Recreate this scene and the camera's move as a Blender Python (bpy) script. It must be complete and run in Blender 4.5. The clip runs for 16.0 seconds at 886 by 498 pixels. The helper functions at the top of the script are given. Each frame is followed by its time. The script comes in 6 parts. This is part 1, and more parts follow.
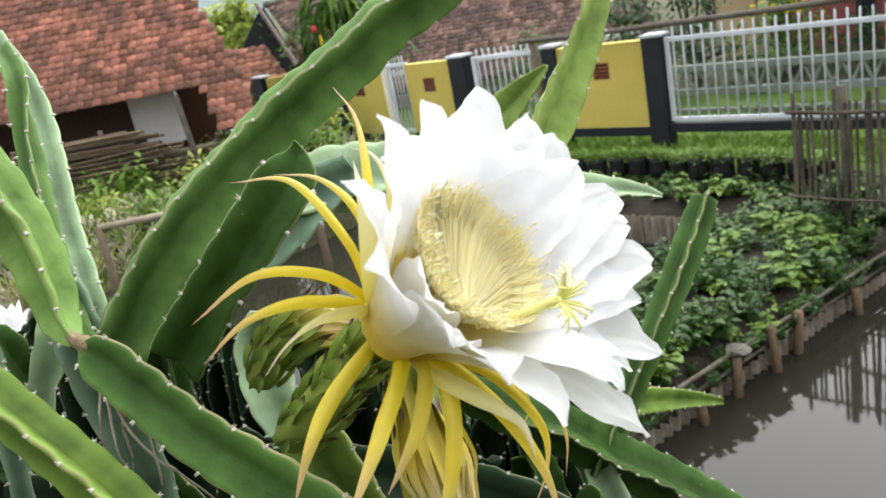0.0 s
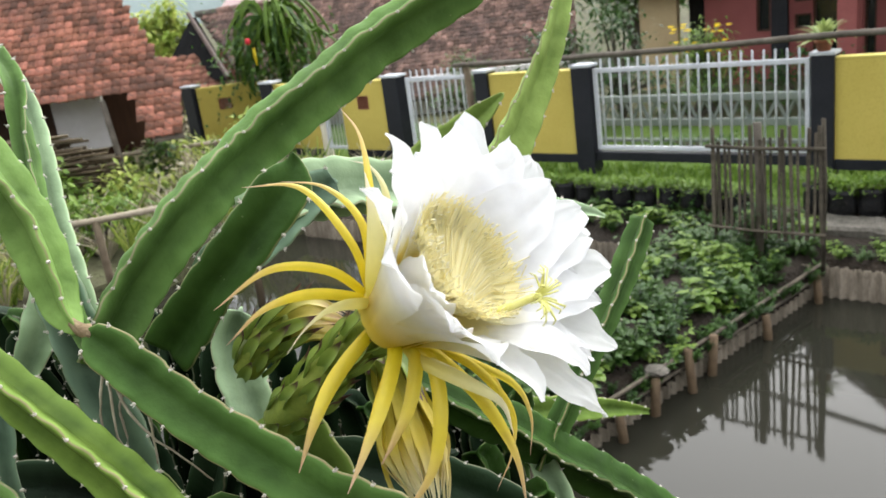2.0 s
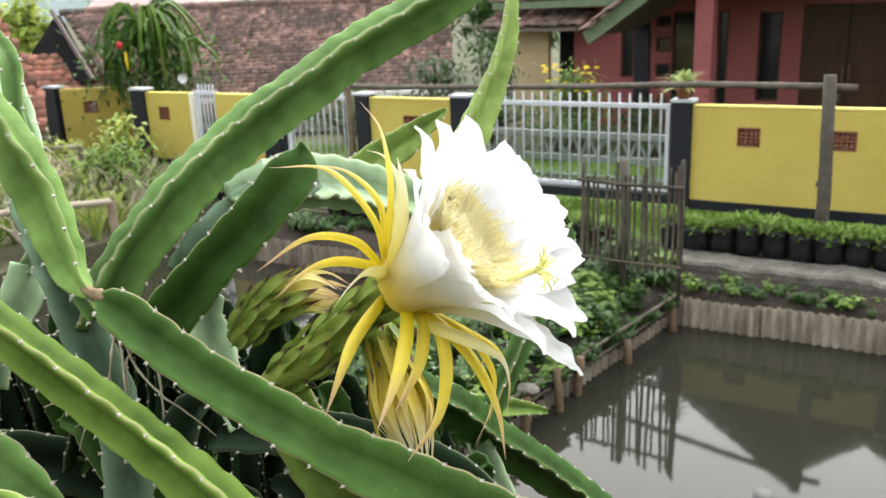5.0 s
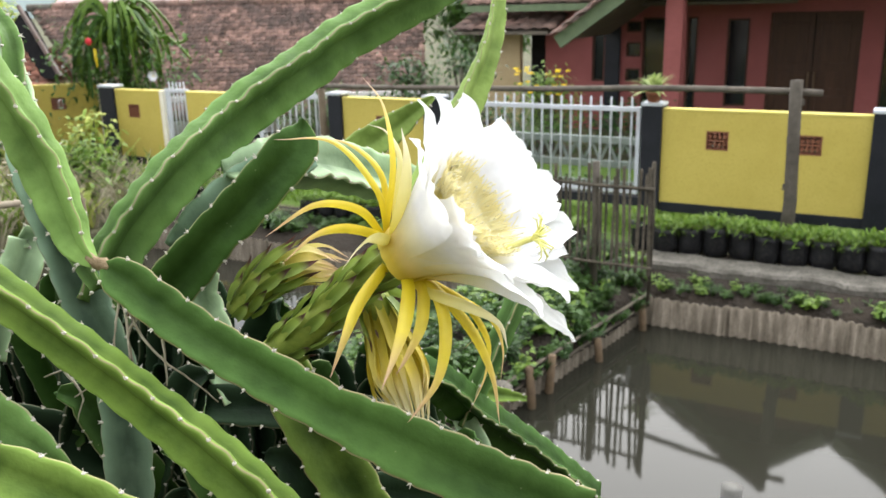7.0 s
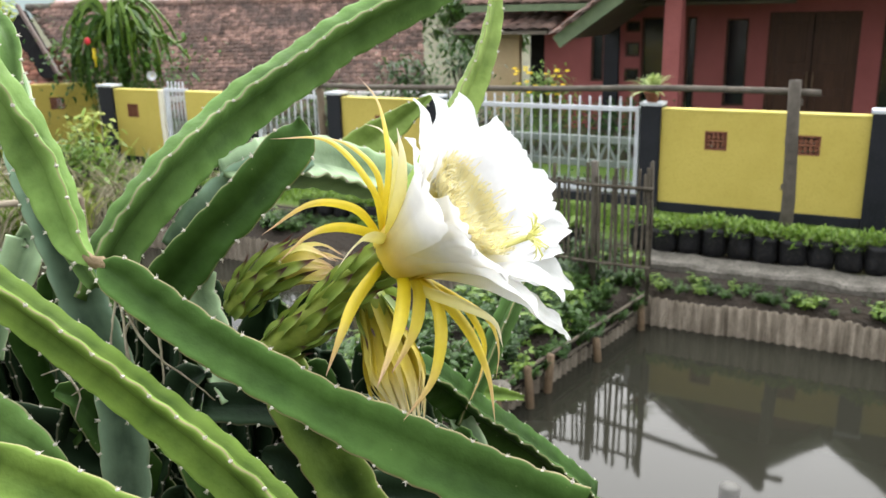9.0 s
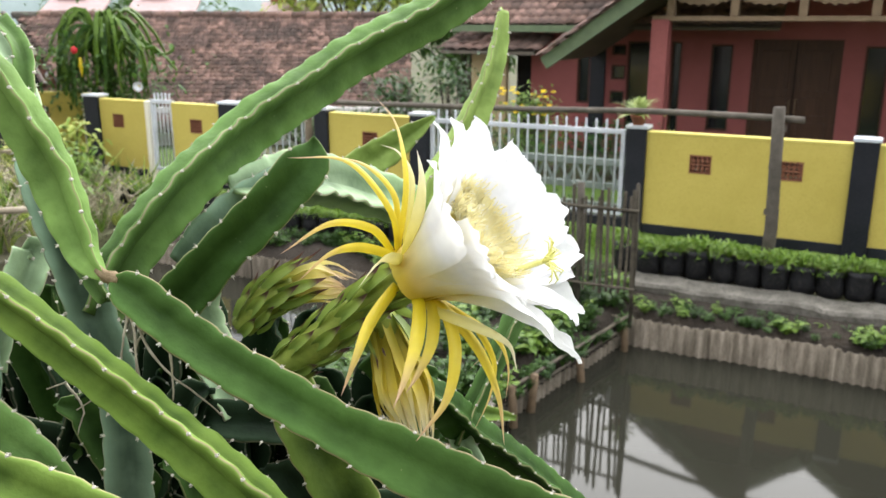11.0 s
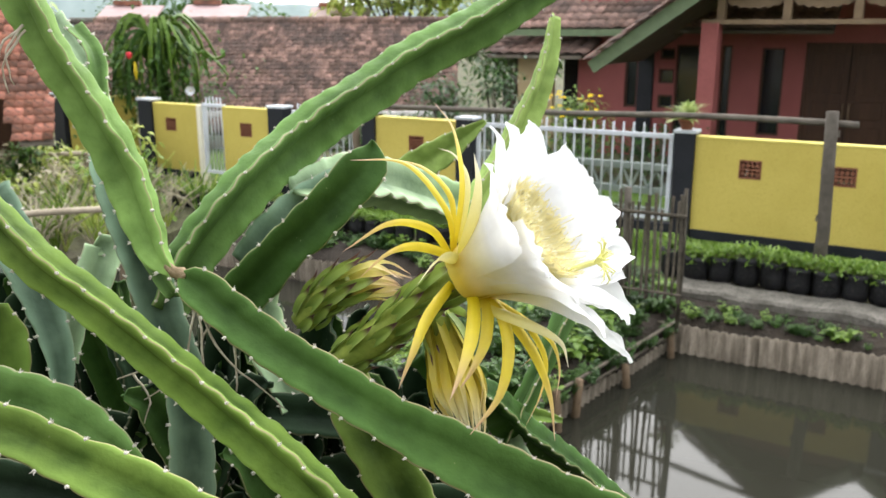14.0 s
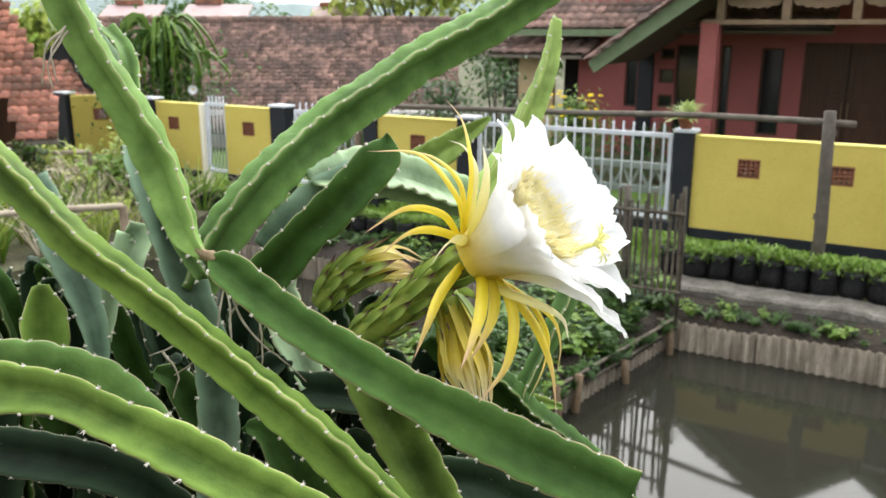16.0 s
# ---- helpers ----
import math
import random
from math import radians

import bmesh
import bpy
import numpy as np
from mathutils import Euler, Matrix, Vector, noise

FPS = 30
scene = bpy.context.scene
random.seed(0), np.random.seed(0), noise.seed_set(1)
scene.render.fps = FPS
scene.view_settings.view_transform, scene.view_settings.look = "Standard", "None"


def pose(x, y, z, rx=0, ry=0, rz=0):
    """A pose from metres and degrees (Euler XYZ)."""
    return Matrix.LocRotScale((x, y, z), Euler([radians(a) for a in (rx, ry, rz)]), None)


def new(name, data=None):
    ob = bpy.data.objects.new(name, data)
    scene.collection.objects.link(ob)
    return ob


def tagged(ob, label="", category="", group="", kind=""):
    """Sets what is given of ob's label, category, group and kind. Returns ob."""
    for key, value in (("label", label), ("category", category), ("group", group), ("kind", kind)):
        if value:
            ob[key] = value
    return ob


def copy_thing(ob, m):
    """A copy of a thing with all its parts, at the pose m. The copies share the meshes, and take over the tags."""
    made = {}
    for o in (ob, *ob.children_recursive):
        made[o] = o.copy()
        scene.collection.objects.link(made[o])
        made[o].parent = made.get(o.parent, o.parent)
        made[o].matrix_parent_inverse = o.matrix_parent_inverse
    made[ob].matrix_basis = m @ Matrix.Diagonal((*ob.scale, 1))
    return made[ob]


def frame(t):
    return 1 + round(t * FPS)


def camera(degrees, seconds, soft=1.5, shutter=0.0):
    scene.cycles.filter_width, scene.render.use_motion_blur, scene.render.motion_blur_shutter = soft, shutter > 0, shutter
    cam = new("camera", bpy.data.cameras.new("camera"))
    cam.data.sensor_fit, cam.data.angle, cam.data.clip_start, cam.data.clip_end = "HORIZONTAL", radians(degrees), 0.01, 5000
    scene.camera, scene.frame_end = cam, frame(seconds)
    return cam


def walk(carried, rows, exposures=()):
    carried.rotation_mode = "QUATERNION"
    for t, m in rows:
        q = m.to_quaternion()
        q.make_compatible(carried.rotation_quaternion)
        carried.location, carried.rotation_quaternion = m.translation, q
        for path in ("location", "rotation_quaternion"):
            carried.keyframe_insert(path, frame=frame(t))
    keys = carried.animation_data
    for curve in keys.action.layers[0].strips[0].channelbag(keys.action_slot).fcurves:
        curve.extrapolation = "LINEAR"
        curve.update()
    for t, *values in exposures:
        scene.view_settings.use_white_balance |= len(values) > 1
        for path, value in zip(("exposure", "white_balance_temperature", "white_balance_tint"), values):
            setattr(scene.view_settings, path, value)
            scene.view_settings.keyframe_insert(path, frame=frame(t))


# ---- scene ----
# camera and its walk
cam = camera(55.4, 16.0, soft=1.5)
cam.data.dof.use_dof, cam.data.dof.focus_distance, cam.data.dof.aperture_fstop = True, 0.85, 12.5
walk(cam, [
    (0.0, pose(0.1432, 0.2128, 2.1872, 72.144, 10.682, 12.342)),
    (0.5, pose(0.1403, 0.1928, 2.1919, 72.272, 10.074, 11.463)),
    (1.0, pose(0.1365, 0.1688, 2.1990, 72.404, 9.467, 10.625)),
    (1.5, pose(0.1277, 0.1440, 2.2034, 72.600, 8.594, 9.453)),
    (2.0, pose(0.1135, 0.1211, 2.2090, 72.771, 7.369, 7.943)),
    (2.5, pose(0.0992, 0.1019, 2.2113, 72.882, 6.429, 6.623)),
    (3.0, pose(0.0854, 0.0795, 2.2132, 73.040, 5.455, 4.958)),
    (3.5, pose(0.0714, 0.0585, 2.2176, 73.237, 4.475, 3.165)),
    (4.0, pose(0.0468, 0.0406, 2.2183, 73.430, 3.772, 2.002)),
    (6.3, pose(-0.0265, -0.0354, 2.1996, 73.968, 1.230, -2.095)),
    (6.5, pose(-0.0259, -0.0327, 2.1974, 73.934, 1.280, -2.122)),
    (7.0, pose(-0.0287, -0.0395, 2.1935, 73.907, 1.320, -2.129)),
    (7.5, pose(-0.0279, -0.0407, 2.1925, 73.909, 1.325, -2.179)),
    (8.0, pose(-0.0260, -0.0415, 2.1923, 73.901, 1.265, -2.180)),
    (8.5, pose(-0.0304, -0.0419, 2.1938, 73.892, 1.252, -2.202)),
    (9.0, pose(-0.0255, -0.0430, 2.1934, 73.894, 1.275, -2.178)),
    (9.5, pose(-0.0316, -0.0456, 2.1954, 74.083, 1.121, -2.315)),
    (11.8, pose(-0.0667, -0.0463, 2.1999, 75.265, -0.838, -2.877)),
    (12.0, pose(-0.0679, -0.0458, 2.1998, 75.222, -0.528, -1.873)),
    (12.5, pose(-0.0682, -0.0481, 2.1994, 75.229, -0.099, -0.463)),
    (13.0, pose(-0.0629, -0.0507, 2.1993, 75.268, 0.036, -0.081)),
    (13.5, pose(-0.0638, -0.0575, 2.2010, 75.296, 0.056, -0.037)),
    (14.0, pose(-0.0687, -0.0718, 2.2024, 75.305, 0.022, -0.027)),
    (14.5, pose(-0.0710, -0.0911, 2.2059, 75.294, -0.016, -0.017)),
    (15.0, pose(-0.0707, -0.1093, 2.2076, 75.290, -0.009, -0.013)),
    (15.5, pose(-0.0746, -0.1235, 2.2065, 75.291, -0.034, -0.013)),
    (16.0, pose(-0.0800, -0.1465, 2.2047, 75.280, -0.057, 0.000)),
], exposures=((0.0, 1.14), (2.8, 1.13), (3.6, 1.34), (6.5, 1.39), (16.0, 1.39)))

# ---- light: overcast daylight ----
world = bpy.data.worlds.new("sky")
scene.world = world
world.use_nodes = True
wn, wl = world.node_tree.nodes, world.node_tree.links
wn.clear()
sky = wn.new("ShaderNodeTexSky")
sky.sky_type = "NISHITA"
sky.sun_disc = False
sky.sun_elevation, sky.sun_rotation = radians(50), radians(20)
sky.air_density, sky.dust_density, sky.ozone_density = 1.0, 6.0, 1.0
hs = wn.new("ShaderNodeHueSaturation")
hs.inputs["Saturation"].default_value = 0.18
bg = wn.new("ShaderNodeBackground")
bg.inputs["Strength"].default_value = 0.16
wo = wn.new("ShaderNodeOutputWorld")
cloud = wn.new("ShaderNodeMix")
cloud.data_type = "RGBA"
cloud.inputs[0].default_value = 0.8
cloud.inputs[7].default_value = (6.2, 6.45, 6.8, 1)
wl.new(sky.outputs[0], hs.inputs["Color"])
wl.new(hs.outputs[0], cloud.inputs[6])
wl.new(cloud.outputs[2], bg.inputs["Color"])
wl.new(bg.outputs[0], wo.inputs["Surface"])
sun = new("sun", bpy.data.lights.new("sun", "SUN"))
sun.data.energy, sun.data.angle, sun.data.color = 1.25, radians(56), (1.0, 0.98, 0.95)
sun.matrix_world = pose(0, 0, 20, 40, 0, 160)


# ---- materials ----
def nodes_of(name):
    m = bpy.data.materials.new(name)
    m.use_nodes = True
    nt = m.node_tree
    return m, nt.nodes, nt.links, nt.nodes["Principled BSDF"]


def rgba(c):
    return (c[0], c[1], c[2], 1)


def surface(name, c1, c2, scale=6.0, rough=0.7, bump=0.2, fine=60.0, c3=None, spread=0.0, island=0.0, metallic=0.0, gloss_var=0.1, stretch=None, dist=0.004):
    """A worn surface: two scales of colour noise, fine relief, and a spread between pieces."""
    m, n, l, b = nodes_of(name)
    tc = n.new("ShaderNodeTexCoord")
    vec = tc.outputs["Object"]
    if stretch:
        mp = n.new("ShaderNodeMapping")
        mp.inputs["Scale"].default_value = stretch
        l.new(vec, mp.inputs["Vector"])
        vec = mp.outputs[0]
    n1 = n.new("ShaderNodeTexNoise")
    n1.inputs["Scale"].default_value, n1.inputs["Detail"].default_value = scale, 6
    n1.inputs["Roughness"].default_value = 0.65
    n2 = n.new("ShaderNodeTexNoise")
    n2.inputs["Scale"].default_value, n2.inputs["Detail"].default_value = fine, 4
    l.new(vec, n1.inputs["Vector"])
    l.new(vec, n2.inputs["Vector"])
    ramp = n.new("ShaderNodeValToRGB")
    ramp.color_ramp.elements[0].position, ramp.color_ramp.elements[1].position = 0.32, 0.68
    ramp.color_ramp.elements[0].color, ramp.color_ramp.elements[1].color = rgba(c1), rgba(c2)
    l.new(n1.outputs["Fac"], ramp.inputs["Fac"])
    col = ramp.outputs[0]
    mix = n.new("ShaderNodeMix")
    mix.data_type, mix.blend_type = "RGBA", "MIX"
    r2 = n.new("ShaderNodeValToRGB")
    r2.color_ramp.elements[0].position, r2.color_ramp.elements[1].position = 0.52, 0.72
    l.new(n2.outputs["Fac"], r2.inputs["Fac"])
    l.new(r2.outputs[0], mix.inputs[0])
    l.new(col, mix.inputs[6])
    mix.inputs[7].default_value = rgba(c3 or [0.5 * (a + d) * 0.8 for a, d in zip(c1, c2)])
    col = mix.outputs[2]
    if spread or island:
        hsv = n.new("ShaderNodeHueSaturation")
        if spread and island:
            ad = n.new("ShaderNodeMath")
            ad.operation = "MULTIPLY_ADD"
            l.new(n.new("ShaderNodeNewGeometry").outputs["Random Per Island"], ad.inputs[0])
            ad.inputs[1].default_value = 7.31
            l.new(n.new("ShaderNodeObjectInfo").outputs["Random"], ad.inputs[2])
            fr = n.new("ShaderNodeMath")
            fr.operation = "FRACT"
            l.new(ad.outputs[0], fr.inputs[0])
            src = fr.outputs[0]
        elif spread:
            src = n.new("ShaderNodeObjectInfo").outputs["Random"]
        else:
            src = n.new("ShaderNodeNewGeometry").outputs["Random Per Island"]
        k = spread or island
        mr = n.new("ShaderNodeMapRange")
        mr.inputs["To Min"].default_value, mr.inputs["To Max"].default_value = 1 - k, 1 + k
        l.new(src, mr.inputs["Value"])
        l.new(mr.outputs[0], hsv.inputs["Value"])
        mr2 = n.new("ShaderNodeMapRange")
        mr2.inputs["To Min"].default_value, mr2.inputs["To Max"].default_value = 0.5 + 0.012 * k, 0.5 - 0.008 * k
        l.new(src, mr2.inputs["Value"])
        l.new(mr2.outputs[0], hsv.inputs["Hue"])
        l.new(col, hsv.inputs["Color"])
        col = hsv.outputs[0]
    l.new(col, b.inputs["Base Color"])
    b.inputs["Metallic"].default_value = metallic
    b.inputs["Specular IOR Level"].default_value = 0.22
    rr = n.new("ShaderNodeMapRange")
    rr.inputs["To Min"].default_value, rr.inputs["To Max"].default_value = max(rough - gloss_var, 0.03), min(rough + gloss_var, 1)
    l.new(n1.outputs["Fac"], rr.inputs["Value"])
    l.new(rr.outputs[0], b.inputs["Roughness"])
    if bump:
        bp = n.new("ShaderNodeBump")
        bp.inputs["Strength"].default_value, bp.inputs["Distance"].default_value = bump, dist
        l.new(n2.outputs["Fac"], bp.inputs["Height"])
        l.new(bp.outputs[0], b.inputs["Normal"])
    return m


def leafy(name, c1, c2, rough=0.45, trans=0.35, spread=0.25):
    """Leaves: colour varied leaf by leaf, some light passing through."""
    m, n, l, b = nodes_of(name)
    geo = n.new("ShaderNodeNewGeometry")
    ramp = n.new("ShaderNodeValToRGB")
    ramp.color_ramp.elements[0].color, ramp.color_ramp.elements[1].color = rgba(c1), rgba(c2)
    l.new(geo.outputs["Random Per Island"], ramp.inputs["Fac"])
    nz = n.new("ShaderNodeTexNoise")
    nz.inputs["Scale"].default_value = 18
    hsv = n.new("ShaderNodeHueSaturation")
    mr = n.new("ShaderNodeMapRange")
    mr.inputs["To Min"].default_value, mr.inputs["To Max"].default_value = 1 - spread, 1 + spread
    l.new(nz.outputs["Fac"], mr.inputs["Value"])
    l.new(mr.outputs[0], hsv.inputs["Value"])
    l.new(ramp.outputs[0], hsv.inputs["Color"])
    l.new(hsv.outputs[0], b.inputs["Base Color"])
    b.inputs["Roughness"].default_value = rough
    b.inputs["Specular IOR Level"].default_value = 0.3
    tr = n.new("ShaderNodeBsdfTranslucent")
    l.new(hsv.outputs[0], tr.inputs["Color"])
    mx = n.new("ShaderNodeMixShader")
    mx.inputs[0].default_value = trans
    l.new(b.outputs[0], mx.inputs[1])
    l.new(tr.outputs[0], mx.inputs[2])
    l.new(mx.outputs[0], n["Material Output"].inputs["Surface"])
    return m


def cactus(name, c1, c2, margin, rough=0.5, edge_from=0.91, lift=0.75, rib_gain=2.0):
    """Waxy cactus skin: mottled green, with a paler band and a thin corky line along each rib, and shade painted into
    the darker valleys.
    """
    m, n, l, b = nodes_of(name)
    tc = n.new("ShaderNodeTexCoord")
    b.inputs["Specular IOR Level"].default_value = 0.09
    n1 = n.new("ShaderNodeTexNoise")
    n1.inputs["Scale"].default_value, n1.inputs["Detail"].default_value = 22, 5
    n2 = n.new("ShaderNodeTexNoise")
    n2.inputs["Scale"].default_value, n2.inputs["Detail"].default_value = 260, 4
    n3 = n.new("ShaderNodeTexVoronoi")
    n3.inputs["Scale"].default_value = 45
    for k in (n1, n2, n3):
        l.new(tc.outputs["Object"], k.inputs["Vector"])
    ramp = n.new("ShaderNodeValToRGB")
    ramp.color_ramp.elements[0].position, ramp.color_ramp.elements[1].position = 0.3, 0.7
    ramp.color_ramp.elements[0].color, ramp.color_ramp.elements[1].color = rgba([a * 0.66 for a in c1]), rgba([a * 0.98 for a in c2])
    l.new(n1.outputs["Fac"], ramp.inputs["Fac"])
    rib = n.new("ShaderNodeAttribute")
    rib.attribute_name = "rib"
    e1 = n.new("ShaderNodeMapRange")
    e1.inputs["From Min"].default_value, e1.inputs["From Max"].default_value = 0.15, 1.0
    e1.inputs["To Max"].default_value = lift
    l.new(rib.outputs["Fac"], e1.inputs["Value"])
    light = n.new("ShaderNodeMix")
    light.data_type = "RGBA"
    l.new(e1.outputs[0], light.inputs[0])
    l.new(ramp.outputs[0], light.inputs[6])
    light.inputs[7].default_value = rgba([min(1, a * rib_gain + 0.01) for a in c2])
    e2 = n.new("ShaderNodeMapRange")
    e2.inputs["From Min"].default_value, e2.inputs["From Max"].default_value = edge_from, 1.0
    l.new(rib.outputs["Fac"], e2.inputs["Value"])
    cork = n.new("ShaderNodeMix")
    cork.data_type = "RGBA"
    l.new(e2.outputs[0], cork.inputs[0])
    l.new(light.outputs[2], cork.inputs[6])
    cork.inputs[7].default_value = rgba(margin)
    spot = n.new("ShaderNodeMapRange")
    spot.inputs["From Min"].default_value, spot.inputs["From Max"].default_value = 0.035, 0.05
    spot.inputs["To Min"].default_value, spot.inputs["To Max"].default_value = 0.45, 0.0
    l.new(n3.outputs["Distance"], spot.inputs["Value"])
    fleck = n.new("ShaderNodeMix")
    fleck.data_type = "RGBA"
    l.new(spot.outputs[0], fleck.inputs[0])
    l.new(cork.outputs[2], fleck.inputs[6])
    fleck.inputs[7].default_value = (0.22, 0.24, 0.12, 1)
    n4 = n.new("ShaderNodeTexNoise")
    n4.inputs["Scale"].default_value, n4.inputs["Detail"].default_value = 7, 3
    l.new(tc.outputs["Object"], n4.inputs["Vector"])
    tone = n.new("ShaderNodeMapRange")
    tone.inputs["From Min"].default_value, tone.inputs["From Max"].default_value = 0.3, 0.7
    tone.inputs["To Min"].default_value, tone.inputs["To Max"].default_value = 0.78, 1.22
    l.new(n4.outputs["Fac"], tone.inputs["Value"])
    shade = n.new("ShaderNodeHueSaturation")
    l.new(tone.outputs[0], shade.inputs["Value"])
    l.new(fleck.outputs[2], shade.inputs["Color"])
    l.new(shade.outputs[0], b.inputs["Base Color"])
    rr = n.new("ShaderNodeMapRange")
    rr.inputs["To Min"].default_value, rr.inputs["To Max"].default_value = rough - 0.08, rough + 0.14
    l.new(n1.outputs["Fac"], rr.inputs["Value"])
    l.new(rr.outputs[0], b.inputs["Roughness"])
    bp = n.new("ShaderNodeBump")
    bp.inputs["Strength"].default_value, bp.inputs["Distance"].default_value = 0.12, 0.002
    l.new(n2.outputs["Fac"], bp.inputs["Height"])
    bp2 = n.new("ShaderNodeBump")
    bp2.inputs["Strength"].default_value, bp2.inputs["Distance"].default_value = 0.85, 0.006
    l.new(n1.outputs["Fac"], bp2.inputs["Height"])
    l.new(bp.outputs[0], bp2.inputs["Normal"])
    l.new(bp2.outputs[0], b.inputs["Normal"])
    return m


def tissue(name, base, tip, trans=0.35, rough=0.5, end=None, vein=0.0, stops=(0.05, 0.7, 0.97)):
    """Petal tissue: colour runs from the foot to the tip by the petal's own length attribute."""
    m, n, l, b = nodes_of(name)
    at = n.new("ShaderNodeAttribute")
    at.attribute_name = "along"
    ramp = n.new("ShaderNodeValToRGB")
    ramp.color_ramp.elements[0].position, ramp.color_ramp.elements[1].position = 0.05, 0.6
    ramp.color_ramp.elements[0].color, ramp.color_ramp.elements[1].color = rgba(base), rgba(tip)
    if end:
        ramp.color_ramp.elements[0].position, ramp.color_ramp.elements[1].position = stops[0], stops[1]
        el = ramp.color_ramp.elements.new(stops[2])
        el.color = rgba(end)
    l.new(at.outputs["Fac"], ramp.inputs["Fac"])
    tc = n.new("ShaderNodeTexCoord")
    nz = n.new("ShaderNodeTexNoise")
    nz.inputs["Scale"].default_value, nz.inputs["Detail"].default_value = 70, 5
    l.new(tc.outputs["Object"], nz.inputs["Vector"])
    hsv = n.new("ShaderNodeHueSaturation")
    mr = n.new("ShaderNodeMapRange")
    mr.inputs["To Min"].default_value, mr.inputs["To Max"].default_value = 0.88, 1.08
    l.new(nz.outputs["Fac"], mr.inputs["Value"])
    l.new(mr.outputs[0], hsv.inputs["Value"])
    l.new(ramp.outputs[0], hsv.inputs["Color"])
    l.new(hsv.outputs[0], b.inputs["Base Color"])
    b.inputs["Roughness"].default_value = rough
    ac = n.new("ShaderNodeAttribute")
    ac.attribute_name = "across"
    wv = n.new("ShaderNodeMath")
    wv.operation = "SINE"
    ml = n.new("ShaderNodeMath")
    ml.operation = "MULTIPLY"
    ml.inputs[1].default_value = 42
    l.new(ac.outputs["Fac"], ml.inputs[0])
    l.new(ml.outputs[0], wv.inputs[0])
    bp = n.new("ShaderNodeBump")
    bp.inputs["Strength"].default_value, bp.inputs["Distance"].default_value = 0.06 + vein, 0.0008
    l.new(wv.outputs[0], bp.inputs["Height"])
    bp2 = n.new("ShaderNodeBump")
    bp2.inputs["Strength"].default_value, bp2.inputs["Distance"].default_value = 0.12, 0.003
    l.new(nz.outputs["Fac"], bp2.inputs["Height"])
    l.new(bp.outputs[0], bp2.inputs["Normal"])
    l.new(bp2.outputs[0], b.inputs["Normal"])
    tr = n.new("ShaderNodeBsdfTranslucent")
    l.new(hsv.outputs[0], tr.inputs["Color"])
    mx = n.new("ShaderNodeMixShader")
    mx.inputs[0].default_value = trans
    l.new(b.outputs[0], mx.inputs[1])
    l.new(tr.outputs[0], mx.inputs[2])
    l.new(mx.outputs[0], n["Material Output"].inputs["Surface"])
    return m


def roof_tile(name, c1, c2, dark, k):
    """Fired clay, stained darker and mossy in patches, tile by tile."""
    m = surface(name, c1, c2, 5.0, 0.85, 0.6, 22, dark, spread=k, island=k, dist=0.006)
    n, l = m.node_tree.nodes, m.node_tree.links
    base = n["Principled BSDF"].inputs["Base Color"]
    was = base.links[0].from_socket
    big = n.new("ShaderNodeTexNoise")
    big.inputs["Scale"].default_value, big.inputs["Detail"].default_value = 1.7, 5
    l.new(n.new("ShaderNodeNewGeometry").outputs["Position"], big.inputs["Vector"])
    rg = n.new("ShaderNodeMapRange")
    rg.inputs["From Min"].default_value, rg.inputs["From Max"].default_value = 0.42, 0.66
    rg.inputs["To Max"].default_value = 0.72
    l.new(big.outputs["Fac"], rg.inputs["Value"])
    mx = n.new("ShaderNodeMix")
    mx.data_type = "RGBA"
    l.new(rg.outputs[0], mx.inputs[0])
    l.new(was, mx.inputs[6])
    mx.inputs[7].default_value = rgba(dark)
    l.new(mx.outputs[2], base)
    return m


STEM_DARK = cactus("cactus_dark_green", (0.023, 0.055, 0.009), (0.040, 0.089, 0.017), (0.27, 0.28, 0.14), lift=0.5, rib_gain=1.8)
STEM_MID = cactus("cactus_mid_green", (0.036, 0.083, 0.016), (0.063, 0.126, 0.028), (0.32, 0.25, 0.15), edge_from=0.89, lift=0.6, rib_gain=1.9)
STEM_LIGHT = cactus("cactus_young_green", (0.058, 0.112, 0.017), (0.128, 0.200, 0.036), (0.30, 0.25, 0.14), lift=0.85, rib_gain=1.7)
# near-black green: the shade deep in the plant is put into this colour
STEM_SHADE = cactus("cactus_shade_green", (0.008, 0.018, 0.008), (0.015, 0.031, 0.014), (0.14, 0.14, 0.09))
STEM_SOFT = cactus("cactus_soft_green", (0.056, 0.116, 0.024), (0.095, 0.171, 0.044), (0.32, 0.28, 0.18), lift=0.6, rib_gain=1.9)
STEM_BRIGHT = cactus("cactus_bright_green", (0.118, 0.214, 0.046), (0.214, 0.345, 0.092), (0.26, 0.25, 0.12), lift=0.3, rib_gain=1.4)
STEM_FRESH = cactus("cactus_fresh_green", (0.195, 0.305, 0.060), (0.330, 0.450, 0.122), (0.26, 0.25, 0.12), lift=0.15)
STEM_BLUE = cactus("cactus_blue_green", (0.074, 0.128, 0.086), (0.131, 0.198, 0.133), (0.24, 0.28, 0.18))
STEM_PALE = cactus("cactus_pale_green", (0.164, 0.249, 0.134), (0.260, 0.353, 0.206), (0.42, 0.39, 0.26))
SPINE = surface("spine", (0.46, 0.42, 0.36), (0.64, 0.60, 0.53), 200, 0.7, 0)
CORK = surface("cork_joint", (0.18, 0.125, 0.07), (0.34, 0.26, 0.16), 90, 0.9, 0.5, 300)
ROOT = surface("aerial_root", (0.26, 0.22, 0.16), (0.48, 0.43, 0.34), 60, 0.85, 0.3, 300)
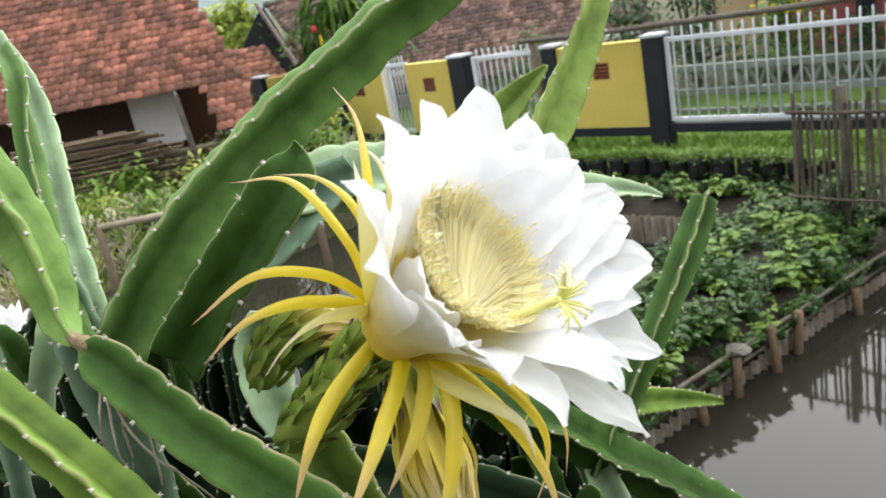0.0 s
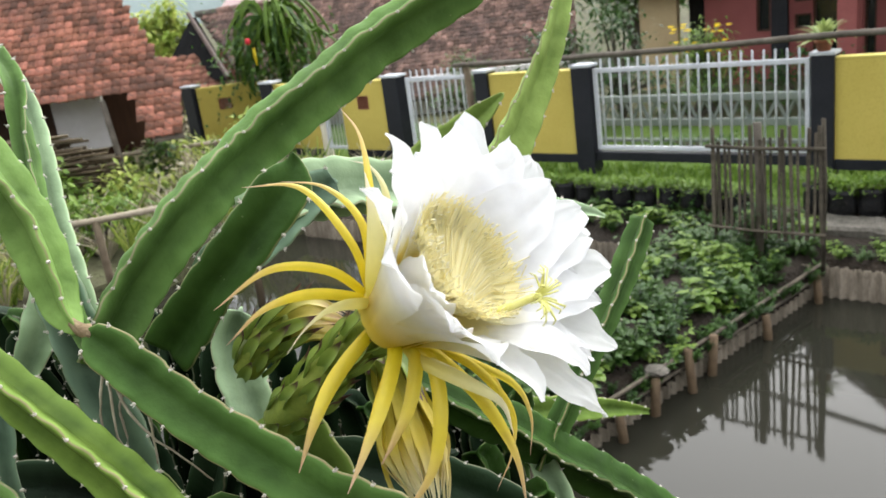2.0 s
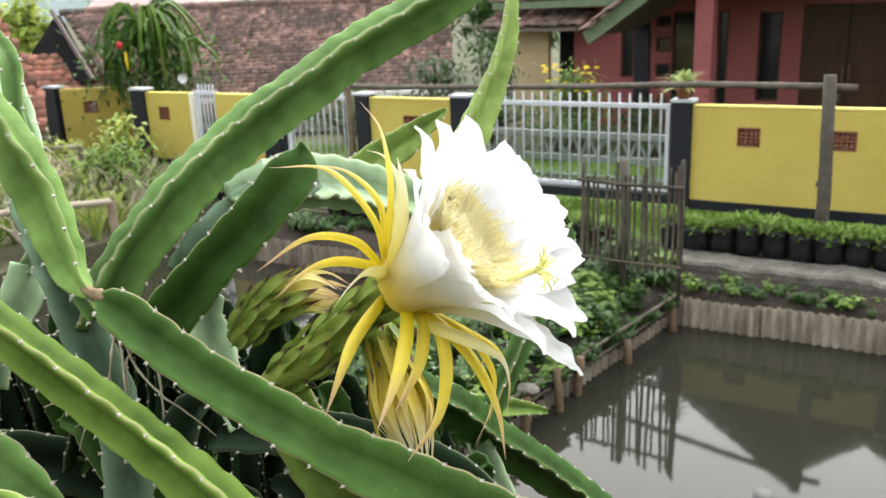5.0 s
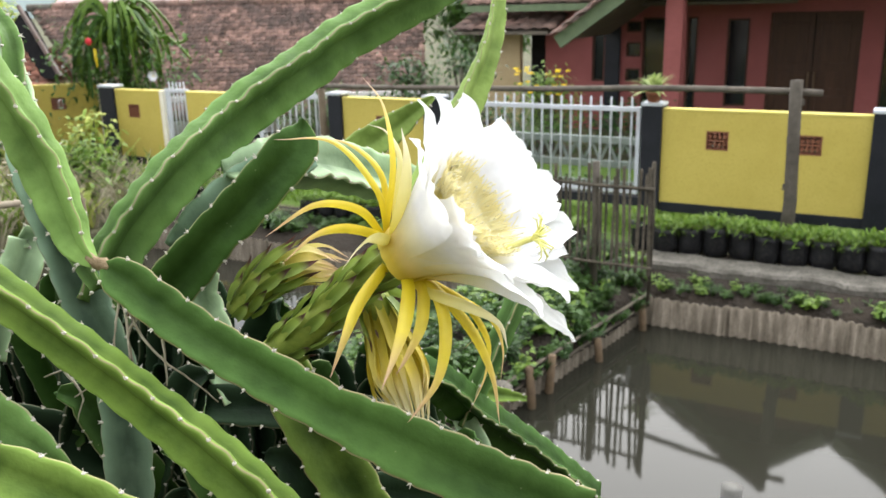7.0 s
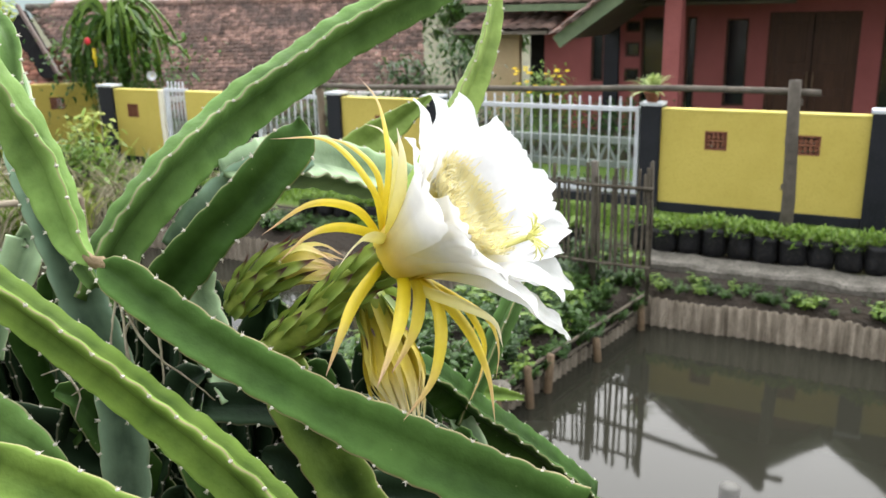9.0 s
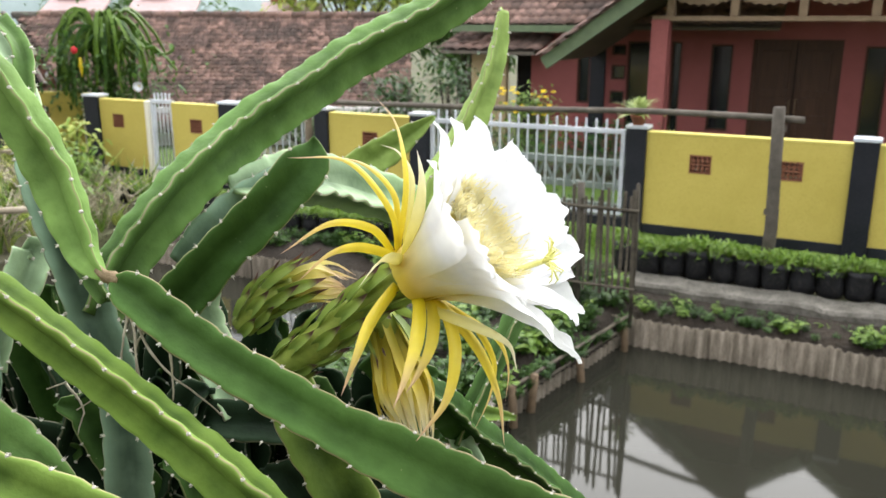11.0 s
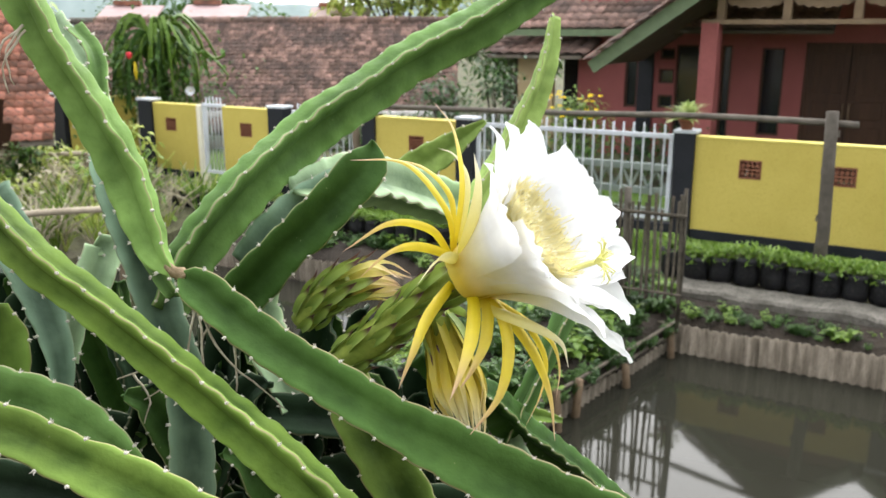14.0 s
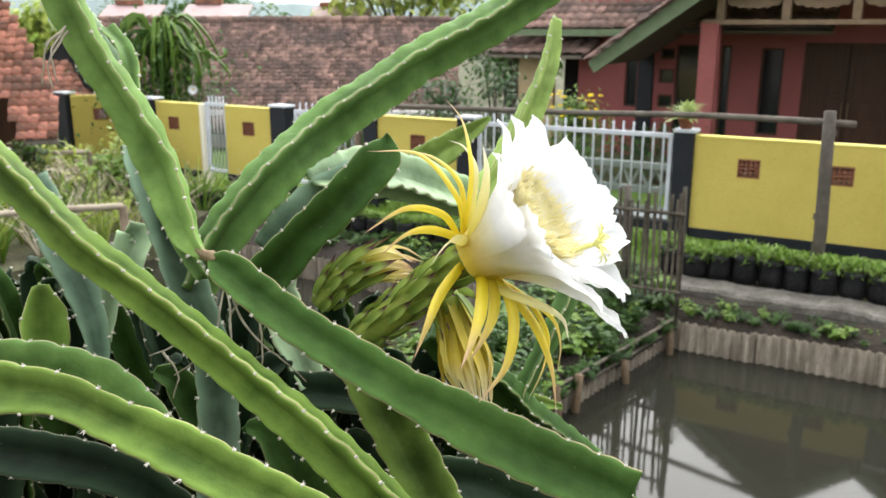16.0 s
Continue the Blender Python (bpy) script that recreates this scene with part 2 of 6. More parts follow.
PETAL = tissue("white_petal", (0.88, 0.72, 0.12), (0.93, 0.89, 0.66), 0.56, 0.55, (0.94, 0.94, 0.95), stops=(0.08, 0.31, 0.50))
PETAL_INNER = tissue("inner_petal", (0.93, 0.76, 0.16), (0.93, 0.86, 0.48), 0.5, 0.55, (0.93, 0.93, 0.94), stops=(0.08, 0.36, 0.62))
PETAL_CREAM = tissue("cream_petal", (0.75, 0.66, 0.10), (0.88, 0.87, 0.80), 0.35, 0.5)
SEPAL = tissue("yellow_sepal", (0.62, 0.48, 0.008), (0.80, 0.64, 0.060), 0.28, 0.42, (0.62, 0.40, 0.27), stops=(0.1, 0.58, 0.97))
SEPAL_CREAM = tissue("cream_sepal", (0.62, 0.52, 0.03), (0.80, 0.74, 0.36), 0.3, 0.45, (0.80, 0.72, 0.55))
SCALE = tissue("green_scale", (0.17, 0.25, 0.045), (0.29, 0.38, 0.080), 0.18, 0.42, (0.105, 0.045, 0.045), stops=(0.1, 0.58, 0.78))
WILT_PINK = tissue("pinkish_wilted_sepal", (0.46, 0.46, 0.06), (0.80, 0.72, 0.27), 0.3, 0.5, (0.60, 0.40, 0.29), stops=(0.05, 0.6, 1.0))
TUBE = surface("flower_tube", (0.17, 0.22, 0.040), (0.27, 0.32, 0.060), 40, 0.45, 0.2, 200)
WILT = tissue("wilted_sepal", (0.42, 0.38, 0.035), (0.64, 0.51, 0.06), 0.25, 0.5, (0.78, 0.68, 0.46), stops=(0.05, 0.6, 0.95))
STAMEN = leafy("filament", (0.98, 0.89, 0.46), (0.98, 0.93, 0.64), 0.6, 0.33, 0.03)
ANTHER = leafy("anther", (0.98, 0.92, 0.60), (0.98, 0.95, 0.78), 0.7, 0.4, 0.03)
STIGMA = surface("stigma", (0.72, 0.70, 0.20), (0.84, 0.82, 0.34), 80, 0.5, 0)

YELLOW = surface("yellow_paint", (0.46, 0.365, 0.080), (0.53, 0.425, 0.105), 1.6, 0.7, 0.15, 90, (0.41, 0.325, 0.07))
YELLOW_TOP = surface("yellow_paint_coping", (0.62, 0.52, 0.12), (0.68, 0.58, 0.18), 4, 0.7, 0.2, 90)
BLACK = surface("black_paint", (0.009, 0.010, 0.013), (0.016, 0.017, 0.022), 4, 0.5, 0.15, 90, (0.03, 0.03, 0.035))
CAP = surface("grey_cap", (0.45, 0.47, 0.50), (0.60, 0.62, 0.65), 12, 0.7, 0.2, 120)
WHITE = surface("white_paint", (0.50, 0.52, 0.56), (0.60, 0.62, 0.66), 9, 0.45, 0.1, 120, (0.45, 0.43, 0.40))
CREAM = surface("cream_plaster", (0.70, 0.64, 0.50), (0.76, 0.72, 0.60), 5, 0.8, 0.2, 90)
BRICKHOLE = surface("roster_block", (0.16, 0.06, 0.035), (0.24, 0.10, 0.055), 25, 0.85, 0.4, 150)
CONCRETE = surface("kerb_concrete", (0.075, 0.068, 0.055), (0.19, 0.172, 0.148), 7, 0.9, 0.8, 45, (0.06, 0.06, 0.045), dist=0.014)
SHEET = surface("corrugated_sheet", (0.075, 0.060, 0.042), (0.25, 0.212, 0.165), 5, 0.88, 0.4, 60, (0.09, 0.075, 0.055), spread=0.25, stretch=(2.2, 2.2, 0.5), dist=0.008)
SOIL = surface("soil", (0.016, 0.012, 0.009), (0.036, 0.027, 0.019), 3, 0.95, 0.9, 28, (0.02, 0.017, 0.012), dist=0.03)
LAWN = surface("lawn_ground", (0.06, 0.11, 0.016), (0.10, 0.16, 0.026), 3, 0.9, 0.8, 40, (0.06, 0.11, 0.015), dist=0.03)
BAMBOO = surface("old_bamboo", (0.085, 0.064, 0.040), (0.17, 0.13, 0.085), 9, 0.75, 0.4, 110, (0.11, 0.085, 0.06), spread=0.18)
PALE_BAMBOO = surface("pale_bamboo", (0.26, 0.215, 0.15), (0.42, 0.36, 0.27), 7, 0.6, 0.3, 90, (0.22, 0.18, 0.12))
GREYWOOD = surface("grey_wood", (0.060, 0.051, 0.040), (0.13, 0.112, 0.09), 8, 0.85, 0.5, 90, (0.07, 0.06, 0.05), spread=0.15)
PICKET = surface("grey_picket_wood", (0.055, 0.046, 0.034), (0.13, 0.110, 0.083), 9, 0.9, 0.5, 90, (0.03, 0.026, 0.02), spread=0.3)
STAKE = surface("stake_bamboo", (0.075, 0.050, 0.030), (0.17, 0.118, 0.07), 9, 0.75, 0.4, 110, (0.16, 0.11, 0.07), spread=0.15)
BAG = surface("black_polybag", (0.008, 0.008, 0.009), (0.016, 0.016, 0.018), 14, 0.38, 0.6, 40, (0.03, 0.028, 0.025), dist=0.012)
PINK = surface("pink_plaster", (0.225, 0.068, 0.064), (0.275, 0.090, 0.084), 1.4, 0.8, 0.2, 70, (0.19, 0.058, 0.055))
TAN = surface("tan_plaster", (0.36, 0.27, 0.15), (0.44, 0.34, 0.20), 2, 0.85, 0.3, 60, (0.24, 0.18, 0.11))
DARKWOOD = surface("dark_door_wood", (0.035, 0.016, 0.009), (0.065, 0.030, 0.016), 3, 0.5, 0.2, 60, stretch=(6, 6, 0.6))
GREENFASCIA = surface("green_fascia", (0.10, 0.135, 0.075), (0.14, 0.18, 0.10), 6, 0.6, 0.2, 90)
SOFFIT = surface("soffit_board", (0.10, 0.085, 0.065), (0.15, 0.125, 0.10), 5, 0.8, 0.3, 60)
FRET = surface("fretwork_wood", (0.13, 0.088, 0.052), (0.19, 0.132, 0.080), 8, 0.6, 0.2, 90)
PLASTER = surface("white_plaster", (0.55, 0.52, 0.50), (0.66, 0.64, 0.62), 3, 0.85, 0.3, 60)
# near-black without gloss: the shade inside openings, painted as a solid colour
SHADE_BLACK = surface("shade_black", (0.012, 0.012, 0.012), (0.02, 0.02, 0.02), 4, 0.9, 0)
SHADE_BLACK.node_tree.nodes["Principled BSDF"].inputs["Specular IOR Level"].default_value = 0.0
TILE_RED = roof_tile("clay_tile_red", (0.18, 0.075, 0.052), (0.42, 0.175, 0.112), (0.085, 0.055, 0.045), 0.55)
TILE_BROWN = roof_tile("clay_tile_brown", (0.10, 0.064, 0.053), (0.31, 0.19, 0.15), (0.07, 0.056, 0.050), 0.5)
TERRACOTTA = surface("terracotta_pot", (0.20, 0.075, 0.04), (0.28, 0.11, 0.06), 14, 0.8, 0.3, 90)
PALEWALL = surface("pale_balustrade", (0.14, 0.165, 0.15), (0.21, 0.235, 0.21), 4, 0.75, 0.3, 60)
RED = surface("red_fruit", (0.45, 0.02, 0.03), (0.60, 0.04, 0.05), 30, 0.5, 0.2)
YFLOWER = surface("yellow_bloom", (0.72, 0.50, 0.01), (0.82, 0.62, 0.03), 30, 0.6, 0)
HILL = surface("far_hills", (0.20, 0.25, 0.24), (0.27, 0.32, 0.31), 0.05, 1.0, 0)
PIPE = surface("pvc_pipe", (0.11, 0.105, 0.095), (0.17, 0.165, 0.15), 12, 0.6, 0.2, 90)
METALROOF = surface("pale_sheet_roof", (0.30, 0.20, 0.19), (0.40, 0.29, 0.28), 3, 0.6, 0.2, 60)

LEAF_DARK = leafy("leaf_dark", (0.018, 0.050, 0.012), (0.050, 0.115, 0.022))
LEAF_MID = leafy("leaf_mid", (0.035, 0.085, 0.016), (0.085, 0.170, 0.030))
LEAF_BRIGHT = leafy("leaf_bright", (0.085, 0.165, 0.020), (0.20, 0.31, 0.045))
LEAF_YELLOW = leafy("leaf_yellow", (0.25, 0.36, 0.06), (0.55, 0.58, 0.16))
LEAF_DRY = leafy("leaf_dry", (0.28, 0.25, 0.16), (0.56, 0.50, 0.37), 0.8, 0.25)

glass, gn, gl, gb = nodes_of("dark_window_glass")
gb.inputs["Base Color"].default_value = (0.012, 0.013, 0.015, 1)
gb.inputs["Roughness"].default_value = 0.12
GLASS = glass

water_m, n_, l_, b_ = nodes_of("murky_pond_water")
b_.inputs["Base Color"].default_value = (0.021, 0.0205, 0.015, 1)
b_.inputs["Roughness"].default_value = 0.045
b_.inputs["IOR"].default_value = 1.25
tc_ = n_.new("ShaderNodeTexCoord")
mp_ = n_.new("ShaderNodeMapping")
mp_.inputs["Scale"].default_value = (1.0, 0.5, 1)
nz_ = n_.new("ShaderNodeTexNoise")
nz_.inputs["Scale"].default_value, nz_.inputs["Detail"].default_value = 7, 2
bp_ = n_.new("ShaderNodeBump")
bp_.inputs["Strength"].default_value, bp_.inputs["Distance"].default_value = 0.03, 0.01
l_.new(tc_.outputs["Object"], mp_.inputs["Vector"])
l_.new(mp_.outputs[0], nz_.inputs["Vector"])
l_.new(nz_.outputs["Fac"], bp_.inputs["Height"])
l_.new(bp_.outputs[0], b_.inputs["Normal"])
WATER = water_m


# ---- building helpers ----
def mesh_of(bm, name, material, smooth=False):
    me = bpy.data.meshes.new(name)
    bmesh.ops.recalc_face_normals(bm, faces=bm.faces)
    if smooth:
        for fc in bm.faces:
            fc.smooth = True
    bm.to_mesh(me)
    bm.free()
    me.materials.append(material)
    return me


def part(name, bm, material, parent=None, label="", smooth=False):
    ob = new(name, mesh_of(bm, name, material, smooth))
    if parent:
        ob.parent = parent
    if label:
        ob["label"] = label
    return ob


def thing(name, place, label, category, group="", kind=""):
    ob = new(name)
    ob.empty_display_size = 0.1
    ob.matrix_world = place
    return tagged(ob, label, category, group, kind)


def box(bm, x0, x1, y0, y1, z0, z1, bevel=0.0, m=None):
    vs = [bm.verts.new((x, y, z)) for x in (x0, x1) for y in (y0, y1) for z in (z0, z1)]
    fs = [bm.faces.new([vs[i] for i in q]) for q in ((0, 1, 3, 2), (4, 6, 7, 5), (0, 4, 5, 1), (2, 3, 7, 6), (0, 2, 6, 4), (1, 5, 7, 3))]
    if bevel:
        es = list({e for fc in fs for e in fc.edges})
        r = bmesh.ops.bevel(bm, geom=es, offset=bevel, segments=2, affect="EDGES", profile=0.6)
        vs = list({v for fc in r["faces"] for v in fc.verts} | {v for v in vs if v.is_valid})
    if m is not None:
        bmesh.ops.transform(bm, matrix=m, verts=[v for v in vs if v.is_valid])
    return bm


def boxes(*dims, bevel=0.0):
    bm = bmesh.new()
    for d in dims:
        box(bm, *d, bevel=bevel)
    return bm


def tube(bm, pts, radii, sides=8, closed=True, squash=1.0):
    """A tapering tube through points."""
    pts = [Vector(p) for p in pts]
    rings = []
    up = Vector((0.13, 0.21, 0.97))
    for i, p in enumerate(pts):
        d = (pts[min(i + 1, len(pts) - 1)] - pts[max(i - 1, 0)]).normalized()
        a = d.cross(up)
        if a.length < 1e-3:
            a = d.cross(Vector((1, 0, 0)))
        a.normalize()
        b = d.cross(a)
        r = radii[i] if hasattr(radii, "__len__") else radii
        rings.append([bm.verts.new(p + a * (r * math.cos(2 * math.pi * k / sides)) + b * (r * squash * math.sin(2 * math.pi * k / sides))) for k in range(sides)])
    for r0, r1 in zip(rings, rings[1:]):
        for k in range(sides):
            bm.faces.new((r0[k], r0[(k + 1) % sides], r1[(k + 1) % sides], r1[k]))
    if closed and sides > 2:
        bm.faces.new(rings[0][::-1])
        bm.faces.new(rings[-1])
    return bm


def spline(pts, step):
    """Catmull-Rom through rows of numbers, sampled about every step metres of the first three columns."""
    p = np.array(pts, float)
    ext = np.vstack([2 * p[0] - p[1], p, 2 * p[-1] - p[-2]])
    out = []
    for i in range(1, len(ext) - 2):
        k = max(1, int(round(np.linalg.norm(ext[i + 1, :3] - ext[i, :3]) / step)))
        for j in range(k):
            t = j / k
            out.append(0.5 * (2 * ext[i] + (ext[i + 1] - ext[i - 1]) * t + (2 * ext[i - 1] - 5 * ext[i] + 4 * ext[i + 1] - ext[i + 2]) * t ** 2 + (3 * ext[i] - ext[i - 1] - 3 * ext[i + 1] + ext[i + 2]) * t ** 3))
    out.append(ext[-2])
    return np.array(out)


def leaf(bm, at, aim, up, length, width, fold=0.25, droop=0.3):
    """One leaf of six small faces: folded along the midrib, drooping to its tip."""
    aim = Vector(aim).normalized()
    side = aim.cross(Vector(up))
    if side.length < 1e-3:
        side = aim.cross(Vector((1, 0, 0)))
    side.normalize()
    nrm = side.cross(aim).normalized()
    at = Vector(at)
    rows = []
    for t, w in ((0, 0.12), (0.35, 1.0), (0.7, 0.75), (1, 0.02)):
        c = at + aim * (length * t) - Vector((0, 0, 1)) * (droop * length * t * t)
        rows.append([bm.verts.new(c - side * (width * w / 2) + nrm * (fold * width * w / 2)), bm.verts.new(c), bm.verts.new(c + side * (width * w / 2) + nrm * (fold * width * w / 2))])
    for a, b in zip(rows, rows[1:]):
        bm.faces.new((a[0], a[1], b[1], b[0]))
        bm.faces.new((a[1], a[2], b[2], b[1]))


# ---- the large structure ----
FENCE = pose(2.34, 7.909, 0, 0, 0, -30.46)      # x along the fence, y behind it, z up


def at_fence(x, y, z=0.0, rz=0.0):
    return FENCE @ pose(x, y, z, 0, 0, rz)


def fence_xy(wx, wy):
    p = FENCE.inverted() @ Vector((wx, wy, 0))
    return p.x, p.y


WATER_Z = -0.24
POND = (-5.2, 7.0, -6.7, -1.78)                  # in the fence's frame


def ground_height(u, v):
    if POND[0] < u < POND[1] and POND[2] < v < POND[3]:
        return -0.9
    if v <= POND[2]:
        return 0.45
    if v < -1.2 and POND[0] < u < POND[1]:
        return -0.5
    return 0.12 if v > -1.4 else 0.02


bm = bmesh.new()
us = [-900, -200, -60, -25, -12, -8, POND[0] - 0.01, POND[0] + 0.01, -2, 2, 5, POND[1] - 0.01, POND[1] + 0.01, 15, 60, 200, 900]
vs = [-900, -200, -60, -20, -9, POND[2] - 0.01, POND[2] + 0.01, -4, POND[3] - 0.01, POND[3] + 0.01, -1.3, -1.1, 0, 3, 9, 20, 60, 200, 900]
grid = [[bm.verts.new((u, v, ground_height(u, v))) for v in vs] for u in us]
for i in range(len(us) - 1):
    for j in range(len(vs) - 1):
        bm.faces.new((grid[i][j], grid[i + 1][j], grid[i + 1][j + 1], grid[i][j + 1]))
GROUND = surface("ground_soil_grass", (0.070, 0.060, 0.042), (0.125, 0.130, 0.062), 1.2, 0.95, 0.8, 25, (0.03, 0.03, 0.016), dist=0.03)
ground = part("ground", bm, GROUND)
ground.matrix_world = FENCE
tagged(ground, "dark soil and patchy grass round the pond", "ground", kind="structure")

bm = bmesh.new()
bmesh.ops.create_grid(bm, x_segments=2, y_segments=2, size=0.5, matrix=Matrix.Translation((0.9, -4.24, WATER_Z)) @ Matrix.Diagonal((12.4, 5.2, 1, 1)))
water = part("water", bm, WATER)
water.matrix_world = FENCE
tagged(water, "still murky grey-brown pond water", "water", kind="structure")

# unseen plain wall added behind the viewer; it blocks low sky light from the plant
bm = boxes((-9.0, 9.0, -0.1, 0.1, 0.0, 3.6))
wall_south = part("wall_south", bm, surface("grey_render", (0.16, 0.15, 0.13), (0.22, 0.20, 0.175), 2, 0.85, 0.3, 60))
wall_south.matrix_world = pose(0.0, -2.6, 0.3, 0, 0, -8)
tagged(wall_south, "plain grey wall added unseen behind the viewer to block sky light", "wall", kind="structure")

# lawn in front of and behind the fence
bm = bmesh.new()
rng = random.Random(3)
for i in range(9000):
    u = rng.uniform(-10, 3.2)
    v = rng.uniform(-0.75, 0.3) if rng.random() < 0.8 else rng.uniform(-1.0, 0.2)
    h = rng.uniform(0.04, 0.11)
    a = rng.uniform(0, 6.28)
    dx, dy = 0.012 * math.cos(a), 0.012 * math.sin(a)
    lx, ly = rng.uniform(-0.05, 0.05), rng.uniform(-0.05, 0.05)
    q = [bm.verts.new((u - dx, v - dy, 0.12)), bm.verts.new((u + dx, v + dy, 0.12)), bm.verts.new((u + lx, v + ly, 0.12 + h))]
    bm.faces.new(q)
grass = part("grass", bm, LEAF_BRIGHT)
grass.matrix_world = FENCE
tagged(grass, "short bright green grass along the fence", "grass", kind="stuff")
bm = bmesh.new()
bmesh.ops.create_grid(bm, x_segments=30, y_segments=10, size=0.5, matrix=Matrix.Translation((-3.4, 0.9, 0.126)) @ Matrix.Diagonal((13.4, 3.6, 1, 1)))
for v in bm.verts:
    v.co.z += 0.012 * noise.noise(v.co * 2.3)
lawn = part("lawn", bm, LAWN)
lawn.matrix_world = FENCE
tagged(lawn, "bright green mown lawn under the fence", "lawn", kind="structure")


# retaining wall of corrugated sheets
def corrugated(width, z0, z1, wave=0.072, amp=0.016, seed=0):
    bm = bmesh.new()
    r = random.Random(seed)
    k = int(width / wave * 6)
    rows = []
    top = [z1 + r.uniform(-0.008, 0.008) for _ in range(k + 1)]
    for i in range(k + 1):
        x = width * i / k
        y = amp * math.sin(2 * math.pi * x / wave)
        rows.append((bm.verts.new((x, y, z0)), bm.verts.new((x, y, top[i])), bm.verts.new((x, y + 0.008, top[i])), bm.verts.new((x, y + 0.008, z0))))
    for a, b in zip(rows, rows[1:]):
        for i in range(3):
            bm.faces.new((a[i], b[i], b[i + 1], a[i + 1]))
    return bm


retaining_wall = thing("retaining_wall", at_fence(0, 0), "weathered corrugated sheets lining the pond bank", "wall", kind="structure")
x = -5.1
i = 0
while x < 6.4:
    w = rng.uniform(0.82, 1.0)
    sh = part("sheet", corrugated(w, -0.85, 0.0 + rng.uniform(-0.015, 0.015), wave=0.070, amp=0.016, seed=i), SHEET, retaining_wall, smooth=True)
    sh.matrix_local = pose(x, -1.87 + rng.uniform(-0.012, 0.012), 0, 0, rng.uniform(-0.4, 0.4), rng.uniform(-0.4, 0.4))
    x += w - 0.03
    i += 1

# bank of soil between sheets and kerb
bm = bmesh.new()
rows = []
for i in range(90):
    u = -5.0 + 12 * i / 89
    rows.append([bm.verts.new((u, v, z + 0.03 * noise.noise(Vector((u * 2, v * 3, 1))))) for v, z in ((-1.84, -0.40), (-1.83, -0.05), (-1.7, 0.0), (-1.5, 0.06), (-1.28, 0.07), (-1.0, 0.13))])
for a, b in zip(rows, rows[1:]):
    for k in range(5):
        bm.faces.new((a[k], b[k], b[k + 1], a[k + 1]))
bank = part("bank", bm, SOIL, smooth=True)
bank.matrix_world = FENCE
tagged(bank, "dark damp soil bank above the sheets", "bank", kind="structure")

# kerb
bm = bmesh.new()
rows = []
for i in range(180):
    u = 0.22 + 6.2 * i / 179
    j = 0.022 * noise.noise(Vector((u * 3, 0, 5))) + 0.008 * noise.noise(Vector((u * 14, 0, 2)))
    rows.append([bm.verts.new((u, v, z)) for v, z in ((-1.44 + j, -0.12), (-1.43 + j, 0.115 + j), (-1.405 + j, 0.14 + j), (-1.15, 0.15 + j), (-1.13, 0.10))])
for a, b in zip(rows, rows[1:]):
    for k in range(4):
        bm.faces.new((a[k], b[k], b[k + 1], a[k + 1]))
bm.faces.new(rows[0])
bm.faces.new(rows[-1][::-1])
kerb = part("kerb", bm, CONCRETE)
kerb.matrix_world = FENCE
tagged(kerb, "rough stained concrete kerb above the pond", "kerb", kind="structure")


# ---- the fence ----
POST_H = 1.27


def fence_post(u, w, h=POST_H, v=0.0):
    t = thing("fence_post", at_fence(u, v, 0.1), "black painted masonry fence post with a grey cap", "post", "fence posts")
    part("shaft", boxes((-w / 2, w / 2, -0.09, 0.09, 0, h - 0.1 - 0.03), bevel=0.008), BLACK, t)
    part("cap", boxes((-w / 2 - 0.012, w / 2 + 0.012, -0.102, 0.102, h - 0.13, h - 0.1), bevel=0.006), CAP, t, "grey cement cap")
    return t


def roster(parent, x, z, wx=0.20, wz=0.175, mat_holes=None):
    """Vent block set through the panel: frame, cross bars and small round petals."""
    bm = bmesh.new()
    d0, d1 = -0.052, 0.052
    fr = 0.014
    for b in ((0, wx, 0, fr), (0, wx, wz - fr, wz), (0, fr, fr, wz - fr), (wx - fr, wx, fr, wz - fr), (fr, wx - fr, wz / 2 - 0.008, wz / 2 + 0.008)):
        box(bm, x + b[0], x + b[1], d0, d1, z + b[2], z + b[3])
    for i in range(4):
        for j in range(2):
            cx, cz = x + fr + (wx - 2 * fr) * (i + 0.5) / 4, z + fr + (wz - 2 * fr) * (j + 0.5) / 2
            s = 0.013
            box(bm, cx - s, cx + s, -0.048, 0.048, cz - s, cz + s, m=None)
            box(bm, cx - 0.021, cx + 0.021, -0.044, 0.044, cz - 0.004, cz + 0.004)
            box(bm, cx - 0.004, cx + 0.004, -0.042, 0.042, cz - 0.036, cz + 0.036)
    return part("vent_block", bm, BRICKHOLE, parent, "brown pierced clay vent block")


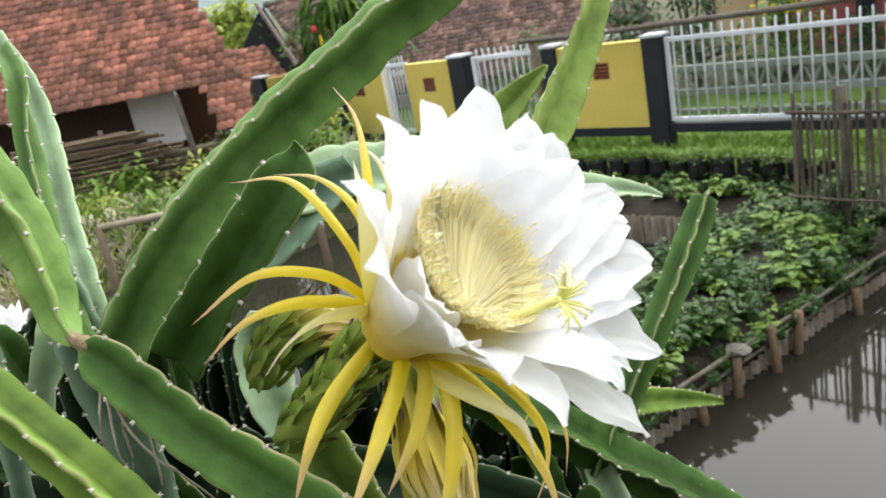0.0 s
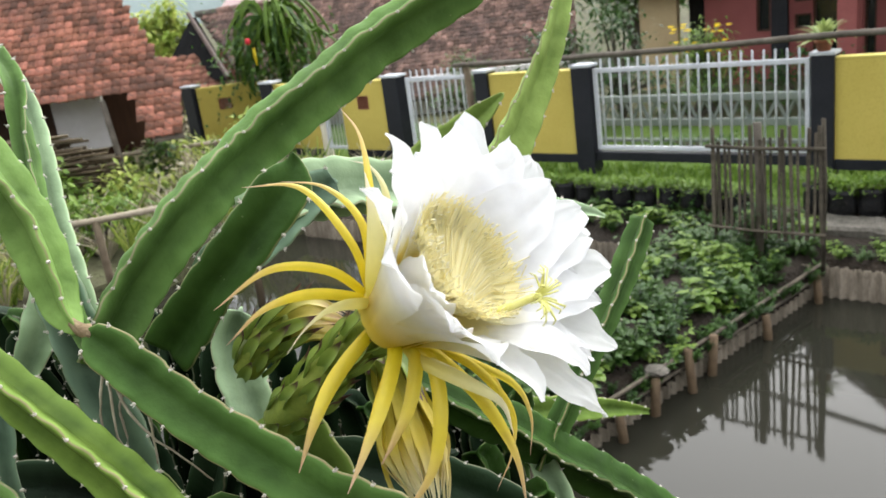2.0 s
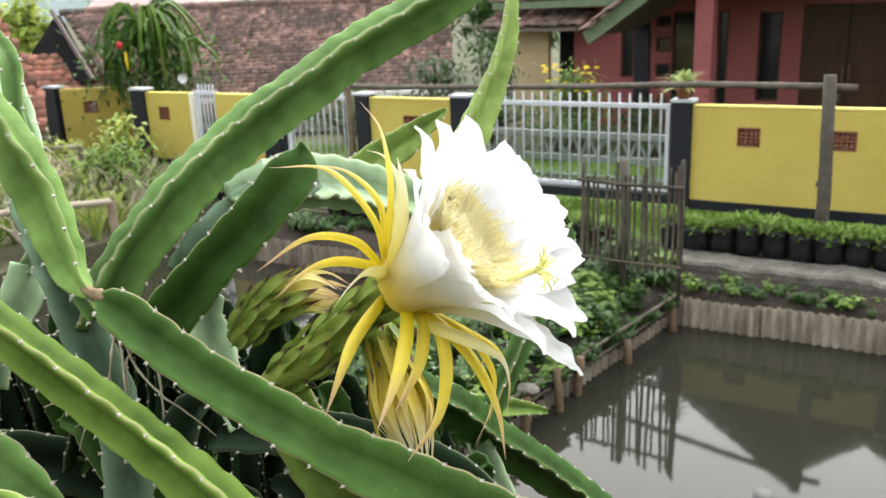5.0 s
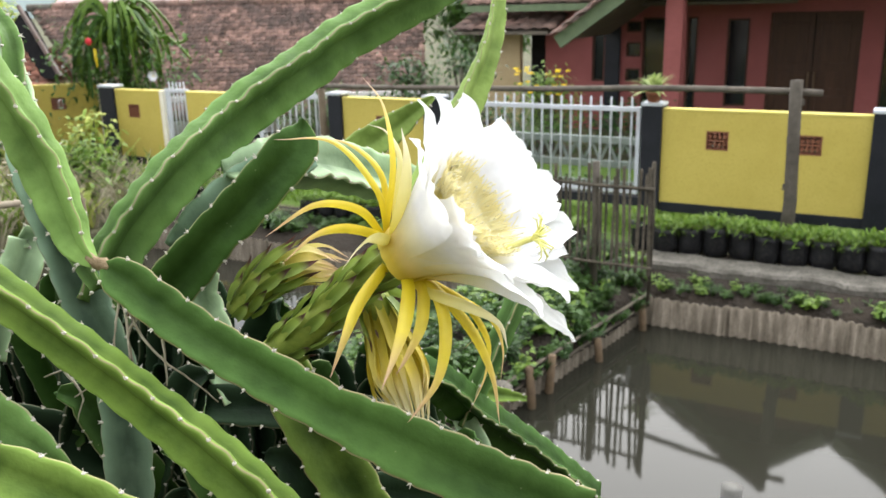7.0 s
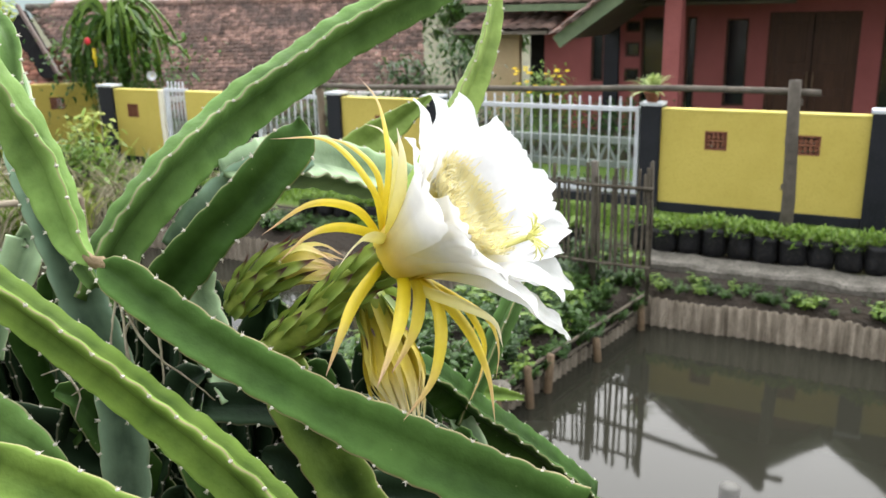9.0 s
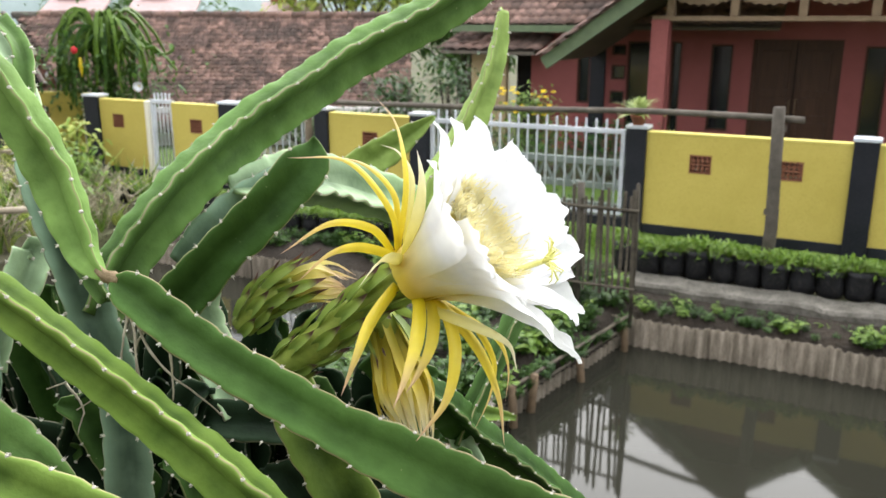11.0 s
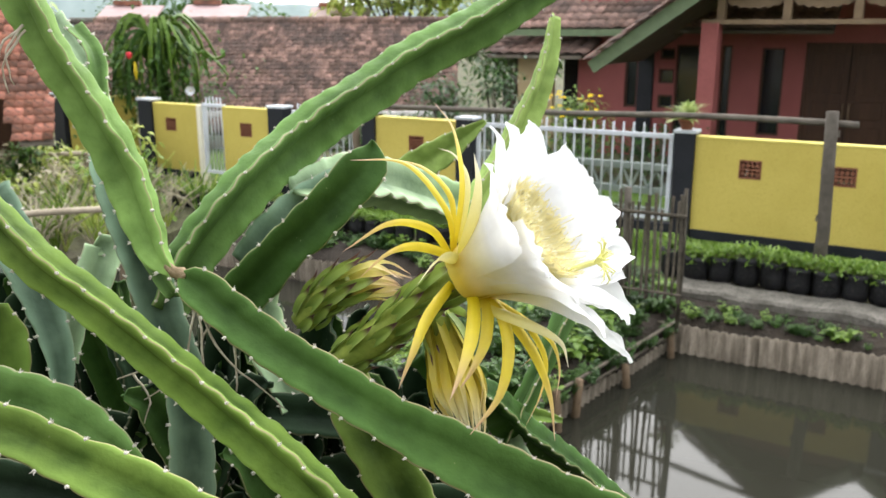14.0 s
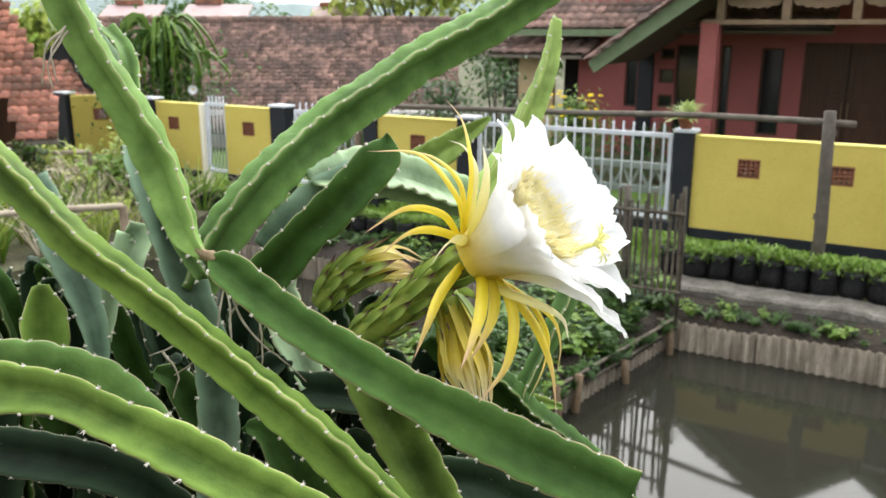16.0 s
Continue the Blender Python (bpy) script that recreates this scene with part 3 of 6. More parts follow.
def fence_panel(width, place, holes, name="fence"):
    """Yellow rendered panel with through-holes for vent blocks, a pale coping and a black foot beam."""
    t = thing(name, place, "yellow painted fence wall with brown vent blocks and black foot beam", "fence panel", "yellow fence panels")
    bm = bmesh.new()
    z0, z1, h0, h1 = 0.325, 1.20, 0.85, 1.025
    cuts = [0.0]
    for h in holes:
        cuts += [h, h + 0.20]
    cuts.append(width)
    for k in range(len(cuts) - 1):
        a, b = cuts[k], cuts[k + 1]
        if k % 2 == 0:
            box(bm, a, b, -0.05, 0.05, z0, z1)
        else:
            box(bm, a, b, -0.05, 0.05, z0, h0)
            box(bm, a, b, -0.05, 0.05, h1, z1)
    bmesh.ops.remove_doubles(bm, verts=bm.verts, dist=1e-5)
    part("wall", bm, YELLOW, t)
    part("coping", boxes((-0.0, width, -0.056, 0.056, z1, z1 + 0.02), bevel=0.006), YELLOW_TOP, t, "pale yellow coping")
    part("foot_beam", boxes((0, width, -0.065, 0.065, 0.23, z0 - 0.002), bevel=0.006), BLACK, t, "black painted beam")
    for h in holes:
        roster(t, h, h0)
    return t


for u, w in ((-9.39, 0.26), (-7.5, 0.26), (-5.15, 0.25), (-3.75, 0.18), (-2.475, 0.21), (-0.095, 0.19), (1.88, 0.20)):
    fence_post(u, w)
fence_panel(1.78, at_fence(0, 0), (0.41, 1.20))
fence_panel(1.08, at_fence(-3.66, 0), (0.45,))
fence_panel(0.80, at_fence(-6.08, 0), (0.30,))
fence_panel(0.83, at_fence(-7.37, 0), (0.23,))
fence_panel(0.95, at_fence(-9.25, 0.0, 0, 47), (0.30,))
fence_panel(1.08, at_fence(-8.50, 0.72, 0, -40), (0.62,))
fence_panel(1.9, at_fence(1.98, 0), (0.6,))
jamb = thing("gate_jamb", at_fence(-8.55, 0.72, 0.1), "white painted jamb between yellow panels", "jamb")
part("jamb_post", boxes((-0.05, 0.05, -0.06, 0.06, 0, 1.12), bevel=0.006), CREAM, jamb)
jamb = thing("gate_jamb", at_fence(-6.51, 0, 0.2), "white painted jamb between yellow panels", "jamb")
part("jamb_post", boxes((-0.03, 0.035, -0.06, 0.06, 0, 1.02), bevel=0.006), CREAM, jamb)


def railing(width, place, z0, z1, zt, count, label, tips=True):
    """Steel gate: frame, upright bars that rise above the top rail."""
    t = thing("steel_gate", place, label, "gate")
    part("top_rail", boxes((0, width, -0.018, 0.018, z1 - 0.045, z1), bevel=0.004), WHITE, t)
    part("bottom_rail", boxes((0, width, -0.018, 0.018, z0, z0 + 0.04), bevel=0.004), WHITE, t)
    for xx in (0.0, width - 0.04):
        part("stile", boxes((xx, xx + 0.04, -0.02, 0.02, z0, z1 + 0.002), bevel=0.004), WHITE, t)
    me = None
    for k in range(count):
        xx = 0.04 + (width - 0.08) * (k + 0.5) / count
        if me is None:
            bm = bmesh.new()
            tube(bm, [(0, 0, z0 + 0.04), (0, 0, zt - 0.012), (0, 0, zt)], [0.0105, 0.0105, 0.005], 6)
            me = mesh_of(bm, "bar", WHITE, True)
        ob = new("bar", me)
        ob.parent = t
        ob.location = (xx, -0.0, 0)
    return t


railing(2.14, at_fence(-2.36, 0), 0.37, 1.215, 1.31, 20, "white painted steel gate with upright bars")
beam = thing("gate_beam", at_fence(-2.37, 0), "black painted beam under the steel gate", "beam")
part("beam_body", boxes((0, 2.18, -0.06, 0.06, 0.26, 0.35), bevel=0.006), BLACK, beam)
railing(0.95, at_fence(-4.94, 0), 0.30, 1.22, 1.31, 9, "white painted steel gate with close upright bars")
railing(0.40, at_fence(-6.475, 0), 0.32, 1.24, 1.33, 5, "narrow white steel grille between yellow panels")
# rail of a long pole on a wooden post
post = thing("wooden_post", at_fence(1.25, -0.85, 0.1), "weathered grey round wooden post", "post")
bm = bmesh.new()
tube(bm, [(0.0, 0, 0), (0.012, 0, 0.5), (-0.006, 0, 1.0), (-0.02, 0, 1.47)], [0.055, 0.052, 0.05, 0.048], 12)
part("post_body", bm, GREYWOOD, post, smooth=True)
for z in (0.25, 0.62, 1.0, 1.3):
    bm = bmesh.new()
    tube(bm, [(0.045 * (1 if z % 0.5 > 0.2 else -1), -0.035, z - 0.02), (0.046 * (1 if z % 0.5 > 0.2 else -1), -0.037, z + 0.03)], [0.012, 0.008], 6)
    part("branch_knot", bm, GREYWOOD, post)
post = thing("bamboo_post", at_fence(-3.93, -0.08, 0.1), "old bamboo post beside the fence", "post")
bm = bmesh.new()
tube(bm, [(0, 0, 0), (0.01, 0, 0.6), (0, 0, 1.25)], [0.045, 0.043, 0.04], 10)
part("post_body", bm, BAMBOO, post, smooth=True)
rail = thing("pole_rail", at_fence(0, 0), "long weathered wooden pole laid across the posts", "pole")
bm = bmesh.new()
pts = [(1.42, -0.80, 1.47), (1.2, -0.78, 1.475), (0.14, -0.55, 1.455), (-1.1, -0.35, 1.40), (-2.1, -0.25, 1.375), (-3.1, -0.16, 1.35), (-4.1, -0.10, 1.345)]
tube(bm, [tuple(p[:3]) for p in spline(pts, 0.2)], 0.027, 8)
part("pole_body", bm, GREYWOOD, rail, smooth=True)
pot = thing("plant_pot", at_fence(-0.10, -0.02, POST_H), "terracotta pot with a striped spider plant on the fence post", "potted plant")
bm = bmesh.new()
tube(bm, [(0, 0, 0), (0, 0, 0.07), (0, 0, 0.075), (0, 0, 0.095), (0, 0, 0.09)], [0.05, 0.07, 0.08, 0.08, 0.066], 14)
part("pot_body", bm, TERRACOTTA, pot, smooth=True)
bm = bmesh.new()
for i in range(60):
    a = rng.uniform(0, 6.28)
    el = rng.uniform(0.3, 1.35)
    leaf(bm, (0, 0, 0.085), (math.cos(a) * math.cos(el), math.sin(a) * math.cos(el), math.sin(el)), (0, 0, 1), rng.uniform(0.22, 0.38), 0.032, 0.3, 0.4)
part("foliage", bm, leafy("striped_leaf", (0.22, 0.30, 0.08), (0.46, 0.52, 0.22)), pot)


# ---- black polybags with seedlings along the kerb ----
def polybag():
    t = thing("polybag", Matrix(), "crumpled black plastic grow bag with leafy green seedlings on the bank", "grow bag", "grow bags along the kerb")
    bm = bmesh.new()
    r = random.Random(11)
    prof = [(0.090, 0), (0.104, 0.02), (0.109, 0.08), (0.106, 0.14), (0.103, 0.19), (0.110, 0.225), (0.106, 0.23), (0.098, 0.185)]
    tube(bm, [(0, 0, z) for _, z in prof], [p for p, _ in prof], 14)
    for v in bm.verts:
        k = 1 + 0.10 * noise.noise(Vector((v.co.x * 17, v.co.y * 17, v.co.z * 13)))
        v.co.x *= k
        v.co.y *= k
    part("bag", bm, BAG, t, smooth=True)
    bm = bmesh.new()
    bmesh.ops.create_circle(bm, cap_ends=True, segments=12, radius=0.099, matrix=Matrix.Translation((0, 0, 0.19)))
    part("potting_soil", bm, SOIL, t)
    bm = bmesh.new()
    for i in range(260):
        a = r.uniform(0, 6.28)
        el = r.uniform(0.1, 1.4)
        st = Vector((r.gauss(0, 0.055), r.gauss(0, 0.055), r.uniform(0.18, 0.31)))
        leaf(bm, st, (math.cos(a) * math.cos(el), math.sin(a) * math.cos(el), math.sin(el)), (0, 0, 1), r.uniform(0.05, 0.10), r.uniform(0.012, 0.024))
    part("foliage", bm, LEAF_BRIGHT, t)
    return t


bag0 = polybag()
k = 0
for i in range(14):
    u = 0.12 + 0.205 * i
    m = at_fence(u, -1.02 + rng.uniform(-0.03, 0.03), 0.13, rng.uniform(0, 360))
    if k == 0:
        bag0.matrix_world = m
    else:
        copy_thing(bag0, m).scale = (rng.uniform(0.93, 1.06), rng.uniform(0.93, 1.06), rng.uniform(0.86, 1.1))
    k += 1
for i in range(15):
    copy_thing(bag0, at_fence(-3.4 + 0.21 * i, -1.10 + rng.uniform(-0.05, 0.05), 0.125, rng.uniform(0, 360))).scale = (0.92, 0.92, rng.uniform(0.62, 0.8))


for i in range(20):
    copy_thing(bag0, at_fence(-8.3 + 0.215 * i, -1.0 + rng.uniform(-0.06, 0.06), 0.115, rng.uniform(0, 360))).scale = (0.92, 0.92, rng.uniform(0.62, 0.85))


# ---- bamboo picket fence at the head of the bed ----
pf = thing("picket_fence", pose(1.048, 6.405, 0.06, 0, 0, -32.8), "old grey bamboo picket fence beside the pond", "fence")
W_ = 0.776
for z, rad in ((0.805, 0.014), (0.20, 0.010)):
    bm = bmesh.new()
    tube(bm, [(-0.03, -0.025, z + 0.004), (W_ * 0.4, -0.03, z - 0.006), (W_ + 0.03, -0.025, z)], rad, 8)
    part("rail", bm, PICKET, pf, smooth=True)
r = random.Random(5)
for i in range(17):
    xx = W_ * i / 16 + r.uniform(-0.009, 0.009)
    top = 0.90 + r.uniform(-0.07, 0.08)
    bm = bmesh.new()
    lean = r.uniform(-0.025, 0.025)
    wdt = r.uniform(0.008, 0.013)
    box(bm, xx - wdt, xx + wdt, -0.008, 0.006, 0.15 + r.uniform(-0.03, 0.04), top, 0.003, m=Matrix.Shear("XY", 4, (lean, 0)))
    part("picket", bm, PICKET, pf)
for xx, top, rad in ((0.33, 0.97, 0.030), (0.0, 0.93, 0.014), (W_, 1.0, 0.015)):
    bm = bmesh.new()
    tube(bm, [(xx, 0.03, -0.12), (xx + 0.01, 0.03, 0.5), (xx, 0.03, top)], rad, 9)
    part("picket_post", bm, GREYWOOD if rad > 0.02 else PICKET, pf, smooth=True)


# ---- planted bed between the two ponds ----
BED = pose(0.0, 4.1, 0, 0, 0, math.degrees(math.atan2(2.05, 1.72)))    # x along its pond edge, y to the other side
bm = bmesh.new()
rows = []
for i in range(50):
    xx = -1.6 + 4.4 * i / 49
    rows.append([bm.verts.new((xx, y, z + (0.03 * noise.noise(Vector((xx * 2.5, y * 3, 0))) if 0 < k < 6 else 0))) for k, (y, z) in enumerate(((0.02, -0.9), (0.03, -0.06), (0.12, 0.0), (0.5, 0.05), (0.9, 0.02), (1.12, -0.08), (1.2, -0.9)))])
for a, b in zip(rows, rows[1:]):
    for k in range(6):
        bm.faces.new((a[k], b[k], b[k + 1], a[k + 1]))
bm.faces.new(rows[0])
bm.faces.new(rows[-1][::-1])
bed = part("garden_bed", bm, SOIL, smooth=True)
bed.matrix_world = BED
tagged(bed, "raised bed of dark soil between two ponds", "garden bed", kind="structure")
edging = thing("bed_edging", BED, "bamboo rails, stakes and sheets holding the bed edge", "edging")
for i in range(4):
    sh = part("sheet", corrugated(0.95, -0.7, -0.14 - 0.02 * (i % 2), seed=20 + i), SHEET, edging, smooth=True)
    sh.matrix_local = pose(-1.0 + 0.92 * i, -0.012, 0, 0, 0, 0.5)
for z, r_ in ((0.0, 0.013), (-0.085, 0.011)):
    bm = bmesh.new()
    tube(bm, [(-1.5, -0.035, z), (0, -0.04, z + 0.01), (1.2, -0.03, z - 0.01), (2.65, -0.04, z)], r_, 8)
    part("edge_rail", bm, PICKET, edging, smooth=True)
for xx, h, lean in ((0.22, -0.05, -3), (0.57, 0.02, 3), (0.90, 0.07, -2), (1.17, 0.05, 4), (1.78, -0.04, -3), (2.5, 0.0, -2)):
    bm = bmesh.new()
    tube(bm, [(0, 0, -0.6), (0.004, 0, -0.2), (0, 0.003, h - 0.03)], [0.029, 0.028, 0.026], 10)
    st = part("stake", bm, STAKE, edging, "short bamboo stake", smooth=True)
    st.matrix_local = pose(xx, -0.075, 0, lean, lean * 0.7, 0)
bm = bmesh.new()
bmesh.ops.create_icosphere(bm, subdivisions=2, radius=0.07)
for v in bm.verts:
    v.co = v.co * (1 + 0.25 * noise.noise(v.co * 18))
    v.co.z *= 0.45
stone = part("edge_stone", bm, CONCRETE)
stone.matrix_world = BED @ pose(0.62, -0.05, 0.01)
tagged(stone, "flat pale stone lying on the bed edge", "stone")


def weed(kind_, n_leaves, spread, height, size, material, seed, name, label):
    t = thing(name, Matrix(), label, "plant", "plants of the bed")
    r = random.Random(seed)
    bs = bmesh.new()
    bl = bmesh.new()
    stems = max(3, n_leaves // 9)
    for s in range(stems):
        a = r.uniform(0, 6.28)
        d = r.uniform(0.2, 1) * spread
        top = Vector((math.cos(a) * d, math.sin(a) * d, height * r.uniform(0.5, 1.0)))
        tube(bs, [(0, 0, -0.02), (top.x * 0.4, top.y * 0.4, top.z * 0.6), tuple(top)], [0.005, 0.004, 0.002], 5)
        for i in range(n_leaves // stems):
            t_ = r.uniform(0.3, 1.0)
            p = Vector((top.x * t_, top.y * t_, top.z * t_))
            b = r.uniform(0, 6.28)
            el = r.uniform(-0.1, 0.8)
            leaf(bl, p, (math.cos(b) * math.cos(el), math.sin(b) * math.cos(el), math.sin(el)), (0, 0, 1), size * r.uniform(0.6, 1.3), size * r.uniform(0.4, 0.8), 0.2, 0.35)
    part("stalk", bs, LEAF_MID, t)
    part("foliage", bl, material, t)
    return t


weeds = [weed("a", 130, 0.16, 0.22, 0.065, LEAF_MID, 1, "leafy_plant", "low leafy green plant growing in the bed"),
         weed("b", 90, 0.18, 0.26, 0.085, LEAF_BRIGHT, 2, "leafy_plant", "bright green broad-leaved plant on the bank"),
         weed("c", 170, 0.17, 0.20, 0.045, LEAF_DARK, 3, "leafy_plant", "dense dark green small-leaved plant on the bank"),
         weed("d", 110, 0.20, 0.20, 0.07, LEAF_YELLOW, 4, "leafy_plant", "yellow-green leafy garden plant"),
         weed("e", 120, 0.22, 0.22, 0.06, LEAF_DRY, 5, "leafy_plant", "half-dry brownish garden plant")]
r = random.Random(8)
used = set()


def plant_at(k, m):
    if k not in used:
        used.add(k)
        weeds[k].matrix_world = m
        return weeds[k]
    return copy_thing(weeds[k], m)


def put_weed(k, place, s):
    ob = plant_at(k, place)
    ob.scale = (s, s, s * r.uniform(0.8, 1.15))
    return ob


for i in range(210):
    xx, y = r.uniform(-1.4, 2.75), r.uniform(0.10, 1.08)
    if 0.35 < xx < 1.0 and 0.25 < y < 0.6 and r.random() < 0.75:
        continue
    put_weed(r.choice((0, 0, 1, 2, 0, 2)), BED @ pose(xx, y, 0.0, 0, 0, r.uniform(0, 360)), r.uniform(0.55, 1.1))
for i in range(38):
    put_weed(r.choice((0, 1, 2)), BED @ pose(-0.6 + 0.085 * i, r.uniform(-0.02, 0.32), -0.06, 12, 0, r.uniform(0, 360)), r.uniform(0.4, 0.7))
for i in range(26):
    put_weed(r.choice((0, 2, 2)), BED @ pose(-0.3 + 0.118 * i + r.uniform(-0.04, 0.04), r.uniform(-0.08, 0.0), -0.07, 16, 0, r.uniform(0, 360)), r.uniform(0.3, 0.55))
# weeds on the bank above the sheets
for u, k, s in ((0.75, 1, 0.42), (1.22, 2, 0.5), (1.32, 2, 0.5), (1.55, 1, 0.62), (2.0, 1, 0.55), (2.12, 1, 0.72), (2.6, 2, 0.6), (0.98, 2, 0.3), (2.9, 1, 0.6)):
    put_weed(k, at_fence(u, -1.68, -0.02, r.uniform(0, 360)), s)
for i in range(52):
    put_weed(r.choice((2, 0, 2, 0, 1)), at_fence(-3.9 + 0.081 * i, -1.45 + r.uniform(-0.2, 0.3), 0.02, r.uniform(0, 360)), r.uniform(0.6, 1.0))
for i in range(64):
    put_weed(r.choice((2, 2, 0, 0, 1)), at_fence(0.30 + 0.046 * i, -1.62 + r.uniform(-0.17, 0.13), 0.0, r.uniform(0, 360)), r.uniform(0.22, 0.50))
# kitchen garden on the far left
vs_, fs_, mi_ = [], [], []
for i in range(620):
    u, v = r.uniform(-12.5, -5.3), r.uniform(-5.5, -0.3)
    k = r.choice((0, 1, 1, 0, 2, 1))
    s = r.uniform(1.2, 2.3)
    m = at_fence(u, v, 0.05, r.uniform(0, 360)) @ Matrix.Diagonal((s, s, s * r.uniform(0.9, 1.4), 1))
    me = (weeds[3], weeds[4], weeds[1])[k].children[1].data
    o = len(vs_)
    vs_ += [m @ w.co for w in me.vertices]
    fs_ += [tuple(a + o for a in p.vertices) for p in me.polygons]
    mi_ += [k] * len(me.polygons)
jm = bpy.data.meshes.new("undergrowth")
jm.from_pydata(vs_, [], fs_)
for mat_ in (LEAF_YELLOW, LEAF_DRY, LEAF_BRIGHT):
    jm.materials.append(mat_)
for p, k in zip(jm.polygons, mi_):
    p.material_index = k
tagged(new("undergrowth", jm), "yellow-green and half-dry kitchen garden plants", "plants", kind="stuff")
for k in (3, 4):
    for ch in list(weeds[k].children):
        bpy.data.objects.remove(ch)
    bpy.data.objects.remove(weeds[k])
lettuce = weed("f", 60, 0.16, 0.16, 0.15, leafy("lettuce_leaf", (0.17, 0.27, 0.05), (0.34, 0.44, 0.13)), 6, "leaf_vegetable", "pale green leafy vegetable growing in the kitchen garden")
tagged(lettuce, group="vegetables of the kitchen garden")
lettuce.matrix_world = at_fence(-7.9, -1.5, 0.08)
for i in range(46):
    ob = copy_thing(lettuce, at_fence(-9.6 + 0.31 * (i % 12) + r.uniform(-0.1, 0.1), -2.2 + 0.36 * (i // 12) + r.uniform(-0.08, 0.08), 0.08, r.uniform(0, 360)))
    s = r.uniform(0.75, 1.25)
    ob.scale = (s, s, s)
slab_ = part("paving_slab", boxes((-0.28, 0.28, -0.13, 0.13, 0, 0.07), bevel=0.01), PALEWALL)
slab_.matrix_world = at_fence(-6.55, -0.42, 0.125)
tagged(slab_, "pale grey concrete slab lying on the lawn", "slab")
# pipe standing in the pond
pipe = thing("pond_pipe", pose(1.478, 3.578, -0.9), "short grey plastic pipe standing in the pond", "pipe")
bm = bmesh.new()
tube(bm, [(0, 0, 0), (0, 0, 0.78), (0, 0, 0.782), (0, 0, 0.78), (0, 0, 0.55)], [0.052, 0.052, 0.050, 0.046, 0.046], 18)
part("pipe_body", bm, PIPE, pipe, smooth=True)


# ---- the dragon fruit plant ----
plant = thing("dragon_fruit_plant", pose(-0.36, 0.9, 0.45), "climbing dragon fruit cactus with three-ribbed stems in full bloom", "cactus")
PLANT_INV = plant.matrix_world.inverted()
BASE = Vector((-0.36, 0.9, 0.45))


def stem_mesh(rows, seed, wave=0.036, thick=0.0042, step=0.006):
    """A three-ribbed cactus stem: thin wavy ribs round a core, swept along a curve of (x, y, z, rib length, turn)."""
    r = random.Random(seed)
    s = spline(rows, step)
    bm = bmesh.new()
    lay = bm.verts.layers.float.new("rib")
    tips = []
    rings = []
    dist = r.uniform(0, wave)
    ph = [r.uniform(0, wave) for _ in range(3)]
    for i, row in enumerate(s):
        p = Vector(row[:3])
        t = (Vector(s[min(i + 1, len(s) - 1)][:3]) - Vector(s[max(i - 1, 0)][:3])).normalized()
        if i:
            dist += (p - Vector(s[i - 1][:3])).length
        ref = Vector((0, -1, 0.3))
        ref = (ref - t * ref.dot(t)).normalized()
        side = t.cross(ref)
        rad = max(row[3], 0.002)
        ring = []
        tk = min(thick, rad * 0.13)
        for k in range(3):
            a = radians(row[4] + 120 * k)
            q = ((dist + ph[k]) % wave) / wave
            lobe = 0.955 + 0.075 * math.sin(math.pi * q) ** 0.75 + 0.025 * noise.noise(Vector((dist * 26, k * 5, seed)))
            er = rad * lobe
            out = ref * math.cos(a) + side * math.sin(a)
            tan = side * math.cos(a) - ref * math.sin(a)
            sway = rad * (0.07 * noise.noise(Vector((dist * 34, k * 7 + 3, seed))) + 0.05 * math.sin(2 * math.pi * (dist + ph[k]) / wave))
            for sg in (-1, 1):
                prof = ((0.36, tk * 0.9 + rad * 0.075, 0.10), (0.60, tk * 0.9 + rad * 0.025, 0.33), (0.84, tk * 0.85 + rad * 0.010, 0.65), (0.965, tk * 0.6, 0.88))
                if sg > 0:
                    ring.append((out * er + tan * sway, 1.0))
                for f_, hw, e in (prof if sg < 0 else prof[::-1]):
                    ring.append((out * (er * f_) + tan * (sg * hw + sway * f_ ** 3), e))
            b = a + radians(60)
            ring.append(((ref * math.cos(b) + side * math.sin(b)) * (rad * 0.165), 0.0))
            if i and ((dist + ph[k]) // wave) != ((prev + ph[k]) // wave) and rad > 0.006:
                tips.append((p + out * rad * 0.955 + tan * sway, out, t))
        prev = dist
        vs_ = []
        for off, e in ring:
            v = bm.verts.new(p + off - BASE)
            v[lay] = e
            vs_.append(v)
        rings.append(vs_)
    n_ = len(rings[0])
    for a, b in zip(rings, rings[1:]):
        for k in range(n_):
            bm.faces.new((a[k], a[(k + 1) % n_], b[(k + 1) % n_], b[k]))
    bm.faces.new(rings[0][::-1])
    bm.faces.new(rings[-1])
    return bm, tips


def spines(tips, seed, size=1.0):
    r = random.Random(seed + 50)
    bm = bmesh.new()
    for p, out, t in tips:
        p = p - BASE
        m = Matrix.Translation(p) @ Matrix.Diagonal((0.0026 * size, 0.0026 * size, 0.0020 * size, 1))
        bmesh.ops.create_icosphere(bm, subdivisions=1, radius=1, matrix=m)
        for k in range(5):
            d = (out + t * r.uniform(-0.8, 0.8) + Vector((r.uniform(-1, 1), r.uniform(-1, 1), r.uniform(-1, 1))) * 0.5).normalized()
            tube(bm, [tuple(p), tuple(p + d * r.uniform(0.0025, 0.0052) * size)], [0.0008 * size, 0.0002], 4)
    return bm


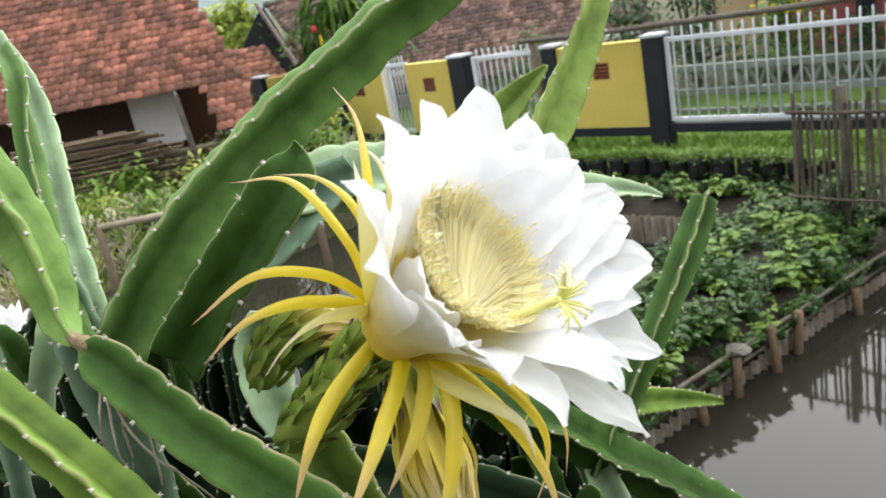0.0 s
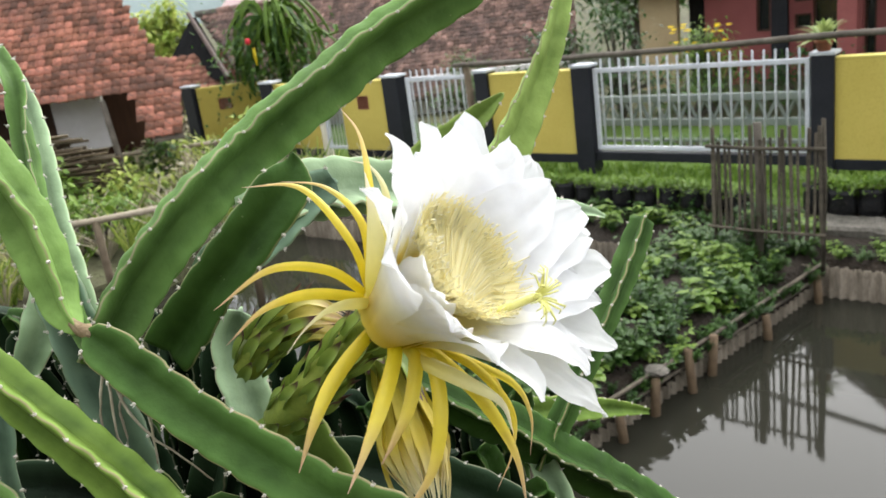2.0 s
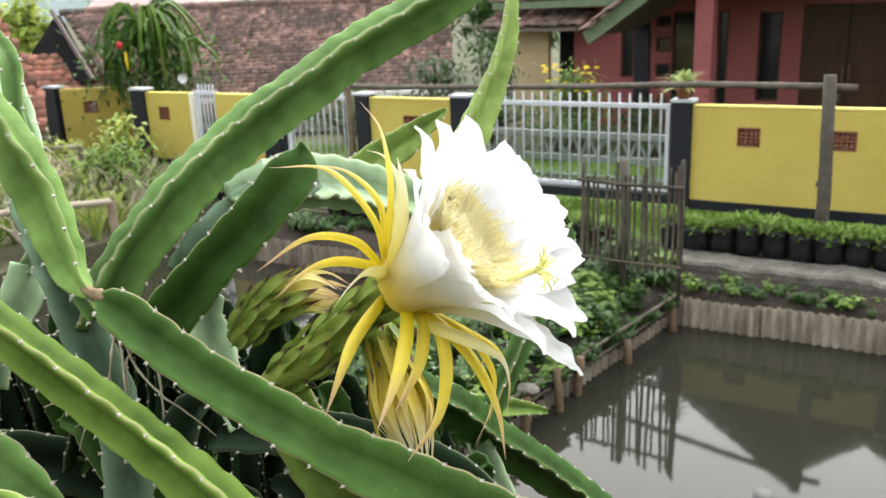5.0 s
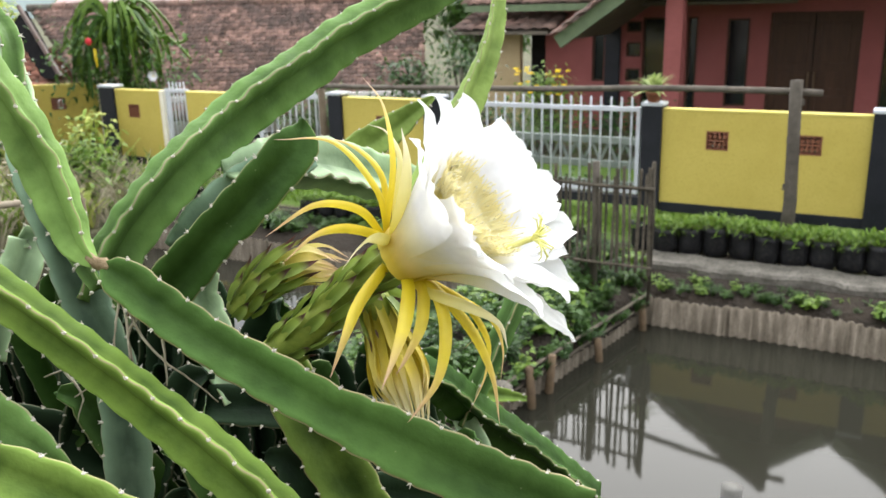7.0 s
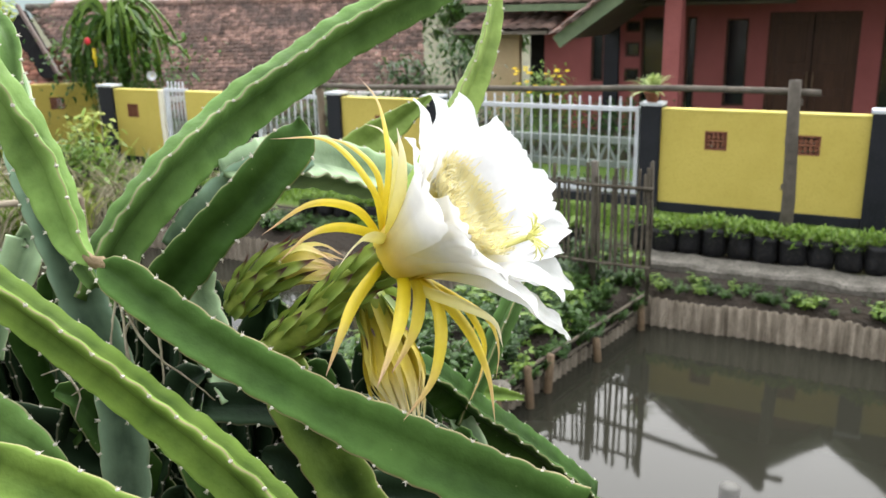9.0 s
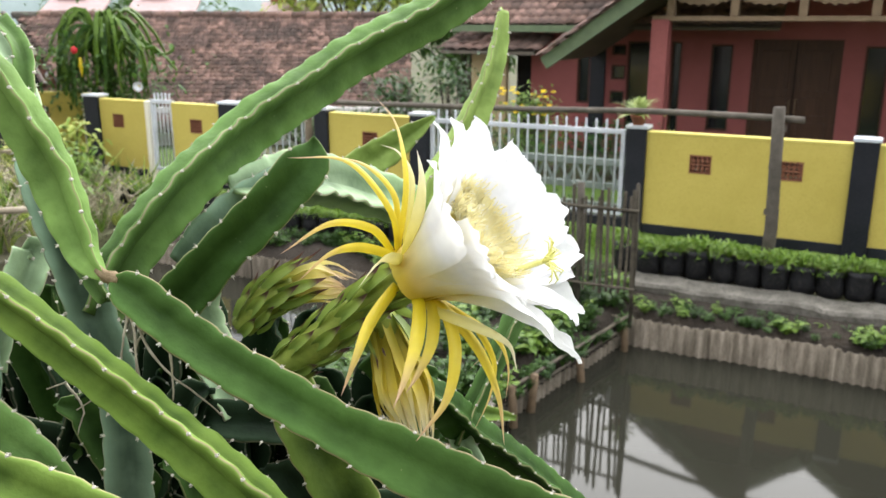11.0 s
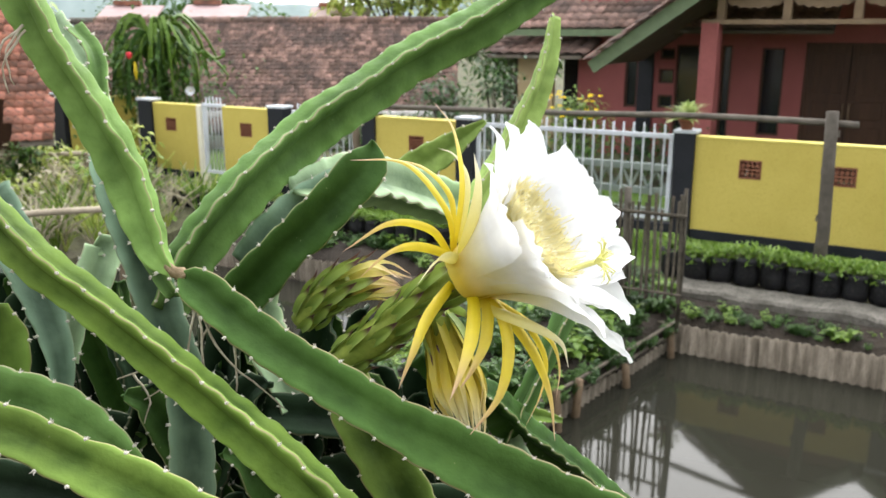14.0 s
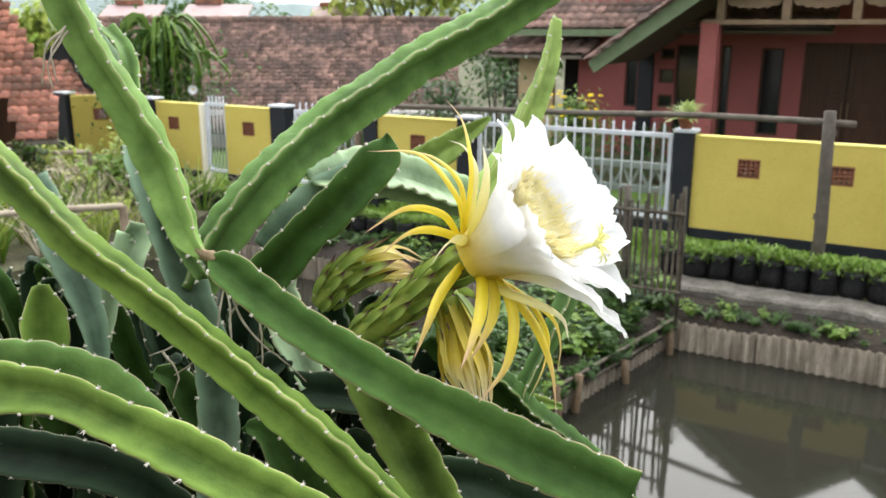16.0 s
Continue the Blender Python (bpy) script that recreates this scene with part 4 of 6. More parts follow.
def stem(rows, material, seed, label="", wave=0.036, size=1.0, step=0.006):
    bm, tips = stem_mesh(rows, seed, wave, step=step)
    ob = part("stem", bm, material, plant, label, smooth=True)
    sp = part("bristle", spines(tips, seed, size), SPINE, ob, "pale spine clusters along the ribs")
    sp["kind"] = "stuff"
    return ob


stem([(-0.393, 0.848, 1.889, 0.032, -1), (-0.379, 0.867, 1.921, 0.034, -1), (-0.359, 0.894, 1.956, 0.035, -1), (-0.334, 0.912, 1.988, 0.036, -1), (-0.311, 0.936, 2.015, 0.037, -1), (-0.285, 0.961, 2.040, 0.037, 0), (-0.255, 1.002, 2.066, 0.038, 0), (-0.220, 1.025, 2.093, 0.038, 0), (-0.190, 1.044, 2.111, 0.037, 0), (-0.155, 1.073, 2.133, 0.037, 1), (-0.123, 1.093, 2.156, 0.036, 1), (-0.073, 1.120, 2.182, 0.036, 2), (-0.009, 1.150, 2.214, 0.036, 1), (0.056, 1.182, 2.256, 0.036, 0), (0.122, 1.210, 2.303, 0.036, 0)], STEM_SOFT, 1, "long soft green three-ribbed stem")
stem([(-0.304, 0.847, 1.901, 0.031, -170), (-0.272, 0.845, 1.934, 0.031, -170), (-0.244, 0.841, 1.964, 0.028, -170), (-0.216, 0.838, 1.990, 0.029, -170), (-0.191, 0.840, 2.015, 0.029, -171), (-0.166, 0.847, 2.041, 0.029, -171), (-0.153, 0.854, 2.057, 0.027, -171), (-0.147, 0.861, 2.074, 0.011, -173), (-0.147, 0.859, 2.083, 0.002, -176)], STEM_DARK, 2, "dark green waxy three-ribbed stem")
stem([(-0.343, 0.778, 1.951, 0.007, 170), (-0.337, 0.777, 1.947, 0.017, 170), (-0.322, 0.775, 1.936, 0.024, 169), (-0.280, 0.764, 1.904, 0.026, 169), (-0.231, 0.746, 1.874, 0.026, 169), (-0.179, 0.731, 1.847, 0.028, 170), (-0.120, 0.715, 1.816, 0.028, 170), (-0.061, 0.705, 1.787, 0.034, 169), (0.027, 0.686, 1.749, 0.036, 169), (0.122, 0.665, 1.715, 0.034, 169)], STEM_MID, 3, "mid green waxy three-ribbed stem")
stem([(-0.740, 0.858, 2.190, 0.023, -24), (-0.660, 0.827, 2.120, 0.024, -24), (-0.600, 0.804, 2.073, 0.025, -24), (-0.545, 0.783, 2.026, 0.025, -29), (-0.485, 0.760, 1.974, 0.026, -24), (-0.441, 0.747, 1.945, 0.025, -21), (-0.406, 0.735, 1.923, 0.025, -26), (-0.350, 0.718, 1.884, 0.026, -28), (-0.290, 0.700, 1.840, 0.027, -29), (-0.230, 0.670, 1.804, 0.029, -31), (-0.176, 0.636, 1.771, 0.029, -32), (-0.108, 0.601, 1.718, 0.028, -28)], STEM_LIGHT, 4, "young yellow-green three-ribbed stem")
stem([(-0.603, 0.757, 1.829, 0.034, 168), (-0.526, 0.737, 1.828, 0.037, 166), (-0.470, 0.724, 1.816, 0.038, 162), (-0.427, 0.712, 1.800, 0.032, 159), (-0.377, 0.684, 1.785, 0.016, 158), (-0.361, 0.676, 1.774, 0.004, 157)], STEM_SOFT, 5, "young yellow-green three-ribbed stem")
stem([(-0.515, 0.619, 1.861, 0.031, 166), (-0.448, 0.605, 1.860, 0.024, 163), (-0.397, 0.594, 1.840, 0.024, 159), (-0.336, 0.584, 1.816, 0.028, 159), (-0.283, 0.573, 1.791, 0.028, 158), (-0.221, 0.560, 1.767, 0.026, 159), (-0.150, 0.545, 1.735, 0.025, 159), (-0.080, 0.530, 1.700, 0.024, 159)], STEM_LIGHT, 6, "young yellow-green three-ribbed stem")
stem([(-0.519, 0.844, 2.279, 0.030, -36), (-0.484, 0.838, 2.192, 0.025, -34), (-0.454, 0.836, 2.140, 0.026, -28), (-0.427, 0.831, 2.094, 0.028, -27), (-0.404, 0.824, 2.048, 0.029, -38), (-0.387, 0.811, 2.005, 0.026, -39), (-0.370, 0.793, 1.969, 0.018, -41), (-0.353, 0.780, 1.954, 0.006, -37)], STEM_BRIGHT, 7, "bright young green three-ribbed stem")
stem([(-0.532, 1.025, 2.202, 0.013, 144), (-0.497, 0.991, 2.170, 0.013, 139), (-0.475, 0.952, 2.112, 0.014, 195), (-0.449, 0.907, 2.046, 0.016, 192), (-0.417, 0.865, 1.992, 0.015, 194), (-0.385, 0.829, 1.946, 0.012, 197), (-0.362, 0.807, 1.919, 0.009, 195)], STEM_SOFT, 8, "long soft green three-ribbed stem")
stem([(-0.586, 1.082, 2.213, 0.019, 151), (-0.537, 1.054, 2.158, 0.015, 146), (-0.512, 1.022, 2.103, 0.019, 140), (-0.482, 0.973, 2.025, 0.019, 139), (-0.448, 0.931, 1.972, 0.017, 140), (-0.415, 0.887, 1.908, 0.017, 140), (-0.402, 0.866, 1.869, 0.014, 141)], STEM_PALE, 9, "pale dusty green three-ribbed stem")
stem([(-0.469, 0.911, 2.060, 0.015, 160), (-0.446, 0.884, 2.022, 0.023, 162), (-0.413, 0.859, 1.956, 0.028, 162), (-0.389, 0.841, 1.884, 0.028, 161), (-0.365, 0.830, 1.805, 0.027, 161), (-0.361, 0.820, 1.726, 0.029, 162), (-0.364, 0.803, 1.619, 0.029, 163)], STEM_BLUE, 10, "blue-green older three-ribbed stem")
stem([(-0.323, 0.947, 1.919, 0.015, -169), (-0.291, 0.961, 1.948, 0.028, -170), (-0.245, 0.983, 1.976, 0.037, -170), (-0.200, 0.998, 2.004, 0.031, -171), (-0.157, 1.007, 2.021, 0.020, -171)], STEM_BLUE, 11, "blue-green older three-ribbed stem")
stem([(-0.257, 0.966, 2.005, 0.020, 19), (-0.218, 1.010, 1.998, 0.042, 30), (-0.188, 1.045, 1.998, 0.045, 29), (-0.142, 1.101, 1.983, 0.043, 21), (-0.044, 1.187, 1.935, 0.040, 22), (0.063, 1.267, 1.895, 0.023, 14), (0.112, 1.295, 1.879, 0.013, 19), (0.140, 1.299, 1.869, 0.004, 17)], STEM_PALE, 12, "pale dusty green three-ribbed stem")
stem([(0.110, 1.330, 2.220, 0.011, 24), (0.099, 1.297, 2.164, 0.018, 22), (0.080, 1.262, 2.113, 0.022, 20), (0.053, 1.229, 2.062, 0.028, 19), (0.018, 1.191, 2.002, 0.033, 19), (-0.013, 1.152, 1.960, 0.029, 18), (-0.042, 1.110, 1.908, 0.024, 19)], STEM_FRESH, 13, "bright young green three-ribbed stem")
stem([(0.006, 1.398, 2.046, 0.005, 172), (-0.026, 1.415, 2.021, 0.019, 172), (-0.077, 1.433, 1.983, 0.032, 172), (-0.137, 1.434, 1.949, 0.032, 172), (-0.193, 1.435, 1.911, 0.026, 172)], STEM_FRESH, 14, "bright young green three-ribbed stem")
stem([(-0.098, 1.002, 1.773, 0.022, -15), (-0.041, 1.027, 1.717, 0.030, -15), (0.007, 1.062, 1.670, 0.034, -15), (0.051, 1.102, 1.608, 0.036, -15), (0.098, 1.127, 1.559, 0.037, -15), (0.145, 1.142, 1.514, 0.037, -15), (0.192, 1.157, 1.465, 0.037, -15), (0.252, 1.172, 1.403, 0.036, -15)], STEM_DARK, 15, "dark green waxy three-ribbed stem")
stem([(0.196, 1.331, 1.854, 0.021, 0), (0.173, 1.297, 1.812, 0.024, 0), (0.144, 1.247, 1.768, 0.023, 0), (0.109, 1.194, 1.718, 0.021, 2), (0.069, 1.145, 1.656, 0.020, 2), (0.024, 1.096, 1.588, 0.024, 2)], STEM_MID, 16, "mid green waxy three-ribbed stem")
stem([(0.209, 1.730, 1.317, 0.007, -164), (0.143, 1.696, 1.346, 0.019, -163), (0.049, 1.625, 1.388, 0.029, -162), (-0.047, 1.548, 1.429, 0.031, -163), (-0.133, 1.485, 1.463, 0.028, -163)], STEM_LIGHT, 17, "young yellow-green three-ribbed stem")
stem([(-0.206, 0.858, 1.825, 0.032, 170), (-0.182, 0.841, 1.795, 0.034, 170), (-0.157, 0.822, 1.755, 0.037, 170), (-0.131, 0.810, 1.707, 0.037, 170), (-0.092, 0.782, 1.643, 0.037, 170), (-0.055, 0.758, 1.575, 0.037, 170), (-0.010, 0.730, 1.490, 0.036, 170)], STEM_LIGHT, 18, "young yellow-green three-ribbed stem")
stem([(-0.301, 1.013, 1.874, 0.017, 158), (-0.315, 1.006, 1.841, 0.028, 155), (-0.302, 0.984, 1.789, 0.033, 154), (-0.283, 0.963, 1.755, 0.026, 154), (-0.261, 0.945, 1.720, 0.025, 154)], STEM_PALE, 19, "pale dusty green three-ribbed stem")
stem([(0.018, 1.119, 1.615, 0.010, 169), (0.034, 1.097, 1.589, 0.021, 169), (0.049, 1.072, 1.561, 0.023, 170), (0.067, 1.041, 1.516, 0.026, 171)], STEM_PALE, 20, "pale dusty green three-ribbed stem")
stem([(-0.610, 0.924, 2.013, 0.026, 155), (-0.570, 0.889, 1.953, 0.028, 155), (-0.533, 0.860, 1.891, 0.023, 155), (-0.508, 0.834, 1.838, 0.018, 155), (-0.503, 0.817, 1.784, 0.012, 155), (-0.500, 0.807, 1.733, 0.020, 155)], STEM_BLUE, 21, "blue-green older three-ribbed stem")
stem([(-0.508, 0.956, 1.934, 0.005, -166), (-0.499, 0.964, 1.933, 0.025, -204), (-0.505, 0.935, 1.897, 0.026, -202), (-0.520, 0.911, 1.859, 0.018, -201), (-0.529, 0.888, 1.809, 0.018, -202)], STEM_PALE, 22, "pale dusty green three-ribbed stem")
stem([(-0.561, 0.817, 1.907, 0.011, 152), (-0.560, 0.816, 1.870, 0.029, 152), (-0.559, 0.804, 1.822, 0.030, 152)], STEM_LIGHT, 23, "young yellow-green three-ribbed stem")
# backing stems low in the plant, down to the soil; their dark greens paint the shade there
rs = random.Random(17)
for k in range(74):
    front = k < 26
    x0 = (-0.95 + 0.98 * (k + rs.random()) / 26) if front else (-0.95 + 0.98 * (k - 26 + rs.random()) / 48)
    top = np.interp(x0, [-0.9, -0.55, -0.30, -0.18, -0.05, 0.10], [1.84, 1.84, 1.81, 1.77, 1.70, 1.60]) - (rs.uniform(0.0, 0.20) if front else rs.uniform(0.0, 0.12))
    y0 = (0.97 if front else 1.16) + rs.uniform(-0.06, 0.07)
    lx = rs.uniform(-0.42, 0.42) if front else rs.uniform(-0.2, 0.2)
    rad = rs.uniform(0.030, 0.046)
    tw = 37 * k
    stem([(x0 + lx * 0.5, y0 - 0.03, top, 0.010, tw), (x0 + lx * 0.40, y0 - 0.01, top - 0.04, rad * 0.85, tw), (x0 + lx * 0.16, y0 + 0.01, top - 0.25, rad, tw + 10), (x0, y0 - 0.03, 1.2, rad, tw + 20), (x0 * 0.7 - 0.1, y0 - 0.05, 0.42, 0.030, tw + 30)], (STEM_SHADE, STEM_SHADE, STEM_DARK)[k % 3], 60 + k, "dark backing stem low in the plant, coloured for shade", step=0.014)
for k, (xa, ya, za, xb, yb, zb) in enumerate(((-0.80, 0.86, 1.66, -0.45, 0.84, 1.61), (-0.72, 0.78, 1.60, -0.36, 0.76, 1.53), (-0.30, 0.93, 1.72, 0.02, 0.97, 1.60), (-0.62, 0.90, 1.72, -0.38, 0.95, 1.60), (-0.12, 0.88, 1.62, 0.10, 0.90, 1.50))):
    mx, my, mz = (xa + xb) / 2, (ya + yb) / 2, (za + zb) / 2 + 0.03
    stem([(xa, ya, za, 0.028, 155), (mx, my, mz, 0.036, 160), (xb, yb, zb, 0.030, 165), (xb + 0.06, yb + 0.02, zb - 0.2, 0.028, 170), (xb, yb + 0.05, 0.5, 0.026, 170)], STEM_SHADE, 140 + k, "dark backing stem bending low in the plant, coloured for shade", step=0.012)

stem([(-1.05, 1.50, 1.575, 0.014, 20), (-1.03, 1.47, 1.50, 0.032, 20), (-0.95, 1.38, 1.25, 0.035, 30), (-0.80, 1.22, 0.85, 0.034, 40), (-0.66, 1.08, 0.42, 0.030, 50)], STEM_MID, 150, "mid green waxy three-ribbed stem", step=0.012)

# corky joint, aerial roots
bm = bmesh.new()
tube(bm, [tuple(Vector(p) - BASE) for p in ((-0.360, 0.785, 1.960), (-0.352, 0.781, 1.955), (-0.344, 0.780, 1.952), (-0.338, 0.779, 1.950))], [0.004, 0.0065, 0.007, 0.005], 10)
for v in bm.verts:
    v.co += Vector((noise.noise(v.co * 120), noise.noise(v.co * 120 + Vector((5, 0, 0))), noise.noise(v.co * 120 + Vector((0, 5, 0))))) * 0.003
part("joint", bm, CORK, plant, "brown corky joint between stems", smooth=True)
ROOTS = (((-0.325, 0.765, 1.925), (-0.33, 0.755, 1.90), (-0.334, 0.75, 1.865), (-0.33, 0.75, 1.845)),
         ((-0.325, 0.765, 1.925), (-0.318, 0.75, 1.895), (-0.318, 0.745, 1.862), (-0.314, 0.745, 1.85)),
         ((-0.322, 0.765, 1.925), (-0.308, 0.752, 1.89), (-0.285, 0.745, 1.862), (-0.25, 0.742, 1.832), (-0.235, 0.742, 1.815)),
         ((-0.285, 0.75, 1.885), (-0.283, 0.745, 1.86), (-0.284, 0.742, 1.835)),
         ((-0.42, 0.84, 1.85), (-0.40, 0.83, 1.835), (-0.385, 0.82, 1.81), (-0.41, 0.82, 1.79)),
         ((-0.40, 0.84, 1.83), (-0.42, 0.83, 1.82), (-0.44, 0.82, 1.815)),
         ((0.02, 1.0, 1.93), (0.04, 1.02, 1.96), (0.05, 1.05, 1.985)),
         ((-0.500, 0.825, 2.205), (-0.512, 0.80, 2.185), (-0.518, 0.80, 2.165), (-0.522, 0.80, 2.142)),
         ((-0.500, 0.825, 2.205), (-0.508, 0.80, 2.180), (-0.507, 0.80, 2.160), (-0.504, 0.80, 2.146)),
         ((-0.498, 0.825, 2.200), (-0.510, 0.80, 2.172), (-0.514, 0.80, 2.155), (-0.510, 0.80, 2.138)),
         ((-0.31, 0.78, 1.905), (-0.325, 0.77, 1.88), (-0.322, 0.765, 1.85), (-0.33, 0.76, 1.82)),
         ((-0.44, 0.87, 1.80), (-0.42, 0.86, 1.775), (-0.425, 0.85, 1.745)))
for k, pts in enumerate(ROOTS):
    s = spline(pts, 0.008)
    bm = bmesh.new()
    rr_ = [0.0017 * (1 - 0.6 * i / len(s)) * (1 + 0.3 * noise.noise(Vector((i * 0.7, k, 0)))) for i in range(len(s))]
    tube(bm, [tuple(Vector(p[:3]) - BASE + Vector((noise.noise(Vector((i * 0.5, k, 1))), noise.noise(Vector((i * 0.5, k, 2))), 0)) * 0.002) for i, p in enumerate(s)], rr_, 6)
    part("aerial_root", bm, ROOT, plant, "thin pale hanging root", smooth=True)


# ---- flower ----
def blade(pts, width, material, parent, name, label="", cup=0.25, wavy=0.0, seed=0, face=(0, 0, 1), nu=16, nv=8, tip=1.0, origin=BASE, sharp=0.75, foot=0.45, strap=False, calm=0.0):
    """A petal or sepal: a curved, cupped sheet through points, its width swelling and closing to a pointed tip."""
    s = spline(pts, 0.004)
    # resample to nu rows
    idx = np.linspace(0, len(s) - 1, nu + 1)
    lo = np.floor(idx).astype(int)
    hi = np.minimum(lo + 1, len(s) - 1)
    c = s[lo] + (s[hi] - s[lo]) * (idx - lo)[:, None]
    bm = bmesh.new()
    la, lc = bm.verts.layers.float.new("along"), bm.verts.layers.float.new("across")
    rows = []
    r = random.Random(seed)
    o1, o2 = r.uniform(0, 50), r.uniform(0, 50)
    for i in range(nu + 1):
        t = i / nu
        p = Vector(c[i][:3])
        d = (Vector(c[min(i + 1, nu)][:3]) - Vector(c[max(i - 1, 0)][:3])).normalized()
        f = Vector(face)
        if i and strap:
            side = side - d * side.dot(d)
        else:
            side = d.cross(f)
        side.normalize()
        nrm = side.cross(d).normalized()
        w = width * (foot * (1 - t) ** 2 + min(1.0, (t * 1.75) ** 0.8) * (1 - max(0, (t - 0.55) / 0.45) ** 2.2) ** sharp)
        if strap:
            w = width * (0.80 + 0.20 * math.sin(math.pi * min(1, t * 1.3))) * (1 - max(0, (t - 0.45) / 0.55) ** 1.7)
        if i == nu:
            w = width * 0.03
        wv = wavy * (1 if not calm else min(1.0, max(0.0, (t - calm) / 0.3)) ** 1.5)
        row = []
        for j in range(nv + 1):
            q = 2 * j / nv - 1
            edge = 1 + wv * 0.35 * noise.noise(Vector((t * 9 + o1, q * 1.2, o2)))
            off = side * (q * w / 2 * edge) + nrm * (cup * w * q * q * 0.5)
            if wv:
                off += nrm * (wv * width * (0.10 * noise.noise(Vector((t * 4.5 + o2, q * 2.2, o1))) + 0.16 * abs(q) ** 3 * noise.noise(Vector((t * 11 + o1, q, o2)))))
            v = bm.verts.new(p + off - origin)
            v[la], v[lc] = t, (q + 1) / 2
            row.append(v)
        rows.append(row)
    for a, b in zip(rows, rows[1:]):
        for j in range(nv):
            bm.faces.new((a[j], a[j + 1], b[j + 1], b[j]))
    ob = part(name, bm, material, parent, label, smooth=True)
    return ob


F0 = Vector((-0.051, 0.726, 1.964))
FA = Vector((0.80, -0.24, 0.55)).normalized()
FU = Vector((0, 0, 1)).cross(FA).normalized()
FV = FA.cross(FU)


def flo(a, r_, h):
    """A place in the flower: angle round its axis, distance from it, height along it."""
    return F0 + FU * (r_ * math.cos(radians(a))) + FV * (r_ * math.sin(radians(a))) + FA * h


# floral tube with leafy scales
TUBE_PTS = [(-0.192, 0.800, 1.838), (-0.156, 0.787, 1.866), (-0.118, 0.768, 1.904), (-0.082, 0.748, 1.938), (-0.051, 0.726, 1.964), (-0.038, 0.718, 1.978)]
ts = spline(TUBE_PTS, 0.006)
bm = bmesh.new()
nt_ = len(ts)
rad_ = [0.0155 + 0.004 * math.sin(min(1, i / nt_ * 2.2) * math.pi) - 0.001 * (i / nt_) for i in range(nt_)]
rad_[0] = 0.010
tube(bm, [tuple(Vector(p[:3]) - BASE) for p in ts], rad_, 16)
flower = part("flower", bm, TUBE, plant, "large white dragon fruit flower with yellow sepals, wide open", smooth=True)


def scales(pts, radius, count, parent, material, seed, size=0.034, name="scale"):
    """Overlapping pointed scales spiralling up a tube."""
    s = spline(pts, 0.003)
    r = random.Random(seed)
    for k in range(count):
        t = 0.02 + 0.86 * k / count
        i = int(t * (len(s) - 1))
        p = Vector(s[i][:3])
        d = (Vector(s[min(i + 3, len(s) - 1)][:3]) - Vector(s[max(i - 3, 0)][:3])).normalized()
        a = d.cross(Vector((0, 0, 1))).normalized()
        b = a.cross(d)
        ang = k * 2.39996 + r.uniform(-0.2, 0.2)
        out = a * math.cos(ang) + b * math.sin(ang)
        rad = radius(t)
        ln = size * (0.75 + 0.8 * t) * r.uniform(0.85, 1.15)
        ln *= 1.15
        q = [p + out * rad * 0.88, p + out * (rad + 0.003) + d * ln * 0.4, p + out * (rad + 0.004 + 0.001 * t) + d * ln * 0.75, p + out * (rad + 0.010) + d * ln]
        blade([tuple(x) for x in q], size * 0.33 * (0.9 + 0.1 * t), material, parent, name, cup=-0.75, seed=k, face=tuple(-out), nu=9, nv=4, strap=True)


scales(TUBE_PTS[:5], lambda t: 0.0155 + 0.0035 * math.sin(min(1, 2.2 * t) * math.pi), 32, flower, SCALE, 4, 0.040)

